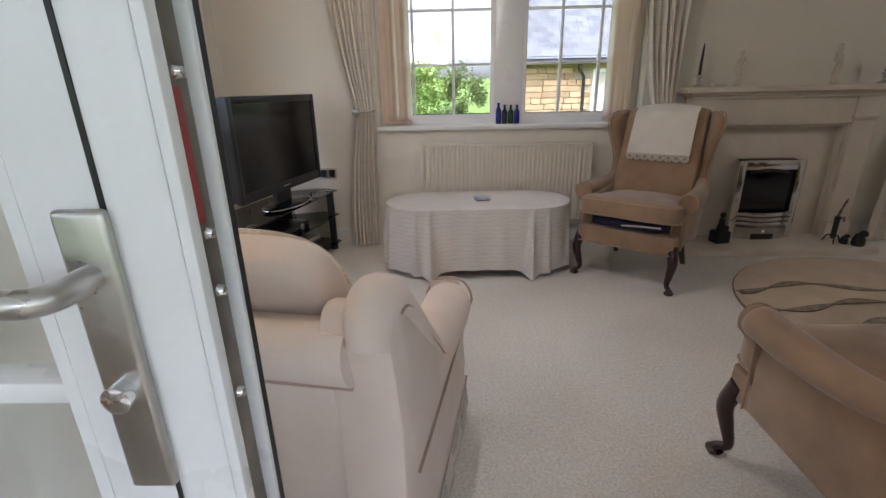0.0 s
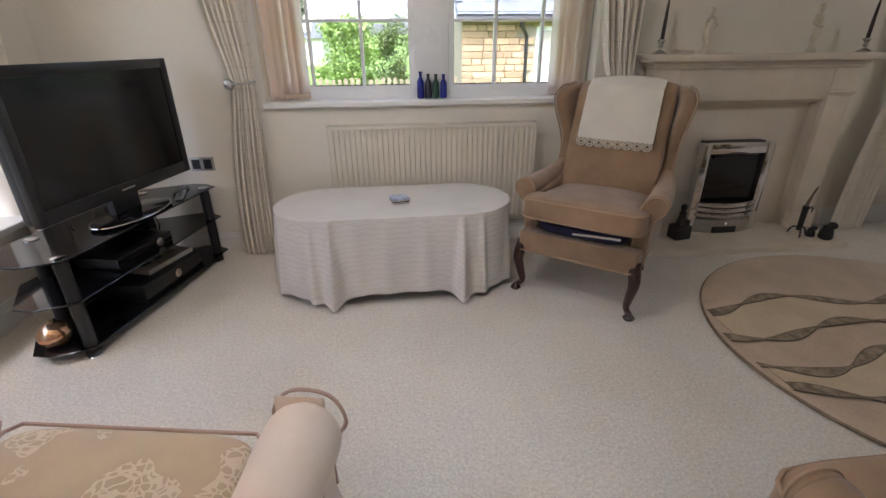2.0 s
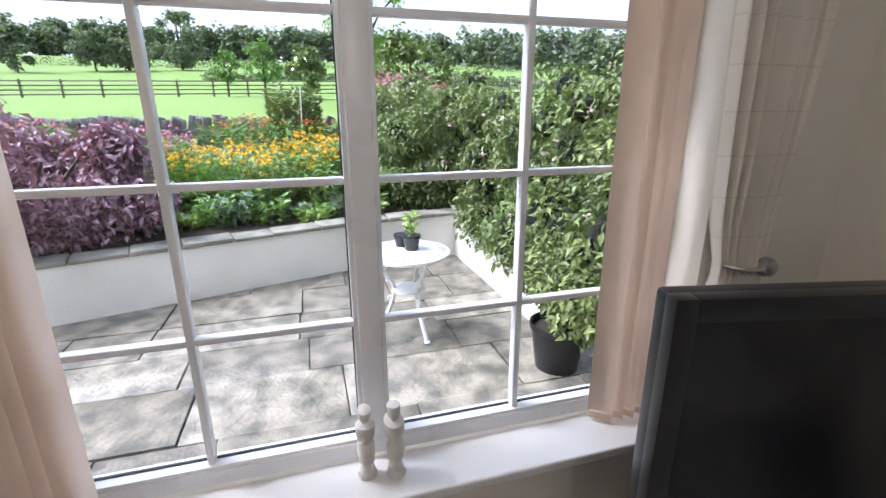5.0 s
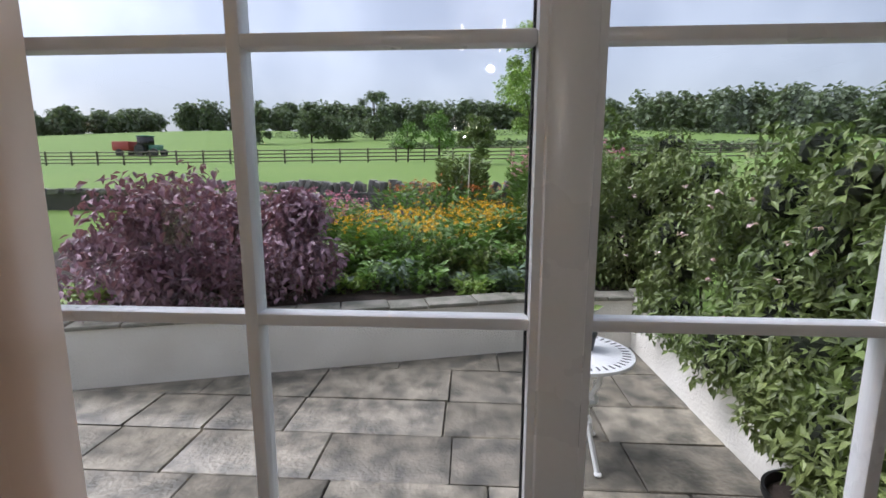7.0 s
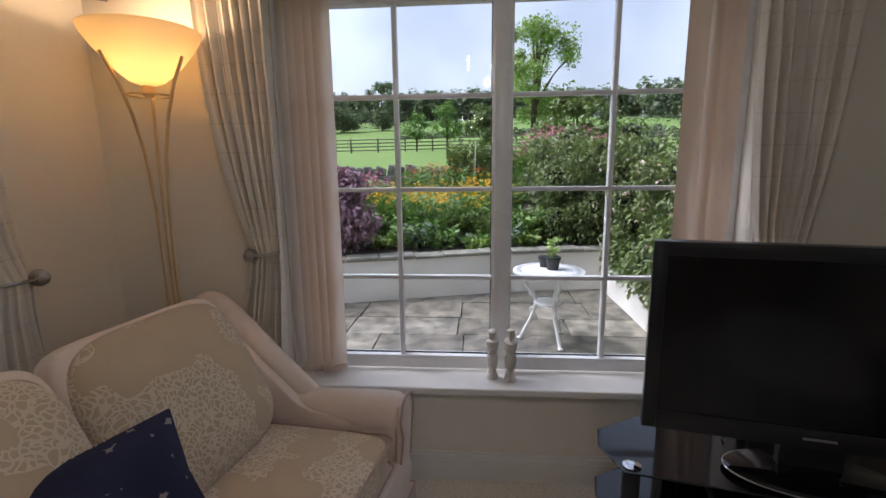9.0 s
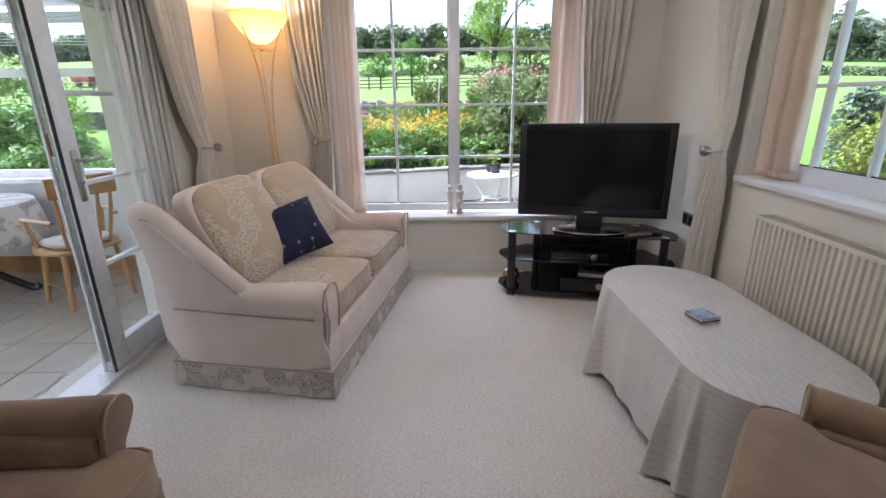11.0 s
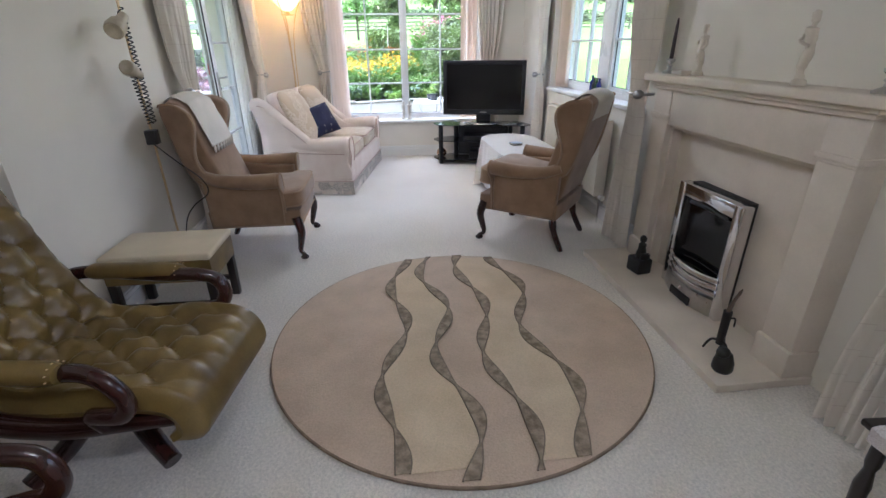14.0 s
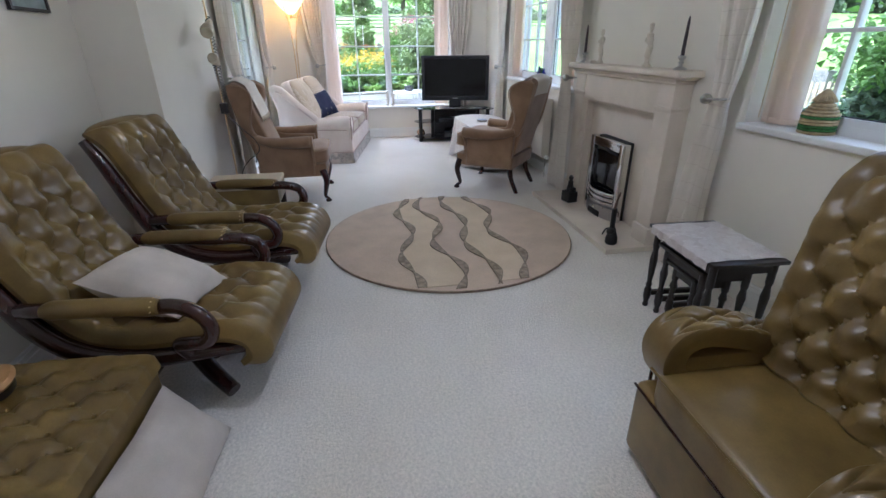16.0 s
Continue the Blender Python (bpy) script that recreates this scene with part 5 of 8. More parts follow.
def gap(s, c):
    d = abs(s - c) % total
    return min(d, total - d)


for lv, h in enumerate(heights):
    rr = []
    drop = max(0, -h) / 0.475
    for i in range(N):
        s = arc[i]
        x, y, nx, ny = round_edge(s)
        out = 0.012 + sum(am * math.exp(-(gap(s, c) / (wd * (0.55 + 0.6 * drop))) ** 2) for c, am, wd in folds)
        near = max(math.exp(-(gap(s, c) / 0.075) ** 2) for c in corners)
        d = out * drop ** 0.75 if lv > 1 else (-0.012 if lv == 1 else 0)
        front = 1.0 if (s < flat or flat + bend < s < 2 * flat + bend) else 0.35
        hem = drop * (0.040 * front * (1 - near) - 0.012 * near)
        if lv == 0:
            x, y = x * 0.5, y * 0.5
        rr.append(bm.verts.new((x + nx * d, y + ny * d, max(h + hem, -0.490) + 0.004)))
    rings.append(rr)
for lv in range(len(rings) - 1):
    a, b2 = rings[lv], rings[lv + 1]
    for i in range(N):
        j = (i + 1) % N
        f = bm.faces.new((a[i], b2[i], b2[j], a[j]))
        for lp, (p, l2) in zip(f.loops, ((arc[i], lv), (arc[i], lv + 1), (arc[i + 1], lv + 1), (arc[i + 1], lv))):
            if lv >= 2:
                lp[uvs].uv = (p, heights[l2])
            else:
                lp[uvs].uv = (lp.vert.co.x, lp.vert.co.y)
f = bm.faces.new(rings[0])
for lp in f.loops:
    lp[uvs].uv = (lp.vert.co.x, lp.vert.co.y)
bmesh.ops.recalc_face_normals(bm, faces=bm.faces[:])
bmesh.ops.solidify(bm, geom=bm.faces[:], thickness=0.002)
part("cloth", bm, M_DAMASK, tc)
cs = thing("coaster_stack", pose(0.600, 2.245, 0.503, 0, 0, 10), "stack of square coasters with a blue picture on top", "coasters")
M_BLUEPIC = surf("blue_print", (0.55, 0.60, 0.70), 0.3, 0.2, 40, second=(0.18, 0.24, 0.42))
for k in range(4):
    part("coaster", box(-0.048, 0.048, -0.048, 0.048, 0.0065 * k, 0.0065 * k + 0.006, 0.001), M_BLUEPIC if k == 3 else M_OAKDARK if k % 2 else M_CLOTH, cs).rotation_euler.z = 0.05 * k

# ---- television and its glass stand ----
TVM = pose(-0.804, 2.185, 0, 0, 0, 77.6)
tv = thing("television", TVM @ pose(0, 0.0, 0.513), "black flat-screen television, switched off, on glass stand", "television")
z0, z1 = 0.619 - 0.513, 1.256 - 0.513
part("casing", box(-0.50, 0.50, 0.004, 0.07, z0 + 0.004, z1 - 0.004, 0.012), M_BLACKPLASTIC, tv)
b0 = 0.042
part("bezel", boxes((-0.506, -0.506 + b0, -0.016, 0.02, z0, z1), (0.506 - b0, 0.506, -0.016, 0.02, z0, z1), (-0.506 + b0, 0.506 - b0, -0.016, 0.02, z0, z0 + 0.062), (-0.506 + b0, 0.506 - b0, -0.016, 0.02, z1 - 0.045, z1), bevel=0.002), M_GREYPLASTIC, tv, "glossy dark grey bezel")
part("screen", box(-0.47, 0.47, -0.008, 0.004, z0 + 0.05, z1 - 0.04), surf("dead_screen", (0.004, 0.004, 0.005), 0.16, 0.05, 5), tv, "black screen, off")
part("maker_mark", box(-0.045, 0.045, -0.0175, -0.0155, z0 + 0.028, z0 + 0.036), M_STEEL, tv)
part("neck", box(-0.09, 0.09, 0.015, 0.055, 0.012, z0 + 0.02, 0.006), M_BLACKPLASTIC, tv)
part("base", lathe([(0.01, 0.0), (0.245, 0.0), (0.25, 0.006), (0.235, 0.014), (0.05, 0.022), (0.005, 0.023)], 40, Matrix.Translation((0, 0.0, 0.0)) @ Matrix.Diagonal((1, 0.5, 1, 1))), M_BLACKGLASS, tv, "glossy oval foot")
part("base_rim", tube([(0.249 * math.cos(a), 0.1245 * math.sin(a), 0.004) for a in (2 * math.pi * k / 48 for k in range(49))], 0.0035, 6), M_CHROME, tv)

sd = thing("tv_stand", TVM, "black glass corner stand with three shelves", "stand")
glass = M_BLACKGLASS
sh = [(-0.56, -0.115), (0.56, -0.115), (0.60, -0.03), (0.60, 0.05), (0.44, 0.30), (-0.44, 0.30), (-0.64, 0.12), (-0.64, 0.02)]
for z in (0.493, 0.292, 0.055):
    part("shelf", slab(sh, z, z + 0.008, 0.002, 1), glass, sd, "black tinted glass shelf")
for x, y in ((-0.535, -0.075), (0.50, -0.075), (-0.36, 0.235), (0.36, 0.235)):
    for a, b in ((0.0, 0.055), (0.063, 0.292), (0.300, 0.493)):
        part("post", lathe([(0.026, a), (0.029, a + 0.003), (0.029, b - 0.003), (0.026, b)], 16, Matrix.Translation((x, y, 0))), M_BLACKPLASTIC, sd)
    part("cap", lathe([(0.03, 0.501), (0.03, 0.505), (0.02, 0.508), (0.002, 0.509)], 16, Matrix.Translation((x, y, 0))), M_CHROME, sd, "chrome cap")
    part("foot_ring", lathe([(0.031, 0.0), (0.031, 0.006), (0.029, 0.008)], 16, Matrix.Translation((x, y, 0))), M_CHROME, sd)
part("rear_panel", box(-0.33, 0.33, 0.24, 0.248, 0.07, 0.485), M_BLACKPLASTIC, sd)


def media_box(name, x, y, z, w, d, h, label, material, knob=None):
    ob = thing(name, TVM @ pose(x, y, z), label, "box")
    part("case", box(-w / 2, w / 2, -d / 2, d / 2, 0, h, 0.003), material, ob)
    part("front", box(-w / 2 + 0.004, w / 2 - 0.004, -d / 2 - 0.003, -d / 2, 0.004, h - 0.004), M_BLACKGLASS, ob)
    if knob is not None:
        part("dial", lathe([(0.024, 0), (0.024, 0.004), (0.018, 0.008), (0.002, 0.009)], 18, Matrix.Translation((knob, -d / 2 - 0.003, h * 0.5)) @ Matrix.Rotation(radians(90), 4, "X")), M_STEEL, ob, "round steel dial")
    return ob


media_box("set_top_box", -0.05, 0.06, 0.301, 0.40, 0.24, 0.055, "black set-top box on the middle shelf", M_BLACKPLASTIC, 0.10)
media_box("player", 0.08, 0.06, 0.064, 0.50, 0.28, 0.10, "black player with a round dial on the bottom shelf", M_BLACKPLASTIC, 0.02)
kb = thing("white_console", TVM @ pose(0.13, 0.06, 0.166, 0, 0, -6), "flat off-white console box with slots", "console")
part("case", box(-0.17, 0.17, -0.11, 0.11, 0, 0.03, 0.006), surf("off_white_plastic", (0.42, 0.38, 0.33), 0.5, 0.1, 20), kb)
for k in range(3):
    part("slot", box(-0.13 + 0.09 * k, -0.07 + 0.09 * k, -0.04, 0.03, 0.0295, 0.0315), M_GREYPLASTIC, kb)
for k in range(2):
    rm = thing("remote_control", TVM @ pose(0.34 + 0.075 * k, -0.035 + 0.05 * k, 0.502, 0, 0, 28 - 10 * k), "slim remote control lying on the glass stand", "remote", "remote controls")
    part("case", box(-0.085, 0.085, -0.022, 0.022, 0, 0.014, 0.004), M_GREYPLASTIC if k else surf("silver_plastic", (0.3, 0.3, 0.3), 0.4), rm)
    for q in range(5):
        part("key", box(-0.06 + 0.024 * q, -0.048 + 0.024 * q, -0.012, 0.012, 0.0135, 0.0155), M_BLACKPLASTIC, rm)
orb = thing("copper_ornament", TVM @ pose(-0.545, 0.085, 0.064), "copper and amber glazed round ornament on bottom shelf", "ornament")
part("ball", lathe([(0.02, 0.0), (0.05, 0.012), (0.066, 0.04), (0.066, 0.062), (0.05, 0.095), (0.02, 0.112), (0.002, 0.114)], 24), surf("copper_glaze", (0.55, 0.22, 0.08), 0.18, 0.3, 18, metal=0.8, second=(0.75, 0.60, 0.45)), orb)
part("knob", lathe([(0.012, 0.11), (0.014, 0.118), (0.004, 0.128)], 12), M_BRASS, orb)
pts = [(0.10, 0.19, 0.52), (0.16, 0.22, 0.40), (0.22, 0.20, 0.36), (0.30, 0.21, 0.42), (0.36, 0.19, 0.35), (0.40, 0.20, 0.20), (0.34, 0.22, 0.12)]
cb = thing("cables", TVM, "loose black cables behind the television stand", "cable")
part("cable", tube(curve_points(pts, 6), 0.004, 6), M_BLACKPLASTIC, cb)
part("cable", tube(curve_points([(x - 0.06, y + 0.01, z) for x, y, z in pts], 6), 0.003, 6), M_BLACKPLASTIC, cb)
part("cable", tube(curve_points([(-0.2, 0.17, 0.52), (-0.24, 0.20, 0.40), (-0.20, 0.21, 0.33)], 6), 0.003, 6), M_BLACKPLASTIC, cb)
sk = thing("wall_socket", pose(-0.66, YN - 0.010, 0.62), "steel double wall socket with black inserts", "socket")
part("plate", box(-0.074, 0.074, 0, 0.010, -0.044, 0.044, 0.003), M_STEEL, sk)
for sx in (-1, 1):
    part("insert", box(0.036 * sx - 0.024, 0.036 * sx + 0.024, -0.004, 0.001, -0.03, 0.03), M_BLACKPLASTIC, sk)

# ---- rug ----
def rug_wool():
    return surf("rug_wool", (0.63, 0.485, 0.355), 0.95, 0.2, 5, 0.006, 130, second=(0.54, 0.41, 0.295), sheen=0.2)


rg = thing("round_rug", pose(3.065, 1.315, 0), "round beige wool rug with carved wavy ribbons", "rug")
part("wool_body", lathe([(0.02, 0.001), (0.945, 0.001), (0.96, 0.008), (0.958, 0.016), (0.945, 0.020), (0.01, 0.020)], 96), rug_wool(), rg)
part("binding", tube([(0.956 * math.cos(a), 0.956 * math.sin(a), 0.009) for a in (2 * math.pi * k / 120 for k in range(121))], 0.008, 8), surf("rug_binding", (0.30, 0.22, 0.15), 0.95, 0.15, 20, 0.003, 150), rg, "darker bound edge")
M_RIB = surf("rug_ribbon", (0.17, 0.125, 0.075), 0.75, 0.3, 26, 0.004, 120, second=(0.38, 0.30, 0.21))
M_RUG2 = surf("rug_wool_warm", (0.67, 0.535, 0.365), 0.95, 0.2, 5, 0.006, 130, second=(0.59, 0.46, 0.30), sheen=0.2)
M_RUGC = surf("rug_carving", (0.20, 0.16, 0.115), 0.95, 0.1)
lines = []
for k, (y0, am, ph, fr, slope) in enumerate(((-0.338, 0.056, 2.03, 6.9, -0.059), (-0.095, 0.064, -3.12, 7.1, 0.021), (0.134, 0.052, -3.12, 6.5, 0.008), (0.390, 0.063, -1.76, 6.9, 0.0))):
    mid = []
    for i in range(141):
        x = -0.95 + 1.9 * i / 140
        y = y0 + am * math.sin(fr * x + ph) + slope * x
        if math.hypot(x, y) < 0.945:
            mid.append((x, y))
    lines.append(mid)
    bm = bmesh.new()
    prev = None
    for i, (x, y) in enumerate(mid):
        w = 0.004 + 0.026 * abs(math.sin(9.5 * x + 2.1 * k)) ** 1.2
        a, b = bm.verts.new((x, y - w, 0.030)), bm.verts.new((x, y + w, 0.030))
        if prev:
            bm.faces.new((prev[0], a, b, prev[1]))
        prev = (a, b)
    bmesh.ops.recalc_face_normals(bm, faces=bm.faces[:])
    bmesh.ops.solidify(bm, geom=bm.faces[:], thickness=0.002)
    part("ribbon", bm, M_RIB, rg, "darker sculpted ribbon")
    for s in (-1, 1):
        part("carved_line", tube([(x, y + s * (0.004 + 0.026 * abs(math.sin(9.5 * x + 2.1 * k)) ** 1.2), 0.0275) for x, y in mid], 0.0035, 5), M_RUGC, rg)
for a, b in ((lines[0], lines[1]), (lines[2], lines[3])):
    bm = bmesh.new()
    prev = None
    da, db = dict((round(x, 4), y) for x, y in a), dict((round(x, 4), y) for x, y in b)
    for x in sorted(set(da) & set(db)):
        p, q = bm.verts.new((x, da[x], 0.0255)), bm.verts.new((x, db[x], 0.0255))
        if prev:
            bm.faces.new((prev[0], p, q, prev[1]))
        prev = (p, q)
    bmesh.ops.recalc_face_normals(bm, faces=bm.faces[:])
    bmesh.ops.solidify(bm, geom=bm.faces[:], thickness=0.002)
    part("pile_band", bm, M_RUG2, rg, "paler band of wool")

# ---- fireplace ----
fs = thing("fire_surround", pose(2.945, YN, 0.04), "cream limestone fire surround with moulded mantel shelf", "fireplace")
for sx in (-1, 1):
    x = 0.62 * sx
    pil = part("pilaster", box(x - 0.085, x + 0.085, -0.135, -0.001, 0.13, 1.12, 0.004), M_STONE, fs)
    part("plinth", box(x - 0.095, x + 0.095, -0.152, -0.001, 0.0, 0.13, 0.005), M_STONE, pil)
    part("capital", boxes((x - 0.09, x + 0.09, -0.140, -0.001, 0.94, 0.955), (x - 0.097, x + 0.097, -0.148, -0.001, 0.955, 0.98), bevel=0.004), M_STONE, pil)
part("frieze", box(-0.535, 0.535, -0.128, -0.001, 0.92, 1.12, 0.003), M_STONE, fs)
part("back_panel", box(-0.535, 0.535, -0.035, -0.001, 0.0, 0.92, 0.002), M_STONE, fs)
for r in ((-0.535, -0.51, -0.095, -0.035, 0.0, 0.92), (0.51, 0.535, -0.095, -0.035, 0.0, 0.92), (-0.51, 0.51, -0.095, -0.035, 0.895, 0.92)):
    part("slip", box(*r), M_STONE, fs, smooth=False)
part("bed_mould", boxes((-0.72, 0.72, -0.150, -0.001, 1.12, 1.142), (-0.738, 0.738, -0.165, -0.001, 1.142, 1.162), bevel=0.005), M_STONE, fs)
part("mantel_shelf", box(-0.79, 0.79, -0.190, -0.001, 1.162, 1.206, 0.008, 3), M_STONE, fs)
structure("hearth", box(2.18, 3.67, 2.36, YN, 0.001, 0.042, 0.004), M_STONE, "cream limestone hearth slab", "hearth")
fi = thing("gas_fire", pose(2.935, YN - 0.036, 0.043) @ Matrix.Diagonal((0.90, 0.82, 0.97, 1)), "chrome-framed gas fire with black glass and fret", "fire")
part("outer_frame", boxes((-0.29, -0.225, -0.135, -0.06, 0.0, 0.66), (0.225, 0.29, -0.135, -0.06, 0.0, 0.66), (-0.225, 0.225, -0.135, -0.06, 0.585, 0.66), bevel=0.006), M_CHROME, fi, "polished chrome frame")
part("rear_case", box(-0.245, 0.245, -0.075, 0.0, 0.0, 0.665, 0.004), M_IRON, fi)
part("fire_glass", box(-0.225, 0.225, -0.10, -0.08, 0.19, 0.585), M_BLACKGLASS, fi, "black glass front")
part("hood", tube(curve_points([(-0.17, -0.11, 0.56), (-0.08, -0.14, 0.575), (0, -0.145, 0.58), (0.08, -0.14, 0.575), (0.17, -0.11, 0.56)], 5), 0.012, 8), M_IRON, fi)
for k in range(3):
    z = 0.22 - 0.04 * k
    part("fret_bar", tube(curve_points([(-0.24, -0.13, z), (-0.14, -0.175, z - 0.004), (0, -0.19, z - 0.008), (0.14, -0.175, z - 0.004), (0.24, -0.13, z)], 6), 0.013, 8, 1.3), M_CHROME, fi, "curved chrome bar")
bm = slab(smooth_outline([(-0.25, -0.10), (-0.15, -0.17), (0, -0.185), (0.15, -0.17), (0.25, -0.10)], 4), 0.0, 0.105, 0.004)
part("ash_pan", bm, M_STEEL, fi, "brushed steel ash pan cover")
part("ash_door", box(-0.10, 0.10, -0.192, -0.172, 0.0, 0.05, 0.004), M_IRON, fi)
part("knob", lathe([(0.012, 0), (0.016, 0.01), (0.004, 0.02)], 12, Matrix.Translation((0, -0.186, 0.075)) @ Matrix.Rotation(radians(90), 4, "X")), M_CHROME, fi)
so = thing("wall_socket", pose(2.165, YN - 0.012, 0.56), "steel wall switch plate with dark insert", "socket")
part("plate", box(-0.045, 0.045, 0, 0.012, -0.045, 0.045, 0.003), M_STEEL, so)
part("insert", box(-0.02, 0.02, -0.004, 0.001, -0.02, 0.02), M_BLACKPLASTIC, so)
MZ = 1.2475


def candlestick(x, y):
    ob = thing("candlestick", pose(x, y, MZ), "pewter candlestick with a tall dark candle", "candlestick", "mantel candlesticks")
    part("stem", lathe([(0.001, 0), (0.040, 0.0), (0.041, 0.006), (0.030, 0.014), (0.013, 0.022), (0.010, 0.035), (0.018, 0.043), (0.010, 0.052), (0.016, 0.062), (0.025, 0.072), (0.025, 0.082), (0.014, 0.084)], 20), M_STEEL, ob)
    part("candle", tube([(0, 0, 0.08), (0.001, 0, 0.18), (0.003, 0, 0.27), (0.004, 0, 0.305)], [0.0115, 0.0105, 0.008, 0.004], 12), surf("dark_wax", (0.035, 0.018, 0.022), 0.45, 0.1), ob)
    part("wick", tube([(0.004, 0, 0.302), (0.006, 0, 0.316)], 0.0012, 5), M_CLOTH, ob)


candlestick(2.27, 2.725)
candlestick(3.64, 2.70)
M_IVORY = surf("ivory_resin", (0.70, 0.62, 0.50), 0.5, 0.06, 12, 0.001, 60)


def figurine(name, m, label, h, lean, seed, material):
    """A plain draped upright shape on a small base."""
    pts = curve_points([(0, 0, 0.02), (0.006 * lean, 0, h * 0.25), (-0.008 * lean, 0, h * 0.48), (0.004 * lean, 0, h * 0.70), (0.0, 0, h * 0.83), (0.004 * lean, 0, h * 0.97)], 6)
    n = len(pts) - 1
    prof = [0.018, 0.014, 0.020, 0.022, 0.017, 0.023, 0.024, 0.009, 0.015, 0.016, 0.008]
    rad = [prof[min(len(prof) - 1, int(i / n * (len(prof) - 1)))] * h / 0.26 for i in range(n + 1)]
    bm = tube(pts, [r * (1.6 if "sill" in name else 1.0) for r in rad], 14, 0.8)
    join(bm, lathe([(0.028, 0), (0.030, 0.006), (0.026, 0.022), (0.012, 0.028)], 18))
    join(bm, tube(curve_points([(0.018, 0, h * 0.72), (0.034 * lean, -0.008, h * 0.60), (0.020, -0.016, h * 0.52)], 4), 0.007, 8))
    join(bm, tube(curve_points([(-0.018, 0, h * 0.72), (-0.030, -0.01, h * 0.62), (-0.012, -0.018, h * 0.66)], 4), 0.007, 8))
    ob = part(name, bm, material, None, label)
    ob.matrix_world = m
    return tagged(ob, label, "figurine", "ornaments in pairs")


figurine("mantel_figurine", pose(2.56, 2.72, MZ), "slim ivory figurine on the mantel shelf", 0.27, 1.3, 1, M_IVORY)
figurine("mantel_figurine", pose(3.27, 2.70, MZ), "ivory figurine with hat shape on the mantel", 0.29, -1.2, 2, M_IVORY)
bx = thing("trinket_box", pose(2.42, 2.71, MZ), "low cream lidded trinket box on the mantel", "box")
part("body", box(-0.05, 0.05, -0.03, 0.03, 0, 0.014, 0.003), M_IVORY, bx)
part("lid", box(-0.052, 0.052, -0.032, 0.032, 0.0145, 0.022, 0.003), M_IVORY, bx)
M_CHALK = surf("chalk_white", (0.72, 0.68, 0.62), 0.7, 0.06, 14, 0.002, 50)
figurine("sill_figurine", pose(-1.49, 1.20, 0.491), "slender white figurine on the sill", 0.25, 1, 3, M_CHALK)
figurine("sill_figurine", pose(-1.47, 1.285, 0.491), "slender white figurine on the sill", 0.26, -1, 4, M_CHALK)
# hearth ornaments
ho = part("hearth_ornament", join(join(box(-0.06, 0.06, -0.05, 0.05, 0, 0.10, 0.008), lathe([(0.035, 0.09), (0.032, 0.13), (0.022, 0.17), (0.025, 0.19), (0.012, 0.205), (0.020, 0.215), (0.022, 0.235), (0.010, 0.25)], 14)), box(0.02, 0.055, -0.03, 0.03, 0.10, 0.14, 0.01)), M_IRON, None)
ho.matrix_world = pose(2.56, 2.58, 0.042, 0, 0, 10)
tagged(ho, "black cast ornament standing on the hearth", "ornament")
ch = thing("taper_holder", pose(3.43, 2.53, 0.042), "black wrought iron taper holder on three feet", "candle holder")
part("stem", tube([(0, 0, 0.04), (0, 0, 0.22)], [0.018, 0.02], 12), M_IRON, ch)
for k in range(3):
    a = 2.1 * k
    part("foot", tube(curve_points([(0, 0, 0.06), (0.04 * math.cos(a), 0.04 * math.sin(a), 0.055), (0.065 * math.cos(a), 0.065 * math.sin(a), 0.004)], 5), 0.006, 8), M_IRON, ch)
part("taper", tube(curve_points([(0, 0, 0.22), (0.015, 0, 0.28), (0.045, 0, 0.36)], 4), [0.010] * 4 + [0.007] * 4 + [0.003], 8), surf("brown_taper", (0.16, 0.11, 0.08), 0.5), ch)
part("hook", tube(curve_points([(0.018, 0, 0.19), (0.05, 0, 0.21), (0.055, 0, 0.17)], 4), 0.004, 6), M_IRON, ch)
for x, y, s in ((3.50, 2.50, 0.8), (3.57, 2.45, 1.25)):
    an = part("hearth_ornament", join(lathe([(0.03, 0), (0.036, 0.01), (0.034, 0.04), (0.024, 0.07), (0.01, 0.08)], 14), cushion(0.045, 0.05, 0.042, 2, 4, 0, Matrix.Translation((0, -0.018, 0.082)))), M_IRON, None)
    an.matrix_world = pose(x, y, 0.042, 0, 0, 20) @ Matrix.Diagonal((s, s, s, 1))
    tagged(an, "small rounded black ornament on the hearth", "ornament", "black hearth ornaments")

# ---- sill bottles, basket ----
M_COBALT = surf("cobalt_glass", (0.015, 0.02, 0.22), 0.08, 0.05, 6)
M_GREENGL = surf("bottle_green_glass", (0.012, 0.05, 0.022), 0.08, 0.05, 6)
M_DARKGL = surf("dark_glass", (0.02, 0.02, 0.04), 0.08, 0.05, 6)
for k, (dx, h, mt) in enumerate(((-0.075, 0.165, M_COBALT), (-0.025, 0.15, M_DARKGL), (0.025, 0.148, M_GREENGL), (0.075, 0.148, M_COBALT))):
    bo = thing("glass_bottle", pose(0.845 + dx, 2.895, 0.991), "small " + ("blue", "dark", "green", "blue")[k] + " glass bottle in a row on the sill", "bottle", "row of sill bottles")
    part("body", lathe([(0.018, 0), (0.0225, 0.003), (0.0225, h * 0.62), (0.017, h * 0.72), (0.009, h * 0.78), (0.009, h * 0.94), (0.012, h * 0.95), (0.012, h)], 18), mt, bo)
bs = thing("straw_basket", pose(4.50, 2.885, 0.991) @ Matrix.Diagonal((0.82, 0.82, 0.86, 1)), "domed straw basket with green woven bands", "basket")
M_STRAW = surf("straw", (0.50, 0.38, 0.20), 0.8, 0.15, 30, 0.002, 90)
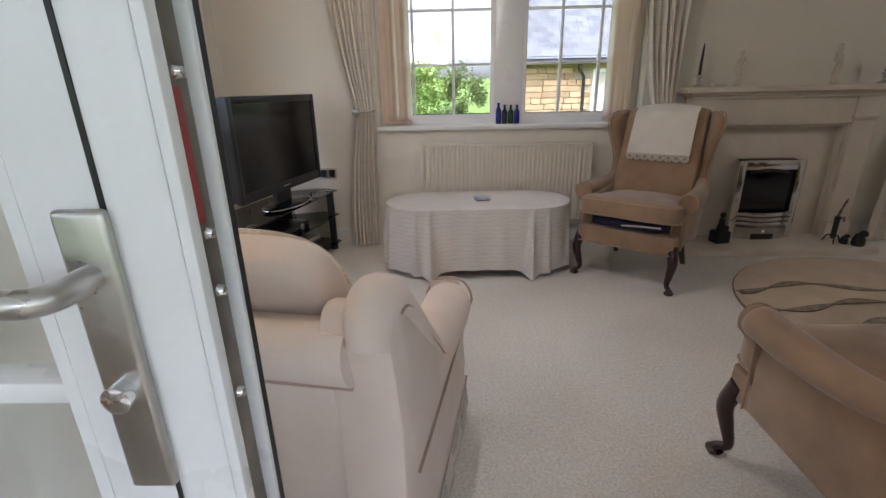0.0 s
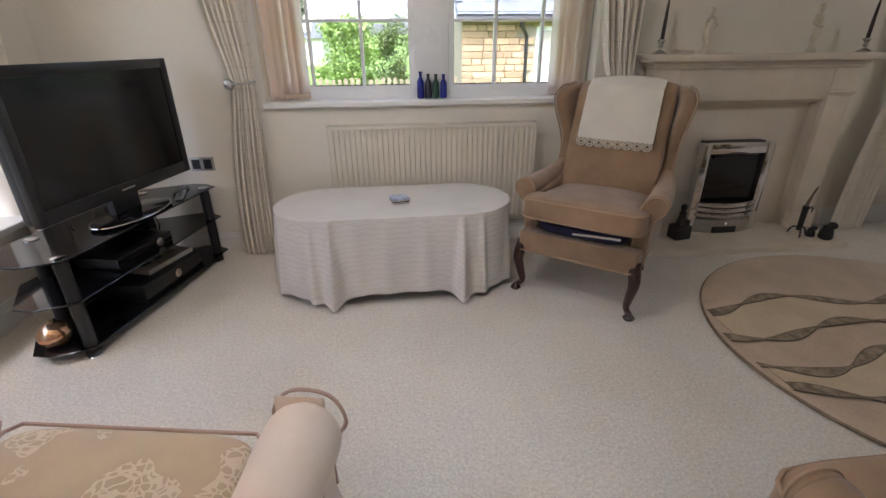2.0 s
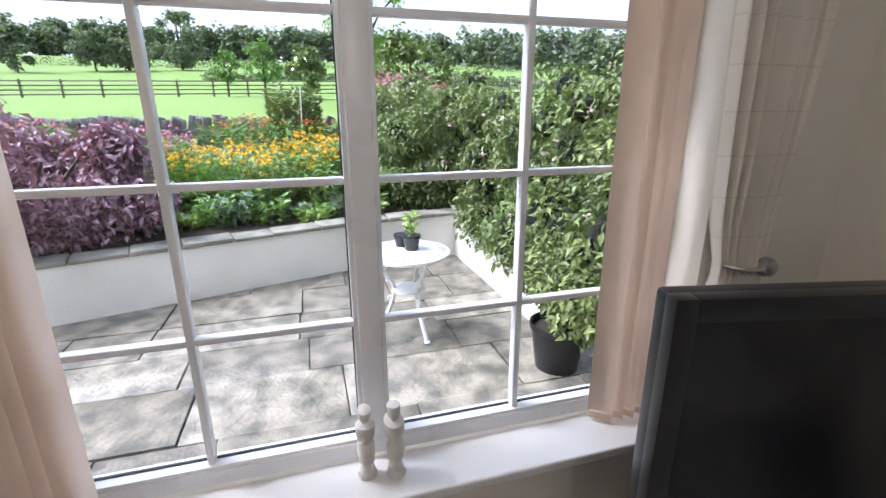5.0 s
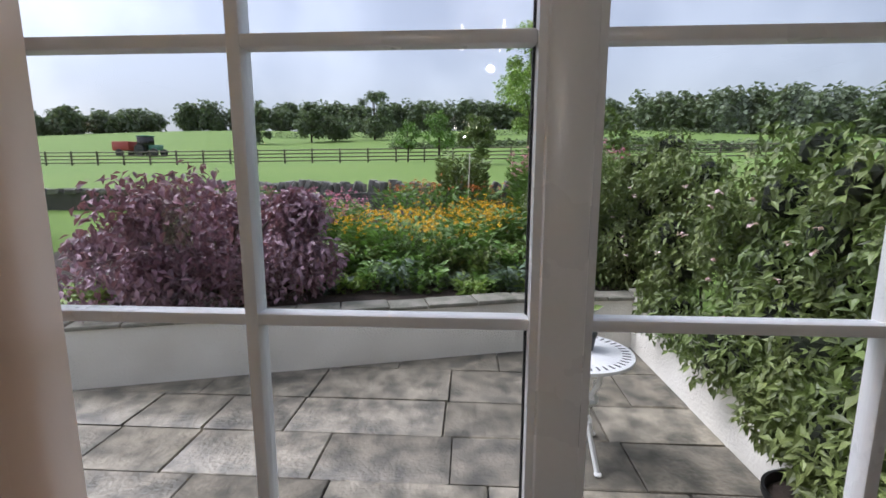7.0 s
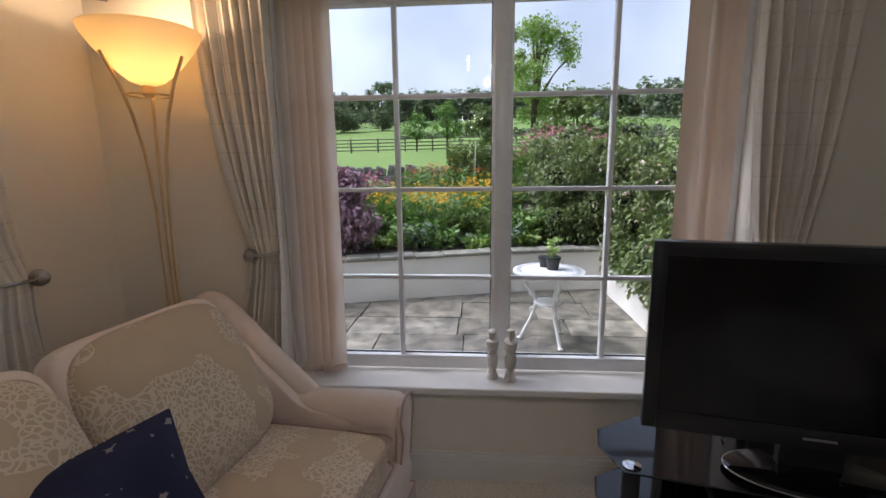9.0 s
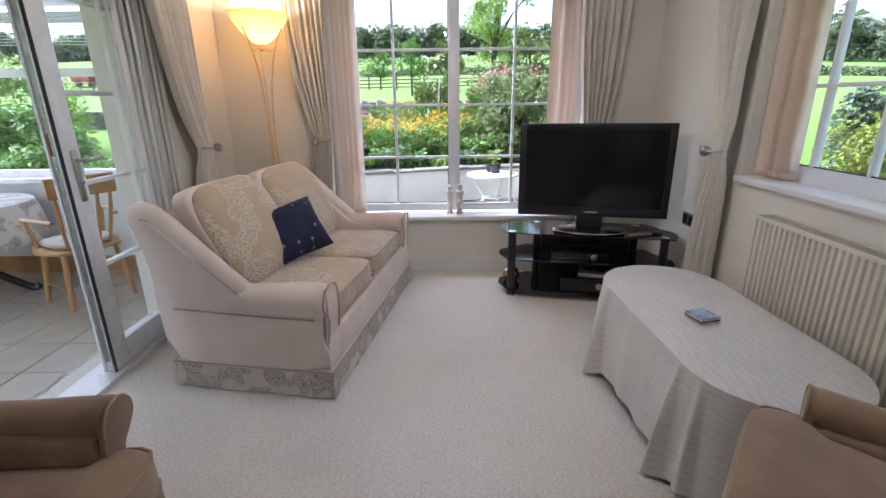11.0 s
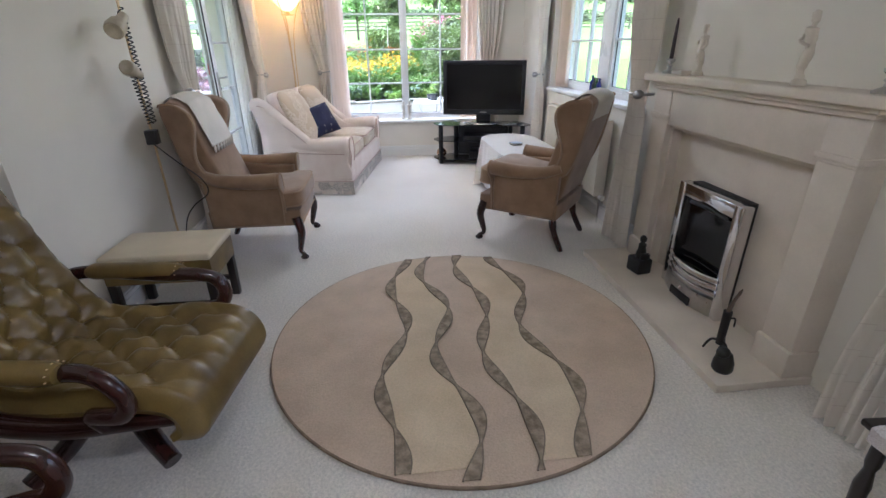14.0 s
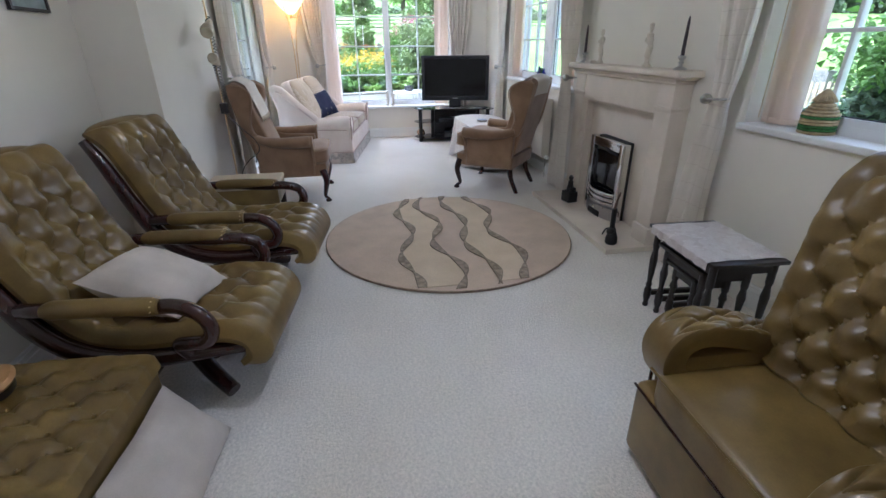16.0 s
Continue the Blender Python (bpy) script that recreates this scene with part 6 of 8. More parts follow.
M_GREENSTRAW = surf("green_straw", (0.06, 0.20, 0.04), 0.8, 0.2, 30, 0.002, 90)
for k in range(11):
    z = 0.009 + 0.0165 * k
    r = 0.095 if k < 7 else 0.095 - 0.012 * (k - 6)
    part("coil", lathe([(r - 0.012, z - 0.009), (r, z - 0.006), (r + 0.003, z), (r, z + 0.006), (r - 0.012, z + 0.0085)], 28), M_GREENSTRAW if k in (1, 2, 5) else M_STRAW, bs)
for k in range(20):
    a = 2 * math.pi * k / 20
    part("rib", tube([(0.06 * math.cos(a), 0.06 * math.sin(a), 0.175), (0.03 * math.cos(a), 0.03 * math.sin(a), 0.215), (0.004 * math.cos(a), 0.004 * math.sin(a), 0.238)], 0.006, 5), M_STRAW, bs)

# ---- nest of tables ----
def turned_leg(h):
    return lathe([(0.014, 0), (0.017, 0.01), (0.012, 0.03), (0.020, 0.06), (0.020, 0.11), (0.013, 0.125), (0.018, 0.14), (0.012, 0.16), (0.016, 0.20), (0.021, h * 0.62), (0.013, h * 0.74), (0.018, h * 0.78), (0.018, h)], 12)


def side_table(m, w, d, h, label):
    ob = thing("nest_table", m, label, "side table", "nest of dark oak tables")
    part("tabletop", box(-w / 2, w / 2, -d / 2, d / 2, h - 0.02, h, 0.005), M_OAKDARK, ob)
    part("apron", boxes((-w / 2 + 0.03, w / 2 - 0.03, -d / 2 + 0.03, -d / 2 + 0.045, h - 0.07, h - 0.02), (-w / 2 + 0.03, w / 2 - 0.03, d / 2 - 0.045, d / 2 - 0.03, h - 0.07, h - 0.02),
                        (-w / 2 + 0.03, -w / 2 + 0.045, -d / 2 + 0.045, d / 2 - 0.045, h - 0.07, h - 0.02), (w / 2 - 0.045, w / 2 - 0.03, -d / 2 + 0.045, d / 2 - 0.045, h - 0.07, h - 0.02)), M_OAKDARK, ob, smooth=False)
    for sx in (-1, 1):
        for sy in (-1, 1):
            part("leg", turned(turned_leg(h - 0.02), Matrix.Translation(((w / 2 - 0.04) * sx, (d / 2 - 0.04) * sy, 0))), M_OAKDARK, ob, "turned dark oak leg")
        part("stretcher", box((w / 2 - 0.04) * sx - 0.012, (w / 2 - 0.04) * sx + 0.012, -d / 2 + 0.055, d / 2 - 0.055, 0.07, 0.10, 0.004), M_OAKDARK, ob)
    return ob


NEST = pose(4.60, 2.37, 0, 0, 0, -4)
side_table(NEST, 0.54, 0.38, 0.50, "largest dark oak nest table with a lace runner")
side_table(NEST @ pose(0.0, -0.012, 0), 0.38, 0.31, 0.42, "middle dark oak nest table under the largest")
side_table(NEST @ pose(-0.0, -0.02, 0), 0.24, 0.25, 0.345, "smallest dark oak nest table in the nest")
rn = thing("lace_runner", NEST @ pose(0, 0, 0.502), "pink-white lace runner lying over the nest table", "runner")
bm = bmesh.new()
cols = []
for i in range(31):
    row = []
    for j in range(25):
        x = -0.235 + 0.47 * i / 30
        s = -0.235 + 0.47 * j / 24
        y, z = s, 0.001
        if abs(s) > 0.190:
            y = math.copysign(0.1925 + 0.003 * math.sin(i * 1.3), s)
            z = -(abs(s) - 0.190) + 0.001
            if s > 0: z = max(z, -0.03)
        row.append(bm.verts.new((x, y, z + (0.0015 * math.sin(i * 0.9 + j * 0.7)))))
    cols.append(row)
for a, b in zip(cols, cols[1:]):
    for j in range(24):
        bm.faces.new((a[j], b[j], b[j + 1], a[j + 1]))
bmesh.ops.recalc_face_normals(bm, faces=bm.faces[:])
bmesh.ops.solidify(bm, geom=bm.faces[:], thickness=-0.002)
part("cloth", bm, embroidered("lace_cloth", (0.60, 0.52, 0.475), (0.70, 0.64, 0.60), 14, 0.45), rn)

# ---- lamps ----
fl = thing("floor_lamp", pose(-1.19, -0.14, 0), "brass uplighter floor lamp with alabaster bowl, lit", "floor lamp")
part("base", lathe([(0.13, 0), (0.135, 0.008), (0.12, 0.02), (0.02, 0.03), (0.01, 0.032)], 28), M_BRASS, fl)
for k in range(3):
    a = radians(90 + 120 * k)
    run = [(0.035, 0.02), (0.030, 0.4), (0.025, 0.8), (0.022, 1.1), (0.026, 1.35), (0.040, 1.55), (0.068, 1.70), (0.105, 1.82), (0.15, 1.915)]
    part("stem", tube([(r * math.cos(a), r * math.sin(a), z) for r, z in run], 0.0065, 8), M_BRASS, fl)
part("collar", lathe([(0.012, 1.765), (0.028, 1.785), (0.02, 1.815), (0.006, 1.82)], 16), M_BRASS, fl)
part("ring", tube([(0.075 * math.cos(a), 0.075 * math.sin(a), 1.775) for a in (2 * math.pi * k / 24 for k in range(25))], 0.004, 6), M_BRASS, fl)
M_BOWL = blind_cloth("alabaster_glass", (0.80, 0.72, 0.58), (0.95, 0.80, 0.52))
bm = lathe([(0.02, 1.81), (0.06, 1.825), (0.12, 1.88), (0.165, 1.94), (0.195, 1.985), (0.205, 2.01), (0.200, 2.012), (0.188, 1.985), (0.158, 1.945), (0.115, 1.888), (0.055, 1.835), (0.015, 1.822)], 36)
bowl = part("bowl", bm, M_BOWL, fl, "alabaster glass bowl")
part("bulb", lathe([(0.012, 1.83), (0.028, 1.86), (0.030, 1.885), (0.015, 1.91), (0.002, 1.915)], 14), glow("warm_bulb", (1.0, 0.72, 0.38), 9), bowl, "lit bulb")
lp = new("floor_lamp_light", bpy.data.lights.new("floor_lamp_light", "POINT"))
lp.data.energy, lp.data.color, lp.data.shadow_soft_size = 3.2, (1.0, 0.70, 0.38), 0.035
lp.location = (-1.19, -0.14, 1.95)
sp = thing("wall_speaker", pose(-1.30, -0.42, 2.19, 0, 0, 45), "small dark wood speaker fixed in the corner", "speaker")
part("box", box(-0.09, 0.09, -0.08, 0.07, 0, 0.19, 0.006), M_MAHOG, sp)
part("bracket", box(-0.02, 0.02, 0.06, 0.14, 0.06, 0.12), M_IRON, sp)

# the swing-arm reading lamp with coiled leads
rl = thing("reading_lamp", pose(2.10, -0.44, 0), "cream and brass reading lamp with black coiled leads", "floor lamp")
M_CREAMMETAL = surf("cream_enamel", (0.58, 0.50, 0.36), 0.4, 0.08, 8)
part("base", lathe([(0.11, 0), (0.115, 0.01), (0.10, 0.02), (0.01, 0.026)], 24, Matrix.Translation((-0.02, 0.0, 0))), M_CREAMMETAL, rl)
part("pole", tube([(-0.02, 0, 0.02), (0.0, 0, 1.0), (0.004, 0, 1.95)], 0.007, 10), M_BRASS, rl)
for z, dx, s in ((1.58, 0.05, 1.0), (1.27, -0.03, 0.85)):
    hd = part("head", lathe([(0.012, 0.0), (0.026, 0.01), (0.030, 0.07), (0.045, 0.10), (0.052, 0.15), (0.046, 0.175), (0.040, 0.176), (0.001, 0.15)], 18, Matrix.Translation((dx * 0.2, 0.02, z)) @ Matrix.Rotation(radians(118 if s == 1 else 70), 4, "Y") @ Matrix.Rotation(radians(0), 4, "X") @ Matrix.Diagonal((s, s, s, 1))), M_CREAMMETAL, rl, "cream lamp head")
    part("clamp", lathe([(0.014, -0.02), (0.017, 0), (0.014, 0.02)], 12, Matrix.Translation((0.002, 0, z))), M_IRON, hd)


def coil(a, b, turns, r, wire):
    a, b = Vector(a), Vector(b)
    d = (b - a).normalized()
    s = d.orthogonal().normalized()
    u = d.cross(s)
    n = turns * 8
    return tube([a.lerp(b, k / n) + (s * math.cos(2 * math.pi * k / 8) + u * math.sin(2 * math.pi * k / 8)) * r for k in range(n + 1)], wire, 5)


part("lead", coil((0.03, 0.02, 1.62), (0.0, 0.03, 1.0), 26, 0.013, 0.0036), M_BLACKPLASTIC, rl, "black coiled lead")
part("lead", coil((0.05, 0.0, 1.28), (0.03, 0.02, 1.0), 14, 0.013, 0.0036), M_BLACKPLASTIC, rl, "black coiled lead")
part("transformer", box(-0.01, 0.055, -0.02, 0.04, 0.88, 0.965, 0.006), M_BLACKPLASTIC, rl, "black plug box")
part("cable", tube(curve_points([(0.03, 0.01, 0.88), (-0.03, 0.10, 0.75), (-0.10, 0.19, 0.62), (-0.12, 0.20, 0.52), (-0.10, 0.10, 0.44), (-0.12, 0.02, 0.32), (-0.14, -0.05, 0.05), (-0.14, -0.08, 0.01)], 6), 0.004, 6), M_BLACKPLASTIC, rl)

pf = thing("picture_frame", pose(3.50, YR + 0.002, 1.57), "small picture in a thin dark frame on the wall", "picture")
part("frame", boxes((-0.16, -0.145, 0, 0.018, 0, 0.44), (0.145, 0.16, 0, 0.018, 0, 0.44), (-0.145, 0.145, 0, 0.018, 0, 0.015), (-0.145, 0.145, 0, 0.018, 0.425, 0.44)), M_OAKDARK, pf, smooth=False)
part("mount", box(-0.145, 0.145, 0.002, 0.008, 0.015, 0.425), surf("blue_grey_print", (0.35, 0.42, 0.45), 0.4, 0.2, 8), pf)

# ---- ceiling lights: five-armed; only the west one shows, in the window's reflection ----
M_BULB = glow("ceiling_bulb", (1.0, 0.86, 0.66), 8)


def ceiling_light(x, y, watts):
    ob = thing("ceiling_light", pose(x, y, 0), "brass five-arm ceiling light with lit candle bulbs, east one added as fill", "ceiling light", "ceiling lights")
    part("rose", lathe([(0.06, HC - 0.03), (0.07, HC - 0.01), (0.07, HC - 0.001)], 20), M_BRASS, ob)
    part("rod", tube([(0, 0, HC - 0.02), (0, 0, HC - 0.14)], 0.008, 8), M_BRASS, ob)
    for k in range(5):
        a = 2 * math.pi * k / 5 + 0.3
        c, s = math.cos(a), math.sin(a)
        arm = part("arm", tube(curve_points([(0, 0, HC - 0.13), (0.08 * c, 0.08 * s, HC - 0.17), (0.16 * c, 0.16 * s, HC - 0.15), (0.19 * c, 0.19 * s, HC - 0.12)], 5), 0.006, 8), M_BRASS, ob)
        part("bulb", lathe([(0.010, HC - 0.12), (0.017, HC - 0.095), (0.012, HC - 0.06), (0.002, HC - 0.04)], 12, Matrix.Translation((0.19 * c, 0.19 * s, 0))), M_BULB, arm, "lit candle bulb")
    lt = new("ceiling_light_glow", bpy.data.lights.new("ceiling_light_glow", "POINT"))
    lt.data.energy, lt.data.color, lt.data.shadow_soft_size = watts, (1.0, 0.93, 0.85), 0.018
    lt.location = (x, y, HC - 0.24)


ceiling_light(0.35, 1.20, CEILING_WATTS)
# unseen copy, added as fill light for the dark east half
ceiling_light(5.20, 1.00, CEILING_WATTS * 0.8)

# ---- planting tools ----
def leafy(name, points, size, material, parent=None, label="", seed=1, droop=0.3, long=1.6, kind=""):
    """Many small folded leaves, one at each point: four corners and a bent midrib."""
    rs = np.random.RandomState(seed)
    P = np.asarray(points, dtype=float)
    n = len(P)
    a = rs.uniform(0, 2 * np.pi, n)
    tilt = rs.uniform(-0.9, 0.5, n) - droop
    d = np.stack([np.cos(a) * np.cos(tilt), np.sin(a) * np.cos(tilt), np.sin(tilt)], 1)
    s = np.cross(d, np.tile([0, 0, 1.0], (n, 1)))
    s /= np.linalg.norm(s, axis=1)[:, None] + 1e-9
    roll = rs.uniform(-0.8, 0.8, n)[:, None]
    u = np.cross(s, d)
    s = s * np.cos(roll) + u * np.sin(roll)
    u = np.cross(s, d)
    k = (size * rs.uniform(0.6, 1.3, n))[:, None]
    tip, base = P + d * k * long, P
    mid = P + d * k * long * 0.45 + u * k * 0.12
    l, r = mid + s * k * 0.42 + u * k * 0.16, mid - s * k * 0.42 + u * k * 0.16
    verts = np.stack([base, l, tip, r, mid], 1).reshape(-1, 3)
    i = np.arange(n)[:, None] * 5
    faces = np.concatenate([i + np.array([0, 1, 4]), i + np.array([1, 2, 4]), i + np.array([2, 3, 4]), i + np.array([3, 0, 4])], 0)
    mesh = bpy.data.meshes.new(name)
    mesh.from_pydata(verts.tolist(), [], faces.tolist())
    mesh.materials.append(material)
    ob = new(name, mesh)
    if parent:
        ob.parent = parent
    return tagged(ob, label, kind=kind)


def blob_points(rs, centres, radii, n, shell=0.55):
    """Points near the skins of many overlapping clumps: an uneven crown with gaps."""
    C, R = np.asarray(centres, float), np.asarray(radii, float)
    pick = rs.randint(0, len(C), n)
    v = rs.normal(size=(n, 3))
    v /= np.linalg.norm(v, axis=1)[:, None]
    f = 1 - shell * rs.uniform(0, 1, n) ** 1.7
    return C[pick] + v * R[pick][:, None] * f[:, None] * np.array([1, 1, 0.9])


def leaf_mat(name, base, second, rough=0.5, spread=0.45):
    mt = surf(name, base, rough, 0.1, 1.3, 0.0, 40, second=second, spread=spread)
    nt = mt.node_tree
    b = nt.nodes["Principled BSDF"]
    tl, ms = nt.nodes.new("ShaderNodeBsdfTranslucent"), nt.nodes.new("ShaderNodeMixShader")
    tl.inputs[0].default_value = (base[0] * 1.2, base[1] * 1.3, base[2] * 0.8, 1)
    ms.inputs[0].default_value = 0.25
    nt.links.new(b.outputs[0], ms.inputs[1])
    nt.links.new(tl.outputs[0], ms.inputs[2])
    nt.links.new(ms.outputs[0], nt.nodes["Material Output"].inputs[0])
    return mt


M_LEAF = leaf_mat("dark_leaf", (0.12, 0.17, 0.050), (0.20, 0.235, 0.080), 0.45, 0.55)
M_LEAFMID = leaf_mat("mid_leaf", (0.14, 0.25, 0.06), (0.19, 0.29, 0.08))
M_LEAFPALE = leaf_mat("pale_leaf", (0.25, 0.36, 0.09), (0.32, 0.41, 0.12))
M_LEAFGOLD = leaf_mat("gold_leaf", (0.28, 0.30, 0.06), (0.20, 0.26, 0.05))
M_LEAFGREY = leaf_mat("grey_leaf", (0.17, 0.22, 0.17), (0.12, 0.18, 0.11))
M_PURPLE = leaf_mat("maple_leaf", (0.20, 0.085, 0.12), (0.36, 0.24, 0.29), 0.45)
# far leaves: the haze of distance is mixed into the colour
M_HAZETREE = leaf_mat("hazed_leaf", (0.15, 0.19, 0.115), (0.20, 0.23, 0.15), 0.9, 0.25)
M_BARK = surf("bark", (0.10, 0.075, 0.055), 0.9, 0.2, 8, 0.006, 40)
M_SOIL = surf("soil", (0.05, 0.035, 0.025), 0.95, 0.2, 6, 0.01, 30)
M_YELLOW = leaf_mat("yellow_petal", (0.75, 0.42, 0.01), (0.80, 0.52, 0.02), 0.6, 0.15)
M_PINK = leaf_mat("pink_petal", (0.62, 0.20, 0.34), (0.66, 0.34, 0.44), 0.6, 0.2)
M_ORANGE = leaf_mat("orange_petal", (0.55, 0.16, 0.05), (0.60, 0.26, 0.08), 0.6, 0.2)
M_RENDER = surf("rough_cast", (0.82, 0.79, 0.72), 0.9, 0.08, 2.2, 0.012, 45, second=(0.70, 0.67, 0.60))
M_FLAG = surf("riven_flag", (0.30, 0.265, 0.205), 0.45, 0.45, 5.5, 0.016, 34, second=(0.095, 0.088, 0.07), spread=0.30)
M_JOINT = surf("dark_joint", (0.10, 0.092, 0.08), 0.8, 0.15, 8, 0.004, 60)
M_COPE = surf("worn_coping", (0.27, 0.25, 0.21), 0.85, 0.2, 6, 0.008, 25, second=(0.16, 0.16, 0.12))
M_DRYSTONE = surf("dry_stone", (0.25, 0.235, 0.21), 0.9, 0.2, 8, 0.01, 20, second=(0.14, 0.135, 0.115), spread=0.35)
M_WHITEMETAL = surf("white_cast_metal", (0.78, 0.78, 0.77), 0.4, 0.05, 10, 0.001, 50)
M_TIMBER = surf("weathered_timber", (0.16, 0.135, 0.105), 0.85, 0.2, 6, 0.003, 30)
PZ = -0.20

# ---- patio side ----
bed_bm = slab([(-5.0, -4.2), (-4.72, -2.3), (-5.62, 1.5), (-5.75, 2.9), (-10.4, 4.5), (-10.4, -5.5)], -0.4, 0.30)
for v in bed_bm.verts:
    if v.co.x < -9 and v.co.z > 0:
        v.co.z = 0.98
structure("flower_bed", bed_bm, M_SOIL, "dark soil of the raised flower bed", "soil")


def garden_wall(name, p, q, top, thick, label):
    """A rough-cast low wall with uneven stone coping."""
    p, q = Vector(p), Vector(q)
    d = q - p
    L = d.length
    ob = thing(name, Matrix.Translation((p.x, p.y, 0)) @ Matrix.Rotation(math.atan2(d.y, d.x), 4, "Z"), label, "wall", "", "structure")
    bm = box(0, L, -thick / 2, thick / 2, -0.42, top - 0.04)
    part("wall", bm, M_RENDER, ob, smooth=False)
    x, rr = 0.0, random.Random(int(L * 10))
    while x < L:
        w = min(rr.uniform(0.35, 0.7), L - x)
        part("coping_stone", box(x + 0.004, x + w - 0.004, -thick / 2 - 0.03, thick / 2 + 0.03, top - 0.04 + 0.001, top + rr.uniform(-0.004, 0.012), 0.012), M_COPE, ob)
        x += w
    return ob


garden_wall("garden_wall", (-4.45, -2.28), (-5.55, 1.55), 0.36, 0.22, "white rough-cast low wall with stone coping")
garden_wall("garden_wall", (-5.55, 1.55), (-5.75, 2.95), 0.36, 0.22, "white rough-cast low wall with stone coping")
garden_wall("garden_wall", (-5.70, 2.92), (-3.20, 2.98), 0.42, 0.24, "white rough-cast wall under a climbing hedge")
garden_wall("garden_wall", (-4.45, -2.28), (-4.65, -4.6), 0.36, 0.22, "white rough-cast low wall with stone coping")

rs = np.random.RandomState(5)
mp = thing("maple", pose(-5.45, -1.55, 0.28), "purple-leaved Japanese maple shrub in the raised bed", "shrub")
cen, rad = [], []
rr = random.Random(8)
for k in range(34):
    a, e = rr.uniform(0, 6.28), rr.uniform(0, 1)
    cen.append((1.0 * math.cos(a) * math.sqrt(rr.random()), 1.15 * math.sin(a) * math.sqrt(rr.random()), 0.25 + 1.0 * e * (1 - 0.3 * abs(math.sin(a)))))
    rad.append(rr.uniform(0.22, 0.42))
leafy("crown", blob_points(rs, cen, rad, 15000, 0.6), 0.055, M_PURPLE, mp, "deep purple palmate foliage", 11, 0.5, 1.7)
for k in range(7):
    a = 0.9 * k
    part("limb", tube(curve_points([(0, 0, 0), (0.18 * math.cos(a), 0.18 * math.sin(a), 0.35), (0.55 * math.cos(a), 0.6 * math.sin(a), 0.9)], 4), [0.03] * 4 + [0.018] * 4 + [0.006], 6), M_BARK, mp)

# climbing hedge on the right of the patio
hg = thing("climbing_hedge", pose(-3.9, 3.02, 0), "dense dark climber spilling over the white wall", "hedge")
cen, rad = [], []
for k in range(150):
    x = rr.uniform(-2.6, 2.0)
    z = rr.uniform(0.28, 1.0) * (1.92 + 0.10 * math.sin(x * 2.3)) - 0.10
    y = -0.02 - 0.20 * math.sin(max(0, z) * 1.5) + rr.uniform(0, 0.55)
    if k % 5 == 0:
        y, z = rr.uniform(-0.26, -0.10), rr.uniform(0.28, 0.62)
    if x > 0.3 and k % 4 == 1:
        y, z = rr.uniform(-0.26, -0.10), rr.uniform(0.2, 0.55)
    cen.append((x, y, z))
    rad.append(rr.uniform(0.16, 0.30))
# beyond the patio corner it spreads over the bed
for k in range(64):
    x = rr.uniform(-4.6, -2.0)
    cen.append((x, rr.uniform(-0.95, 0.35), rr.uniform(0.45, 1.85 + 0.12 * math.sin(x * 3))))
    rad.append(rr.uniform(0.18, 0.32))
pts = blob_points(rs, cen, rad, 74000, 0.5)
pts = pts[pts[:, 2] > -0.1]
leafy("foliage", pts, 0.038, M_LEAF, hg, "glossy pointed leaves", 12, 0.45, 2.0)
# near-black balls among the leaves stand in for the hedge's inner shade
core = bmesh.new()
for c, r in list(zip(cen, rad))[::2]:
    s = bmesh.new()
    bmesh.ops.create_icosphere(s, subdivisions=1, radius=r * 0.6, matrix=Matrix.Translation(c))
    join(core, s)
part("twigs", core, surf("hedge_shade", (0.018, 0.024, 0.010), 1.0, 0.3, 12), hg, "dark balls for the shade inside the hedge")
for k in range(9):
    x = -2.4 + 0.55 * k
    part("stem", tube(curve_points([(x, 0.25, -0.3), (x + 0.1, 0.2, 0.4), (x - 0.05, 0.22, 1.1)], 4), 0.015, 6), M_BARK, hg)
fl_pts = [(rr.uniform(-2.4, 2.0), -0.30 + rr.uniform(-0.1, 0.05), rr.uniform(0.7, 1.6)) for _ in range(26)]
leafy("blossom", np.repeat(np.array(fl_pts), 5, axis=0), 0.03, leaf_mat("pale_pink_petal", (0.70, 0.48, 0.52), (0.75, 0.6, 0.62), 0.6, 0.1), hg, "pale pink blossom", 3, 0.0, 1.0)

pt = thing("planter", pose(-2.90, 2.70, PZ), "large black plastic planter at the hedge foot", "planter")
part("tub", lathe([(0.15, 0.0), (0.19, 0.30), (0.205, 0.31), (0.205, 0.34), (0.19, 0.34), (0.185, 0.29), (0.01, 0.28)], 28), M_BLACKPLASTIC, pt)
part("soil", lathe([(0.01, 0.285), (0.183, 0.29), (0.01, 0.295)], 20), M_SOIL, pt)

# round cast table with potted plants
gt = thing("garden_table", pose(-3.72, 1.80, PZ), "round white cast-metal garden table with scrolled legs", "table")
part("tabletop", lathe([(0.01, 0.685), (0.30, 0.683), (0.325, 0.675), (0.335, 0.68), (0.335, 0.700), (0.325, 0.705), (0.01, 0.705)], 48), M_WHITEMETAL, gt)
for k in range(40):
    a = 2 * math.pi * k / 40
    if k == 0:
        sl = part("rim_slot", box(0.26, 0.31, -0.006, 0.006, 0.7045, 0.7065), M_GREYPLASTIC, gt)
        mesh_slot = sl.data
    else:
        sl = new("rim_slot", mesh_slot)
        sl.parent = gt
    sl.matrix_basis = Matrix.Rotation(a, 4, "Z")
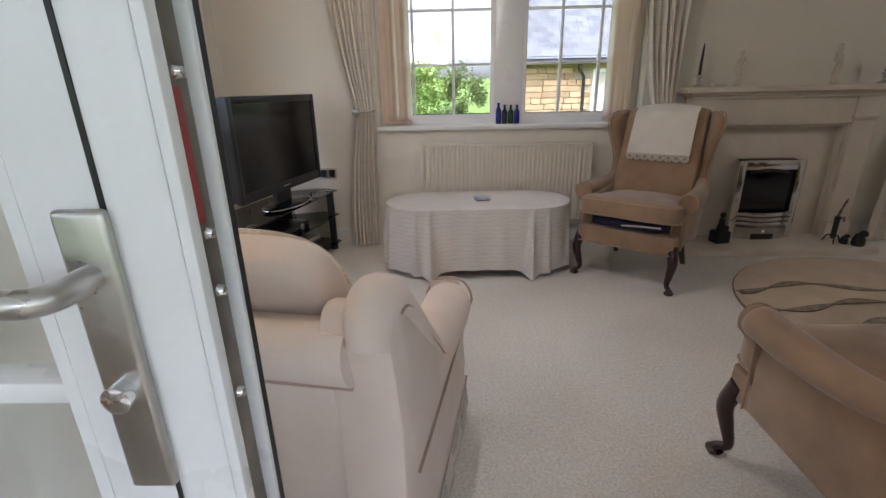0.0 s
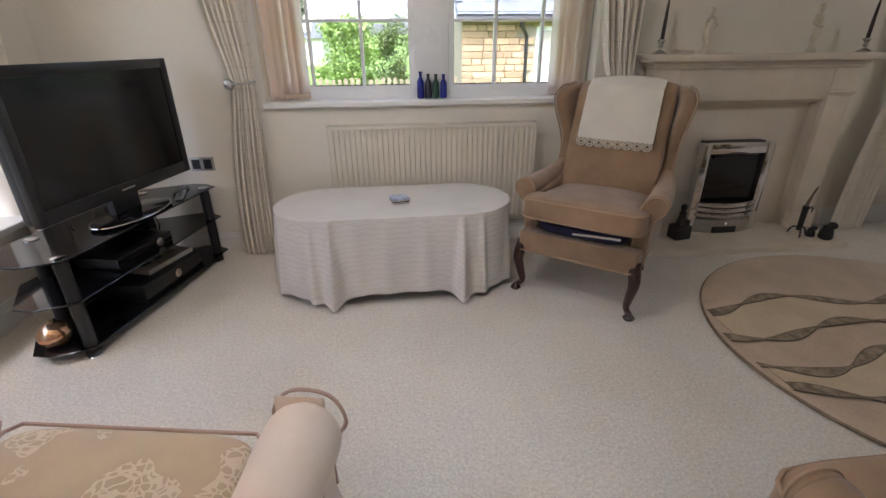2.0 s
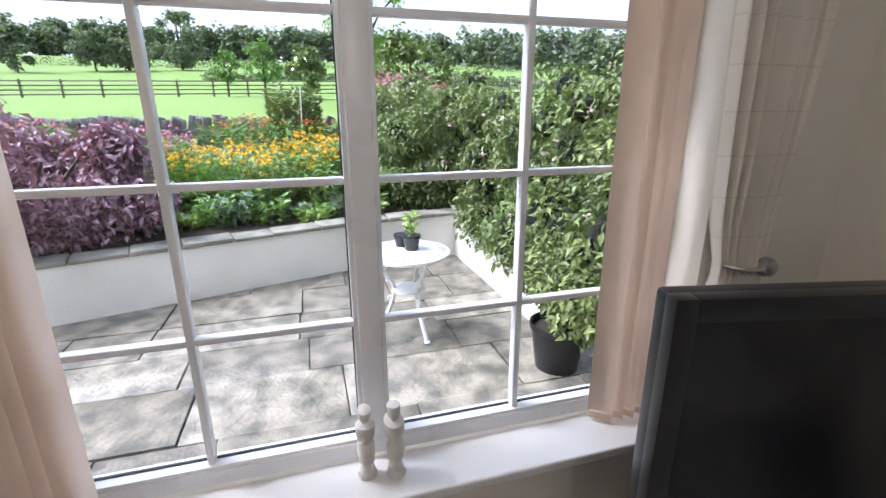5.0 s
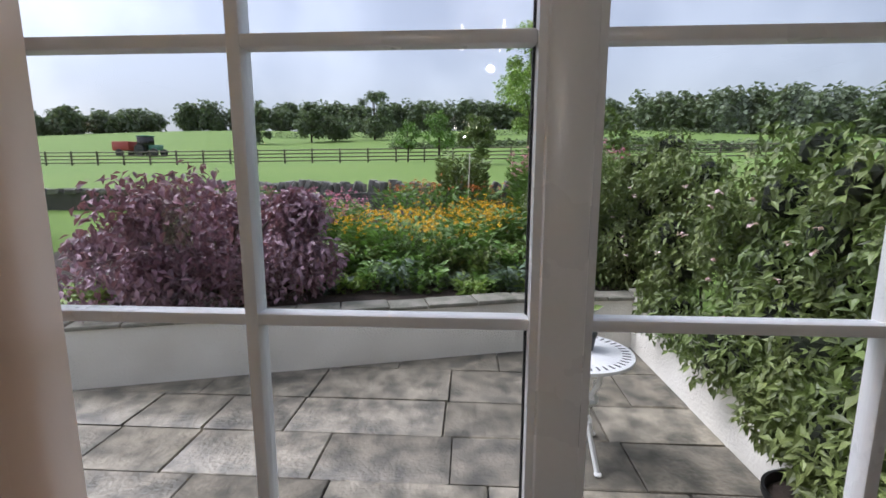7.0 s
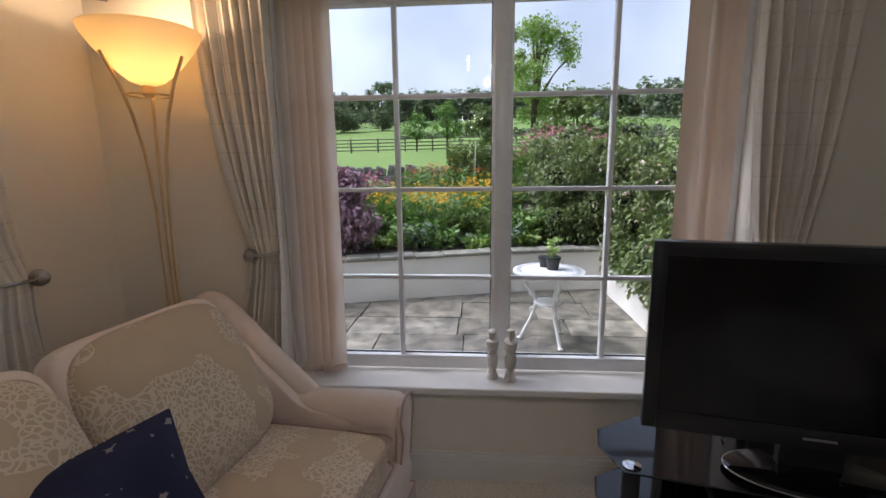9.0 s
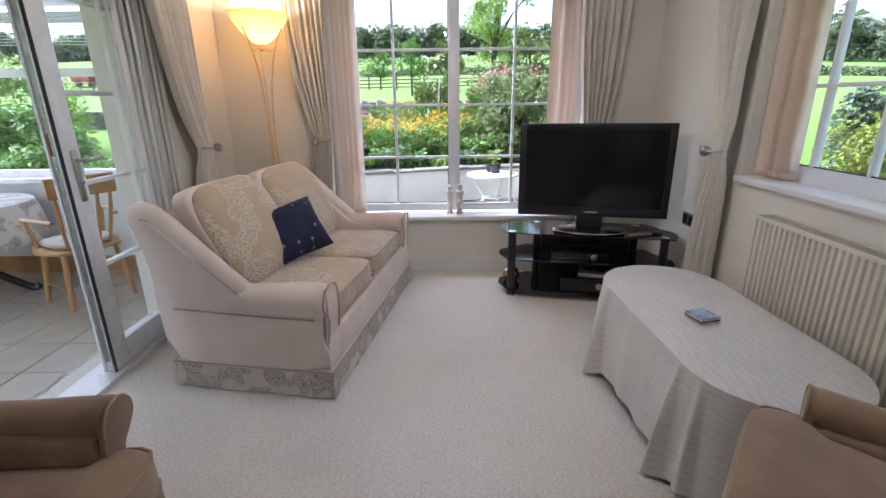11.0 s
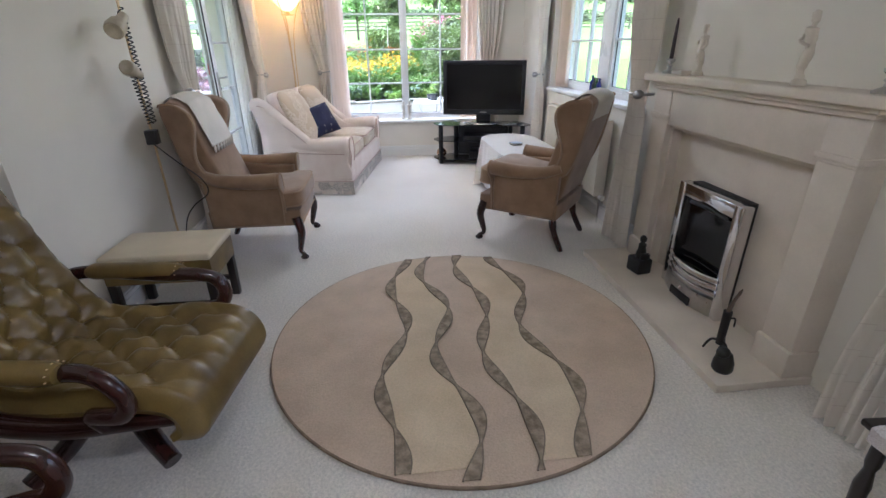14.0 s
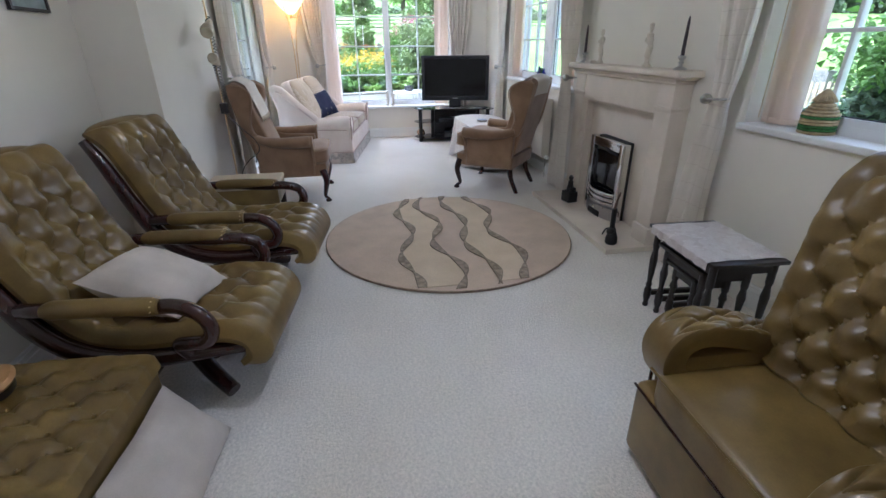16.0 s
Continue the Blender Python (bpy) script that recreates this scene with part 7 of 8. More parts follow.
for k in range(3):
    a = radians(20 + 120 * k)
    c, s = math.cos(a), math.sin(a)
    run = [(0.20, 0.68), (0.23, 0.60), (0.17, 0.50), (0.115, 0.40), (0.14, 0.27), (0.20, 0.13), (0.255, 0.015)]
    lg = part("leg", tube(curve_points([(r * c, r * s, z) for r, z in run], 5), 0.016, 8), M_WHITEMETAL, gt, "scrolled cast leg")
    for r0, z0, sg in ((0.19, 0.56, 1), (0.15, 0.30, -1), (0.16, 0.46, -1)):
        part("scroll", tube([((r0 + sg * 0.035 * (1 - t) * math.cos(5.5 * t)) * c, (r0 + sg * 0.035 * (1 - t) * math.cos(5.5 * t)) * s, z0 + 0.04 * (1 - t) * math.sin(5.5 * t)) for t in (i / 14 for i in range(15))], 0.008, 6), M_WHITEMETAL, lg)
    part("foot", cushion(0.05, 0.05, 0.024, 2.2, 4, 0, Matrix.Translation((0.262 * c, 0.262 * s, 0.013))), M_WHITEMETAL, lg)
part("brace", lathe([(0.10, 0.375), (0.135, 0.38), (0.135, 0.395), (0.10, 0.40)], 24), M_WHITEMETAL, gt)
for dx, dy, s in ((-0.02, 0.0, 1.0), (-0.14, -0.06, 0.85)):
    pp = thing("potted_plant", pose(-3.72 + dx, 1.84 + dy, PZ + 0.706), "young green plant in a black nursery pot", "potted plant", "pots on the garden table")
    part("pot", lathe([(0.052 * s, 0), (0.068 * s, 0.10 * s), (0.074 * s, 0.102 * s), (0.074 * s, 0.118 * s), (0.066 * s, 0.118 * s), (0.01, 0.10 * s)], 22), M_BLACKPLASTIC, pp)
    if s == 1.0:
        pts = [(0.05 * math.cos(k * 2.4) * rr.random(), 0.05 * math.sin(k * 2.4) * rr.random(), 0.12 + 0.16 * rr.random()) for k in range(60)]
        leafy("foliage", pts, 0.038, M_LEAFPALE, pp, "fresh green leaves", 4, -0.4, 1.7)
        part("stem", tube([(0, 0, 0.09), (0.004, 0, 0.24)], 0.004, 6), M_LEAFPALE, pp)

# flowers and low plants, bed by bed
def drift(name, label, cx, cy, rx, ry, z0, z1, n, size, mats, seed, stems=True):
    """A clump of plants: leaves below, flower heads above."""
    q = np.random.RandomState(seed)
    ob = thing(name, pose(cx, cy, 0), label, "flowers")
    a, r = q.uniform(0, 6.28, n), np.sqrt(q.uniform(0, 1, n))
    x, y = rx * r * np.cos(a), ry * r * np.sin(a)
    top = z1 - 0.22 * (z1 - z0) * r ** 2 + 0.10 * q.normal(size=n) * (z1 - z0)
    z = z0 + (top - z0) * q.uniform(0.0, 1.0, n) ** 0.7
    leafy("foliage", np.stack([x, y, z], 1), size, mats[0], ob, "", seed, -0.3, 2.0)
    if len(mats) > 1:
        m = n // 14
        hx, hy, hz = x[:m], y[:m], top[:m] + 0.05
        pts = np.repeat(np.stack([hx, hy, hz], 1), 7, axis=0) + q.normal(size=(m * 7, 3)) * 0.012
        leafy("flower_heads", pts, size * 0.55, mats[1], ob, "", seed + 1, 0.0, 1.2)
    return ob


drift("coneflowers", "yellow daisy-like flowers massed in the bed", -7.2, 0.35, 0.95, 1.25, 0.30, 1.02, 5200, 0.055, (M_LEAFMID, M_YELLOW), 21)
drift("coneflowers", "yellow daisy-like flowers massed in the bed", -7.6, 1.30, 0.6, 0.6, 0.30, 1.12, 2200, 0.055, (M_LEAFMID, M_YELLOW), 22)
drift("phlox", "tall pink flowers behind the maple", -7.4, -0.95, 0.7, 0.6, 0.4, 1.22, 2200, 0.05, (M_LEAFMID, M_PINK), 23)
drift("crocosmia", "orange-red flowers along the field wall", -9.0, 0.6, 0.6, 1.2, 0.8, 1.40, 1300, 0.06, (M_LEAFMID, M_ORANGE), 24)
drift("valerian", "pink flowers near the field wall", -9.2, -3.2, 0.5, 0.8, 0.8, 1.35, 1500, 0.05, (M_LEAFMID, M_PINK), 25)
for k in range(13):
    y = -0.85 + 0.22 * k + rr.uniform(-0.06, 0.06)
    drift("border_plant", "low leafy border plant at the wall edge", -5.85 + rr.uniform(-0.1, 0.15) - 0.02 * k, y, 0.20, 0.17, 0.28, rr.uniform(0.46, 0.66), 260, 0.06, ((M_LEAFPALE, M_LEAFMID, M_LEAFGREY)[k % 3],), 40 + k)
for k in range(10):
    drift("border_shrub", "mixed green foliage in the bed", -6.4 + rr.uniform(-0.2, 0.2), -0.6 + 0.33 * k, 0.33, 0.30, 0.28, rr.uniform(0.68, 0.86), 600, 0.06, ((M_LEAF, M_LEAFMID)[k % 2],), 60 + k)
drift("rose_bush", "wide bush by the field wall", -9.0, 2.75, 0.8, 1.0, 0.6, 1.95, 6500, 0.06, (M_LEAFMID, M_PINK), 80)
drift("small_tree", "small dark bushy tree by the field wall", -9.4, 0.95, 0.45, 0.45, 0.9, 1.95, 2200, 0.06, (M_LEAF,), 81)
drift("hosta", "broad pale leaves beside the maple", -4.9, -2.7, 0.35, 0.3, 0.28, 0.52, 300, 0.09, (M_LEAFPALE,), 82)
stk = thing("plant_stake", pose(-8.9, 1.05, 0.8), "thin pale cane standing in the bed", "cane")
part("cane", tube([(0, 0, 0), (0.02, 0.03, 1.15)], 0.012, 6), M_CLOTH, stk)

# field wall of dry stone
dw = thing("field_wall", pose(-10.3, 0, 0.0), "low grey dry-stone wall along the meadow", "wall")
core_bm = box(-0.14, 0.14, -9, 6, 0.3, 1.22)
part("core", core_bm, M_JOINT, dw, smooth=False)
stone_meshes = []
for k in range(8):
    w, h = 0.16 + 0.03 * k, 0.09 + 0.012 * (k % 4)
    s = box(-0.20, 0.20, -w / 2, w / 2, -h / 2, h / 2, 0.02, 1)
    for v in s.verts:
        v.co += Vector((rr.uniform(-0.012, 0.012), rr.uniform(-0.015, 0.015), rr.uniform(-0.012, 0.012)))
    so2 = part("stone", s, M_DRYSTONE, dw)
    stone_meshes.append((so2.data, w, h))
    so2.location = (0, -8.5 + 0.4 * k, 1.24)
count = 0
for row in range(4):
    y = -4.6 + 0.1 * row
    while y < 3.6 and count < 280:
        mesh, w, h = rr.choice(stone_meshes)
        o = new("stone", mesh)
        o.parent = dw
        o.matrix_basis = pose(rr.uniform(-0.02, 0.02), y + w / 2, 1.28 - 0.105 * row, rr.uniform(-4, 4), 0, rr.uniform(-5, 5)) if row else pose(0, y + w / 2, 1.32, rr.uniform(-20, 20) + 78, 0, 0)
        y += w if row else h + 0.02
        count += 1

# meadow fence
fe = thing("field_fence", pose(-40, 0, 0), "dark timber post-and-rail fence across the meadow", "fence")
pbm = box(-0.06, 0.06, -0.06, 0.06, -0.3, 1.25, 0.01, 1)
mesh_post = None
for k in range(30):
    y = -46 + 2.4 * k
    z = ground_height(-40, y)
    if mesh_post is None:
        o = part("post", pbm, M_TIMBER, fe)
        mesh_post = o.data
    else:
        o = new("post", mesh_post)
        o.parent = fe
    o.location = (0, y, z)
    for j in range(4):
        z2 = ground_height(-40, y + 2.4)
        part("rail", tube([(0.08, y, z + 0.22 + 0.30 * j), (0.08, y + 2.4, z2 + 0.22 + 0.30 * j)], 0.045, 4), M_TIMBER, fe)


def tree(x, y, h, w, seed, material, label, leaf=0.3, n=2600, trunk=0.25, z=None):
    """A tapered trunk, limbs and a crown of leaf clumps with gaps."""
    q = random.Random(seed)
    qs = np.random.RandomState(seed)
    g = ground_height(x, y) if z is None else z
    ob = thing("tree", pose(x, y, g), label, "tree", "trees on the meadow")
    part("trunk", tube(curve_points([(0, 0, -0.2), (0.02 * h * q.uniform(-1, 1), 0.02 * h * q.uniform(-1, 1), h * trunk), (0, 0, h * 0.55), (0.03 * h, 0, h * 0.8)], 4), [h * 0.022] * 4 + [h * 0.018] * 4 + [h * 0.012] * 4 + [h * 0.004], 8), M_BARK, ob)
    cen, rad = [], []
    for k in range(26):
        a = 2.4 * k + q.uniform(-0.4, 0.4)
        e = q.uniform(0, 1)
        rr0 = w / 2 * math.sin(math.pi * (0.18 + 0.72 * e)) * q.uniform(0.25, 0.95)
        zc = h * (trunk + (0.93 - trunk) * e)
        cen.append((rr0 * math.cos(a), rr0 * math.sin(a), zc))
        rad.append(w * q.uniform(0.08, 0.19))
        if k < 7:
            part("limb", tube(curve_points([(0, 0, h * (trunk + 0.08 * k / 7)), (rr0 * 0.5 * math.cos(a), rr0 * 0.5 * math.sin(a), zc * 0.82), cen[-1]], 3), [h * 0.010] * 3 + [h * 0.006] * 3 + [h * 0.002], 5), M_BARK, ob)
    leafy("crown", blob_points(qs, cen, rad, n, 0.9), leaf, material, ob, "", seed, 0.2, 1.4)
    return ob


tree(-22, 3.8, 6.6, 4.6, 101, M_LEAFPALE, "slender garden tree beyond the field wall", 0.10, 11000, 0.30)
tree(-33, 1.6, 3.6, 2.6, 102, M_LEAF, "rounded dark bush on the meadow", 0.16, 3500, 0.06)
tree(-26, -0.6, 3.0, 2.2, 103, M_LEAFMID, "young tree on the meadow", 0.15, 900, 0.4)
tree(-40, -4.2, 3.4, 2.6, 104, M_LEAFMID, "young tree by the fence", 0.18, 1200, 0.35)
for k, (x, y, h, w) in enumerate(((-108, -21, 11, 10), (-100, -33, 8.5, 7), (-103, -29, 5.5, 8), (-92, -41, 7, 6))):
    tree(x, y, h, w, 110 + k, M_HAZETREE, "broad dark field tree far off", 0.55, 2600, 0.12)
tree(-12.5, 3.8, 2.4, 2.6, 131, M_LEAF, "copper-tinged bush behind the hedge", 0.11, 3500, 0.05)


def woodland(name, label, line, h, n, seed):
    """A far belt of trees: countless crowns joined."""
    q = np.random.RandomState(seed)
    pts = []
    (x0, y0), (x1, y1) = line
    cen, rad = [], []
    for k in range(n):
        t = k / (n - 1)
        x, y = x0 + (x1 - x0) * t + q.uniform(-4, 4), y0 + (y1 - y0) * t + q.uniform(-3, 3)
        hh = h * q.uniform(0.65, 1.15)
        g = ground_height(x, y)
        for j in range(4):
            cen.append((x + q.uniform(-2, 2), y + q.uniform(-2.5, 2.5), g + hh * (0.25 + 0.2 * j)))
            rad.append(hh * q.uniform(0.20, 0.34))
    pts = blob_points(q, cen, rad, n * 300, 0.8)
    return tagged(leafy(name, pts, 1.35, M_HAZETREE, None, label, seed, 0.2, 1.3), label, "woodland", "", "stuff")


woodland("ridge_wood", "dark mixed wood along the ridge", ((-190, -120), (-185, 140)), 10, 190, 201)
woodland("ridge_wood", "dark wood beyond the north meadow", ((-160, 60), (-20, 170)), 11, 130, 202)
woodland("south_wood", "far hedgerow trees to the south-west", ((-190, -130), (-40, -170)), 8, 110, 203)
hr = np.random.RandomState(3)
for x, y0, y1, h in ((-75, -12, 30, 1.0), (-120, -60, 60, 1.6), (-60, 18, 60, 1.2)):
    n = 2600
    yy = hr.uniform(y0, y1, n)
    zz = np.array([ground_height(x, v) for v in yy]) + h * hr.uniform(0, 1, n)
    tagged(leafy("field_hedge", np.stack([x + hr.normal(size=n) * 0.4, yy, zz], 1), 0.42, M_HAZETREE, None, "dark clipped hedge between fields", 9, 0.1, 1.2), "dark clipped hedge between fields", "hedge", "", "stuff")

# tractor far off on the slope
tz = ground_height(-62, -42.5)
tr = thing("tractor", pose(-62, -42.5, tz, 0, 0, 80), "green tractor with red trailer parked far off", "tractor")
M_TRGREEN = surf("tractor_green", (0.08, 0.22, 0.16), 0.4)
M_TRRED = surf("faded_red", (0.42, 0.06, 0.05), 0.5)
part("bonnet", box(0.3, 2.0, -0.4, 0.4, 0.8, 1.5, 0.08), M_TRGREEN, tr)
part("cab", box(-1.2, 0.3, -0.7, 0.7, 1.0, 2.6, 0.06), M_BLACKGLASS, tr)
part("cab_roof", box(-1.3, 0.4, -0.75, 0.75, 2.6, 2.75, 0.04), M_TRGREEN, tr)
for x, r in ((-0.7, 0.8), (1.6, 0.5)):
    for s in (-1, 1):
        wh = part("wheel", lathe([(r * 0.5, -0.2), (r, -0.18), (r, 0.18), (r * 0.5, 0.2)], 20, Matrix.Translation((x, 0.8 * s, r)) @ Matrix.Rotation(radians(90), 4, "X")), M_SEAL, tr)
part("trailer", box(-5.2, -2.4, -0.9, 0.9, 0.8, 2.0, 0.05), M_TRRED, tr)
part("drawbar", box(-2.4, -1.2, -0.08, 0.08, 0.7, 0.85), M_IRON, tr)
for s in (-1, 1):
    part("wheel", lathe([(0.2, -0.15), (0.5, -0.13), (0.5, 0.13), (0.2, 0.15)], 18, Matrix.Translation((-4.0, 0.95 * s, 0.5)) @ Matrix.Rotation(radians(90), 4, "X")), M_SEAL, tr)

# ---- north side: neighbour's cottage, shrubs, picket fence ----
M_SLATE = surf("roof_slate", (0.16, 0.165, 0.175), 0.6, 0.15, 3, 0.002, 30, second=(0.11, 0.115, 0.125), spread=0.25)
M_SAND = surf("sandstone", (0.46, 0.31, 0.17), 0.85, 0.15, 5, 0.006, 26, second=(0.36, 0.25, 0.15), spread=0.30)
M_MORTAR = surf("lime_mortar", (0.42, 0.35, 0.26), 0.9, 0.12, 8, 0.004, 50)
HX, HY, HZ = 2.15, 11.0, 1.84
ct = thing("cottage", pose(HX, HY, 0), "sandstone cottage with slate roof and black drainpipe", "house")
part("wall", boxes((0, 1.72, 0.05, 0.4, -0.5, HZ), (2.82, 12, 0.05, 0.4, -0.5, HZ), (1.72, 2.82, 0.05, 0.4, -0.5, 0.42), (1.72, 2.82, 0.05, 0.4, 1.66, HZ), (0, 0.4, 0.4, 7, -0.5, HZ), (11.6, 12, 0.4, 7, -0.5, HZ), (0.4, 11.6, 6.6, 7, -0.5, HZ)), M_MORTAR, ct, smooth=False)
cw2 = thing("cottage_window", pose(HX + 1.72, HY + 0.02, 0.42), "white sash window with net curtains in the cottage", "window")
cw2.parent = ct
cw2.matrix_basis = pose(1.72, 0.06, 0.42)
part("frame", boxes((0, 0.09, 0, 0.1, 0, 1.24), (1.01, 1.1, 0, 0.1, 0, 1.24), (0.09, 1.01, 0, 0.1, 0, 0.09), (0.09, 1.01, 0, 0.1, 1.15, 1.24), (0.09, 1.01, 0.02, 0.08, 0.60, 0.65)), M_UPVC, cw2, smooth=False)
part("pane", box(0.09, 1.01, 0.05, 0.056, 0.09, 1.15), surf("dim_window", (0.10, 0.11, 0.115), 0.1, 0.1, 2), cw2, smooth=False)
for s in (0, 1):
    part("net_curtain", prism([(0.0, 0.1), (0.02, 0.1), (0.02, 1.14), (0.0, 1.14)], 0.10 + 0.62 * s, 0.38 + 0.62 * s), M_OFFWHITE, cw2).location.y = 0.024
del cw2["category"], cw2["label"]
# roof: rows of slates, the nearest rows as pieces
roof = part("roof", boxes((-0.15, 12.15, 0, 0.05, 0, 0.1)), M_SLATE, ct)
L_R, ang = 6.0, radians(40)
roof.matrix_basis = pose(0, -0.22, HZ + 0.02)
part("roof_deck", turned(box(-0.15, 12.15, 0.0, L_R, -0.03, 0.0), Matrix.Translation((0, -0.2, HZ)) @ Matrix.Rotation(ang, 4, "X")), M_SLATE, ct, smooth=False)
slate_bm = box(-0.128, 0.128, 0, 0.34, 0.0, 0.012)
sl = part("slate", slate_bm, M_SLATE, roof)
sl.matrix_basis = Matrix.Rotation(ang, 4, "X") @ pose(0, 0, 0.035, 2)
nsl = 1
for row in range(13):
    for k in range(23):
        if nsl > 298:
            break
        o = new("slate", sl.data)
        o.parent = roof
        o.matrix_basis = Matrix.Rotation(ang, 4, "X") @ pose(0.0 + 0.26 * k + 0.13 * (row % 2), 0.215 * row, 0.036 + rr.uniform(0, 0.006), 2.5, 0, rr.uniform(-0.6, 0.6))
        nsl += 1
rest = bmesh.new()
for row in range(27):
    for k in range(47):
        if row < 13 and k < 23:
            continue
        join(rest, turned(box(-0.128, 0.128, 0, 0.34, 0.0, 0.012), Matrix.Rotation(ang, 4, "X") @ pose(0.26 * k + 0.13 * (row % 2), 0.215 * row, 0.036, 2.5))) if row % 1 == 0 and k < 24 else None
tagged(part("slates", rest, M_SLATE, roof, smooth=False), kind="stuff")
part("gutter", tube([(-0.15, -0.26, HZ - 0.03), (12.1, -0.26, HZ - 0.03)], 0.055, 8), M_IRON, ct)
part("drainpipe", tube(curve_points([(1.30, -0.26, HZ - 0.08), (1.30, -0.24, HZ - 0.18), (1.46, -0.06, HZ - 0.36), (1.48, -0.03, HZ - 0.6), (1.48, -0.03, -0.3)], 4), 0.04, 10), M_IRON, ct)
# stone courses
nb = 0
for row in range(16):
    z = -0.42 + 0.142 * row
    x = 0.0
    while x < 5.2 and nb < 290:
        w = rr.uniform(0.2, 0.62)
        if not (x + w > 1.68 and x < 2.86 and z + 0.13 > 0.38 and z < 1.68):
            part("stone", box(x + 0.006, x + w - 0.006, 0.0, 0.06 + rr.uniform(-0.006, 0.006), z + 0.005, z + 0.137, 0.010, 1), M_SAND, ct)
            nb += 1
        x += w
part("lintel", box(1.62, 2.92, -0.005, 0.06, 1.665, 1.83, 0.01), M_SAND, ct)

hs = thing("far_house", pose(-6.2, 42, 0.2), "white house with grey slate roof far off", "house")
part("wall", box(0, 6.0, 0, 6, -1, 3.0), M_RENDER, hs, smooth=False)
part("roof", slab([(0, 0), (1, 0), (1, 1), (0, 1)], 0, 1), M_SLATE, hs)
hs.children[-1].data.clear_geometry()
rb = prism([(-0.4, 2.9), (3.0, 5.1), (6.4, 2.9)], -0.3, 6.3)
tmp = rb
tmp.to_mesh(hs.children[-1].data)
tmp.free()
hs.children[-1].data.materials.append(M_SLATE)
part("chimney", box(5.2, 5.7, 2.7, 3.3, 4.6, 5.9), M_SAND, hs)
for x in (1.0, 3.8):
    part("window", box(x, x + 1.0, -0.06, 0.02, 1.2, 2.3), surf("far_pane", (0.12, 0.13, 0.14), 0.15), hs, smooth=False)
lo = thing("low_outhouse", pose(-9.5, 33, 0), "low outhouse with slate roof and skylights", "outhouse")
part("wall", box(0, 5.5, 0, 4, -1, 1.75), M_RENDER, lo, smooth=False)
part("roof", prism([(-0.3, 1.7), (2.0, 2.9), (4.3, 1.7)], -0.2, 5.7), M_SLATE, lo)
for x in (2.6, 3.9):
    part("skylight", turned(box(0, 0.9, 0, 1.1, 0, 0.06), Matrix.Translation((x, 0.3, 2.04)) @ Matrix.Rotation(math.atan2(1.2, 2.3), 4, "X")), M_WHITE, lo)


def shrub(x, y, z0, w, h, n, leaf, material, label, seed):
    q = random.Random(seed)
    qs = np.random.RandomState(seed)
    ob = thing("shrub", pose(x, y, z0), label, "shrub", "garden shrubs")
    cen, rad = [], []
    for k in range(22):
        a, e = q.uniform(0, 6.28), q.random()
        r = w / 2 * math.sqrt(q.random()) * (1 - 0.45 * e)
        cen.append((r * math.cos(a), r * math.sin(a), h * (0.14 + 0.74 * e)))
        rad.append(min(w, h) * q.uniform(0.12, 0.22))
    leafy("crown", blob_points(qs, cen, rad, n, 0.8), leaf, material, ob, "", seed, 0.1, 1.5)
    for k in range(5):
        part("stem", tube([(0, 0, -0.1), cen[k]], [0.025, 0.006], 5), M_BARK, ob)
    return ob


shrub(-0.75, 15.5, -0.3, 2.3, 2.5, 5200, 0.085, M_LEAFPALE, "rounded pale green garden shrub", 301)
shrub(0.7, 17.5, -0.3, 2.0, 2.7, 4200, 0.085, M_LEAF, "dark upright garden shrub", 302)
shrub(-2.6, 14.0, -0.3, 1.6, 1.3, 2600, 0.08, M_LEAFMID, "low green garden shrub", 303)
shrub(-1.6, 8.6, -0.3, 1.5, 0.80, 2200, 0.06, M_LEAFPALE, "low flowering border shrub", 304)
shrub(0.2, 8.4, -0.3, 1.6, 0.75, 2200, 0.06, M_LEAFGREY, "low grey-green border shrub", 305)
shrub(1.4, 8.8, -0.3, 1.2, 0.7, 1600, 0.06, M_LEAFMID, "low green border shrub", 306)
shrub(-3.6, 6.6, -0.3, 1.2, 1.95, 5200, 0.06, M_LEAFGREY, "pale feathery conifer near the window", 307)
shrub(-2.3, 5.6, -0.3, 1.5, 1.5, 4200, 0.055, M_LEAFGOLD, "golden clipped shrub near the window", 308)
shrub(-0.7, 5.0, -0.3, 0.9, 1.05, 2400, 0.05, M_LEAFMID, "low hedge shrub under the window", 309)
shrub(3.6, 5.4, -0.3, 1.6, 2.9, 7000, 0.06, M_LEAFMID, "leafy climber mass by the side window", 310)
shrub(3.4, 4.5, -0.3, 0.8, 1.7, 2600, 0.06, M_LEAFGREY, "blue-green feathery plant by the side window", 311)
shrub(3.75, 4.45, -0.3, 1.4, 2.6, 6500, 0.055, M_LEAFMID, "dense leafy shrub close to the side window", 312)
shrub(4.45, 5.1, -0.3, 1.4, 2.9, 6500, 0.055, M_LEAF, "dark leafy shrub close to the side window", 313)
pk = thing("picket_fence", pose(-4.2, 10.2, -0.3), "weathered timber picket fence across the garden", "fence")
M_PICKET = surf("picket_timber", (0.32, 0.26, 0.16), 0.85, 0.2, 6, 0.003, 30)
for k in range(48):
    o = part("picket", box(-0.04, 0.04, -0.012, 0.012, 0.02, 0.95, 0.006, 1), M_PICKET, pk) if k == 0 else new("picket", pm)
    if k == 0:
        pm = o.data
    o.parent = pk
    o.location = (0.13 * k, 0, 0.02 * math.sin(k * 1.1))
for z in (0.25, 0.72):
    part("rail", box(-0.1, 6.25, 0.012, 0.04, z, z + 0.07), M_PICKET, pk)
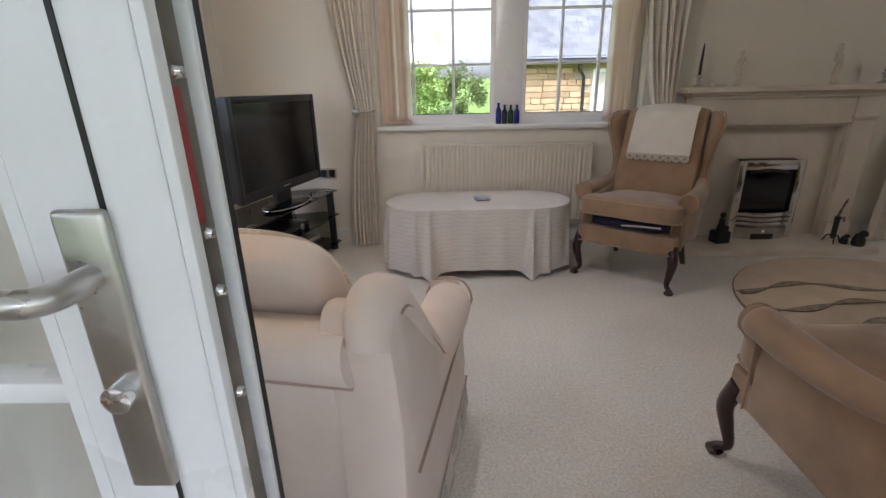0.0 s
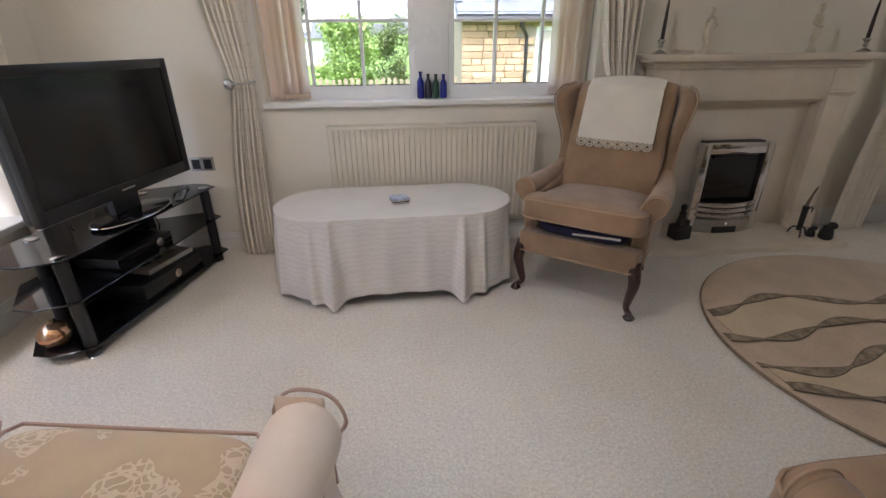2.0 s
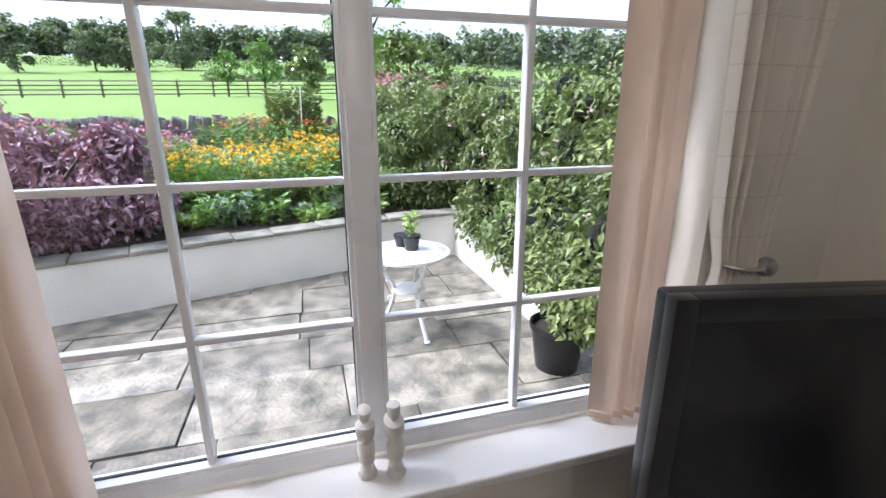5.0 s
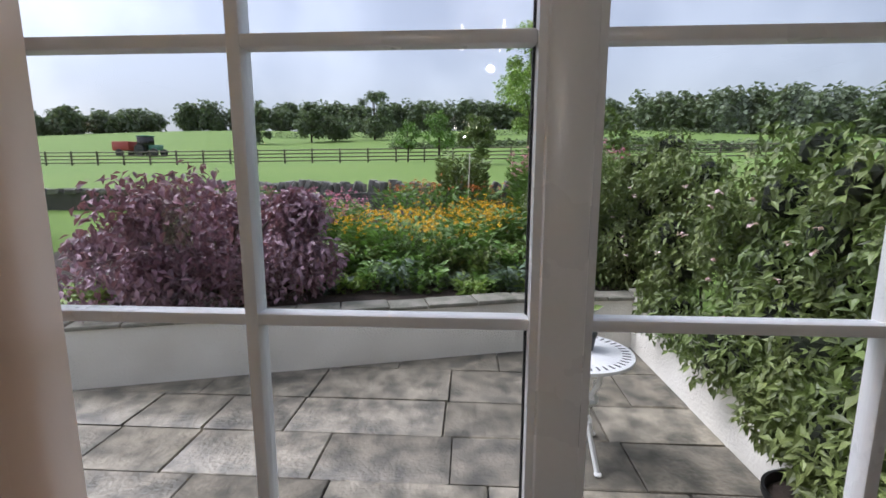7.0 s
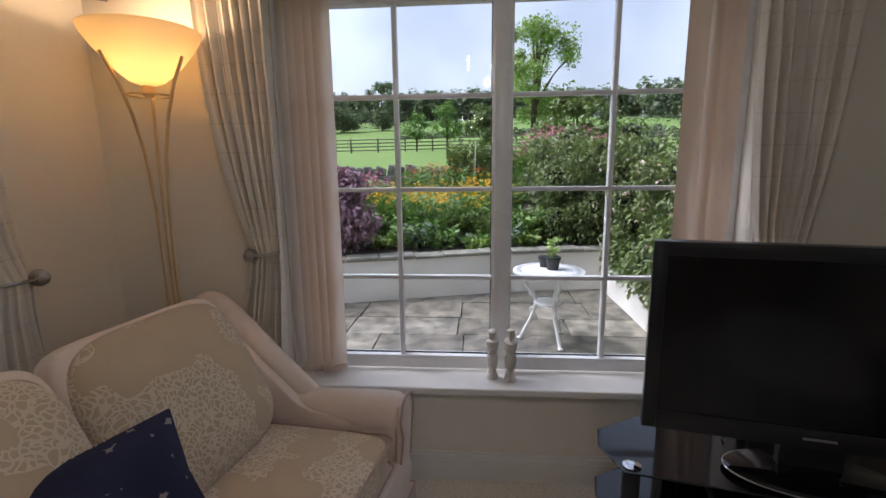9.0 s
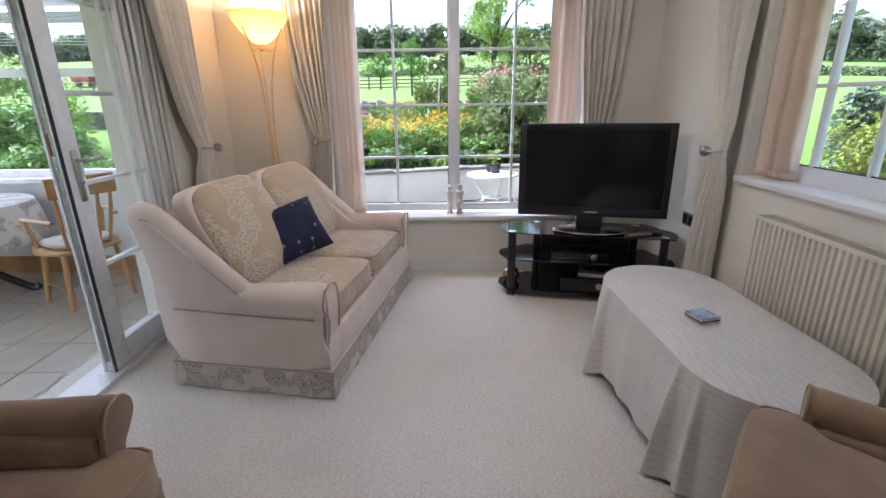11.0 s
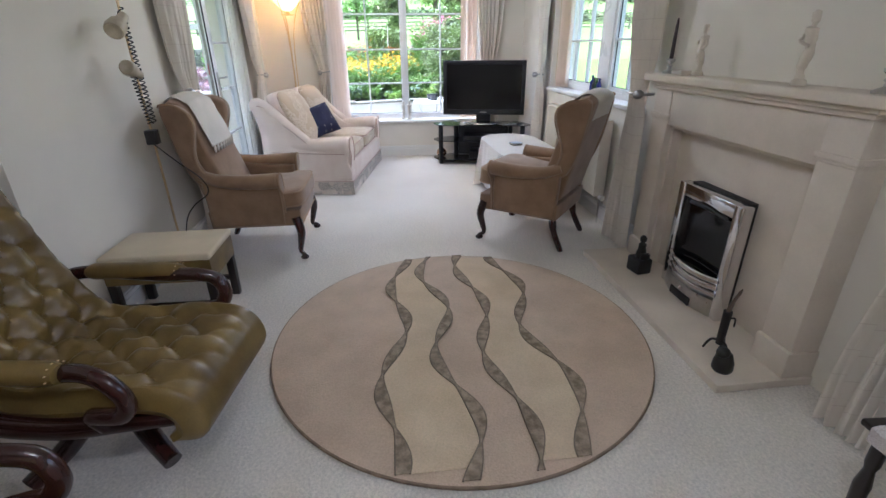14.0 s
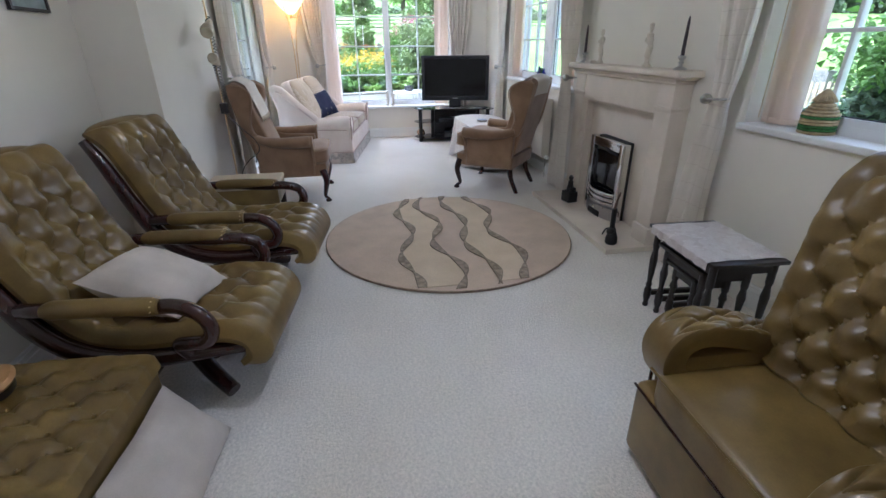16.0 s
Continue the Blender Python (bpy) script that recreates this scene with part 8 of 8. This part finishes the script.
st2 = thing("garden_wall", pose(-4.8, 11.5, -0.3), "grey stone garden wall by the gate", "wall", "", "structure")
part("wall", box(0, 1.7, 0, 0.3, 0, 1.1), M_DRYSTONE, st2)

# ---- conservatory ----
M_TILE = surf("cream_floor_tile", (0.44, 0.39, 0.31), 0.35, 0.05, 5, 0.0004, 60, spread=0.08)
CX0, CX1, CY0, CY1 = -1.54, 2.6, -3.9, -0.98
cf = structure("conservatory_floor", box(CX0, CX1, CY0, CY1, -0.15, -0.032), M_JOINT, "cream tiled conservatory floor", "floor")
structure("conservatory_wall", boxes((CX0 - 0.12, CX0, CY0 - 0.12, CY1, -0.4, 0.80), (CX0, CX1, CY0 - 0.12, CY0, -0.4, 0.80), (CX1, CX1 + 0.12, CY0 - 0.12, CY1, -0.4, 0.80)), surf("conservatory_plaster", (0.78, 0.78, 0.75), 0.7, 0.03, 3), "white plastered dwarf wall", "wall")
structure("conservatory_sill", boxes((CX0 - 0.14, CX0 + 0.10, CY0, CY1, 0.80, 0.835), (CX0 + 0.10, CX1, CY0 - 0.14, CY0 + 0.10, 0.80, 0.835)), M_UPVC, "white conservatory sill", "sill")
structure("conservatory_skirting", boxes((CX0, CX0 + 0.02, CY0 + 0.02, CY1, -0.03, 0.13), (CX0, CX1, CY0, CY0 + 0.02, -0.03, 0.13)), M_PINE, "varnished timber skirting", "skirting")
cg = thing("conservatory_glazing", pose(0, 0, 0.835), "white conservatory frames with clear panes", "glazing", "", "structure")
for y in (CY0, -2.95, -2.0, CY1):
    part("post", box(CX0 - 0.07, CX0 + 0.02, y - 0.045, y + 0.045, 0, 1.25, 0.006), M_UPVC, cg)
for x in (-0.65, 0.45, 1.5, CX1 - 0.05):
    part("post", box(x - 0.045, x + 0.045, CY0 - 0.07, CY0 + 0.02, 0, 1.25, 0.006), M_UPVC, cg)
for z in (0.0, 0.80, 1.20):
    part("rail", box(CX0 - 0.065, CX0 + 0.015, CY0 + 0.045, CY1, z, z + 0.06), M_UPVC, cg, smooth=False)
    part("rail", box(CX0 + 0.045, CX1, CY0 - 0.065, CY0 + 0.015, z, z + 0.06), M_UPVC, cg, smooth=False)
for r in ((CX0 - 0.03, CX0 - 0.024, CY0 + 0.045, CY1, 0.06, 1.2), (CX0 + 0.045, CX1, CY0 - 0.03, CY0 - 0.024, 0.06, 1.2)):
    part("pane", box(*r), M_GLASS, cg, smooth=False).visible_shadow = False
for k in range(5):
    x = CX0 + 0.1 + 1.04 * k
    part("rafter", tube([(x, CY0, 1.27), (x, CY1, 1.62)], 0.03, 4), M_UPVC, cg)
# roof sheet out of view, its low translucency dims the conservatory
part("roof_pane", slab([(CX0, CY0), (CX1, CY0), (CX1, CY1), (CX0, CY1)], 1.30, 1.31), blind_cloth("dimming_roof_sheet", (0.80, 0.81, 0.82), (0.86, 0.88, 0.90), 0.24), cg, "unseen pale roof sheet that dims the daylight")
vb = thing("venetian_blind", pose(CX0 + 0.06, 0, 0), "white venetian blind drawn up in the conservatory", "blind")
for k in range(9):
    part("slat", box(-0.012, 0.012, -3.85, -1.05, 1.86 + 0.022 * k, 1.862 + 0.022 * k), M_UPVC, vb, smooth=False)
part("head_rail", box(-0.015, 0.015, -3.85, -1.05, 2.06, 2.09), M_UPVC, vb, smooth=False)


def pine_chair(m, label):
    ob = thing("pine_chair", m, label, "chair", "pine conservatory chairs")
    part("seat", slab(smooth_outline([(-0.20, -0.19), (0.20, -0.19), (0.22, 0.20), (-0.22, 0.20)], 3), 0.42, 0.45, 0.008), M_PINE, ob)
    part("seat_pad", cushion(0.40, 0.38, 0.05, 3.5, 8, 0.01, Matrix.Translation((0, 0.01, 0.475))), M_OFFWHITE, ob, "cream tied seat pad")
    for sx in (-1, 1):
        for sy in (-1, 1):
            part("leg", turned(lathe([(0.013, 0), (0.016, 0.05), (0.022, 0.12), (0.016, 0.15), (0.023, 0.25), (0.018, 0.42)], 10), Matrix.Translation((0.21 * sx, 0.20 * sy, 0)) @ Matrix.Rotation(0.10 * sy, 4, "X") @ Matrix.Rotation(-0.10 * sx, 4, "Y")), M_PINE, ob)
        part("stretcher", tube([(0.19 * sx, -0.18, 0.15), (0.19 * sx, 0.18, 0.15)], [0.011, 0.011], 8), M_PINE, ob)
        part("arm", tube(curve_points([(0.20 * sx, -0.20, 0.66), (0.25 * sx, 0.0, 0.67), (0.25 * sx, 0.14, 0.665)], 4), 0.018, 8, 0.7), M_PINE, ob)
        part("arm_post", tube([(0.21 * sx, 0.10, 0.44), (0.245 * sx, 0.10, 0.665)], 0.013, 8), M_PINE, ob)
    for k in range(5):
        x = -0.15 + 0.075 * k
        part("spindle", tube([(x * 0.9, -0.17, 0.44), (x * 1.1, -0.235, 0.72), (x * 1.15, -0.26, 0.86)], [0.011, 0.015, 0.010], 8), M_PINE, ob)
    part("crest_rail", prism(smooth_outline([(-0.275, 0.84), (-0.25, 0.84), (-0.26, 0.96), (-0.285, 0.95)], 3), -0.21, 0.21, 0.004), M_PINE, ob, "shaped pine top rail")
    return ob


pine_chair(pose(-0.93, -1.60, -0.02, 0, 0, 150), "honey pine spindle armchair with a cream pad")
pine_chair(pose(-1.15, -3.2, -0.02, 0, 0, -60), "honey pine spindle armchair behind the round table")
dt = thing("round_table", pose(-0.95, -2.55, -0.02), "round pedestal table with curved wooden feet", "table")
part("tabletop", lathe([(0.01, 0.71), (0.50, 0.71), (0.51, 0.725), (0.50, 0.74), (0.01, 0.74)], 40), M_PINE, dt)
part("pedestal", lathe([(0.05, 0.2), (0.07, 0.3), (0.045, 0.45), (0.06, 0.6), (0.12, 0.71)], 20), M_OAKDARK, dt)
for k in range(4):
    a = radians(25 + 90 * k)
    part("foot", tube(curve_points([(0, 0, 0.26), (0.15 * math.cos(a), 0.15 * math.sin(a), 0.19), (0.36 * math.cos(a), 0.36 * math.sin(a), 0.03), (0.42 * math.cos(a), 0.42 * math.sin(a), 0.03)], 4), 0.03, 8), M_OAKDARK, dt)
lc = thing("printed_tablecloth", pose(-0.95, -2.55, 0.722), "cream printed cloth hanging from a round table", "tablecloth")
bm = bmesh.new()
prev = None
NR = 96
rows = []
for r, z, wv in ((0.01, 0.002, 0), (0.49, 0.002, 0), (0.515, -0.004, 0.1), (0.53, -0.08, 0.5), (0.545, -0.22, 1.0), (0.55, -0.30, 1.2)):
    rows.append([bm.verts.new(((r + 0.02 * wv * math.sin(9 * t)) * math.cos(t), (r + 0.02 * wv * math.sin(9 * t)) * math.sin(t), z - 0.03 * wv * abs(math.sin(2 * t)))) for t in (2 * math.pi * k / NR for k in range(NR))])
for a, b in zip(rows, rows[1:]):
    for k in range(NR):
        bm.faces.new((a[k], a[(k + 1) % NR], b[(k + 1) % NR], b[k]))
bmesh.ops.recalc_face_normals(bm, faces=bm.faces[:])
part("cloth", bm, embroidered("map_cloth", (0.68, 0.66, 0.61), (0.36, 0.31, 0.24), 8, 0.50), lc)
shrub(-4.4, -5.2, -0.25, 3.0, 1.9, 9000, 0.075, M_LEAFMID, "large leafy shrub outside the conservatory", 320)
shrub(-7.6, -8.0, 0.0, 3.4, 2.4, 7000, 0.08, M_LEAFPALE, "pale leafy shrub in the south garden", 321)
shrub(-0.4, -7.5, -0.3, 3.4, 2.2, 7000, 0.08, M_LEAFMID, "leafy shrub beyond the conservatory", 322)

# ---- paving, piece by piece ----
pv = structure("pavement", box(-6.0, -1.72, -4.6, 3.2, -0.45, PZ - 0.030), M_JOINT, "riven sandstone patio flags, damp and stained", "patio")
pq = random.Random(17)
x = -1.75
while x > -5.6:
    dx = pq.choice((0.60, 0.75, 0.50))
    y = -4.4 + pq.uniform(-0.4, 0)
    while y < 2.85:
        dy = pq.choice((0.60, 0.85, 1.15, 0.95))
        s = box(-dx / 2 + 0.006, dx / 2 - 0.006, -dy / 2 + 0.006, dy / 2 - 0.006, -0.032, 0.0, 0.005, 1)
        for v in s.verts:
            v.co.x += pq.uniform(-0.006, 0.006)
            v.co.y += pq.uniform(-0.006, 0.006)
        bmesh.ops.transform(s, matrix=pose(x - dx / 2, y + dy / 2, PZ + pq.uniform(-0.004, 0.004), pq.uniform(-0.25, 0.25), pq.uniform(-0.25, 0.25)), verts=s.verts[:])
        part("paving_slab", s, M_FLAG, pv)
        y += dy
    x -= dx
tiles = None
for i in range(13):
    for j in range(9):
        if tiles is None:
            o = part("floor_tile", box(0.003, 0.327, 0.003, 0.327, -0.031, -0.02, 0.002, 1), M_TILE, cf)
            tiles = o.data
        else:
            o = new("floor_tile", tiles)
            o.parent = cf
        o.location = (CX0 + 0.02 + 0.33 * i, CY0 + 0.02 + 0.33 * j, 0)
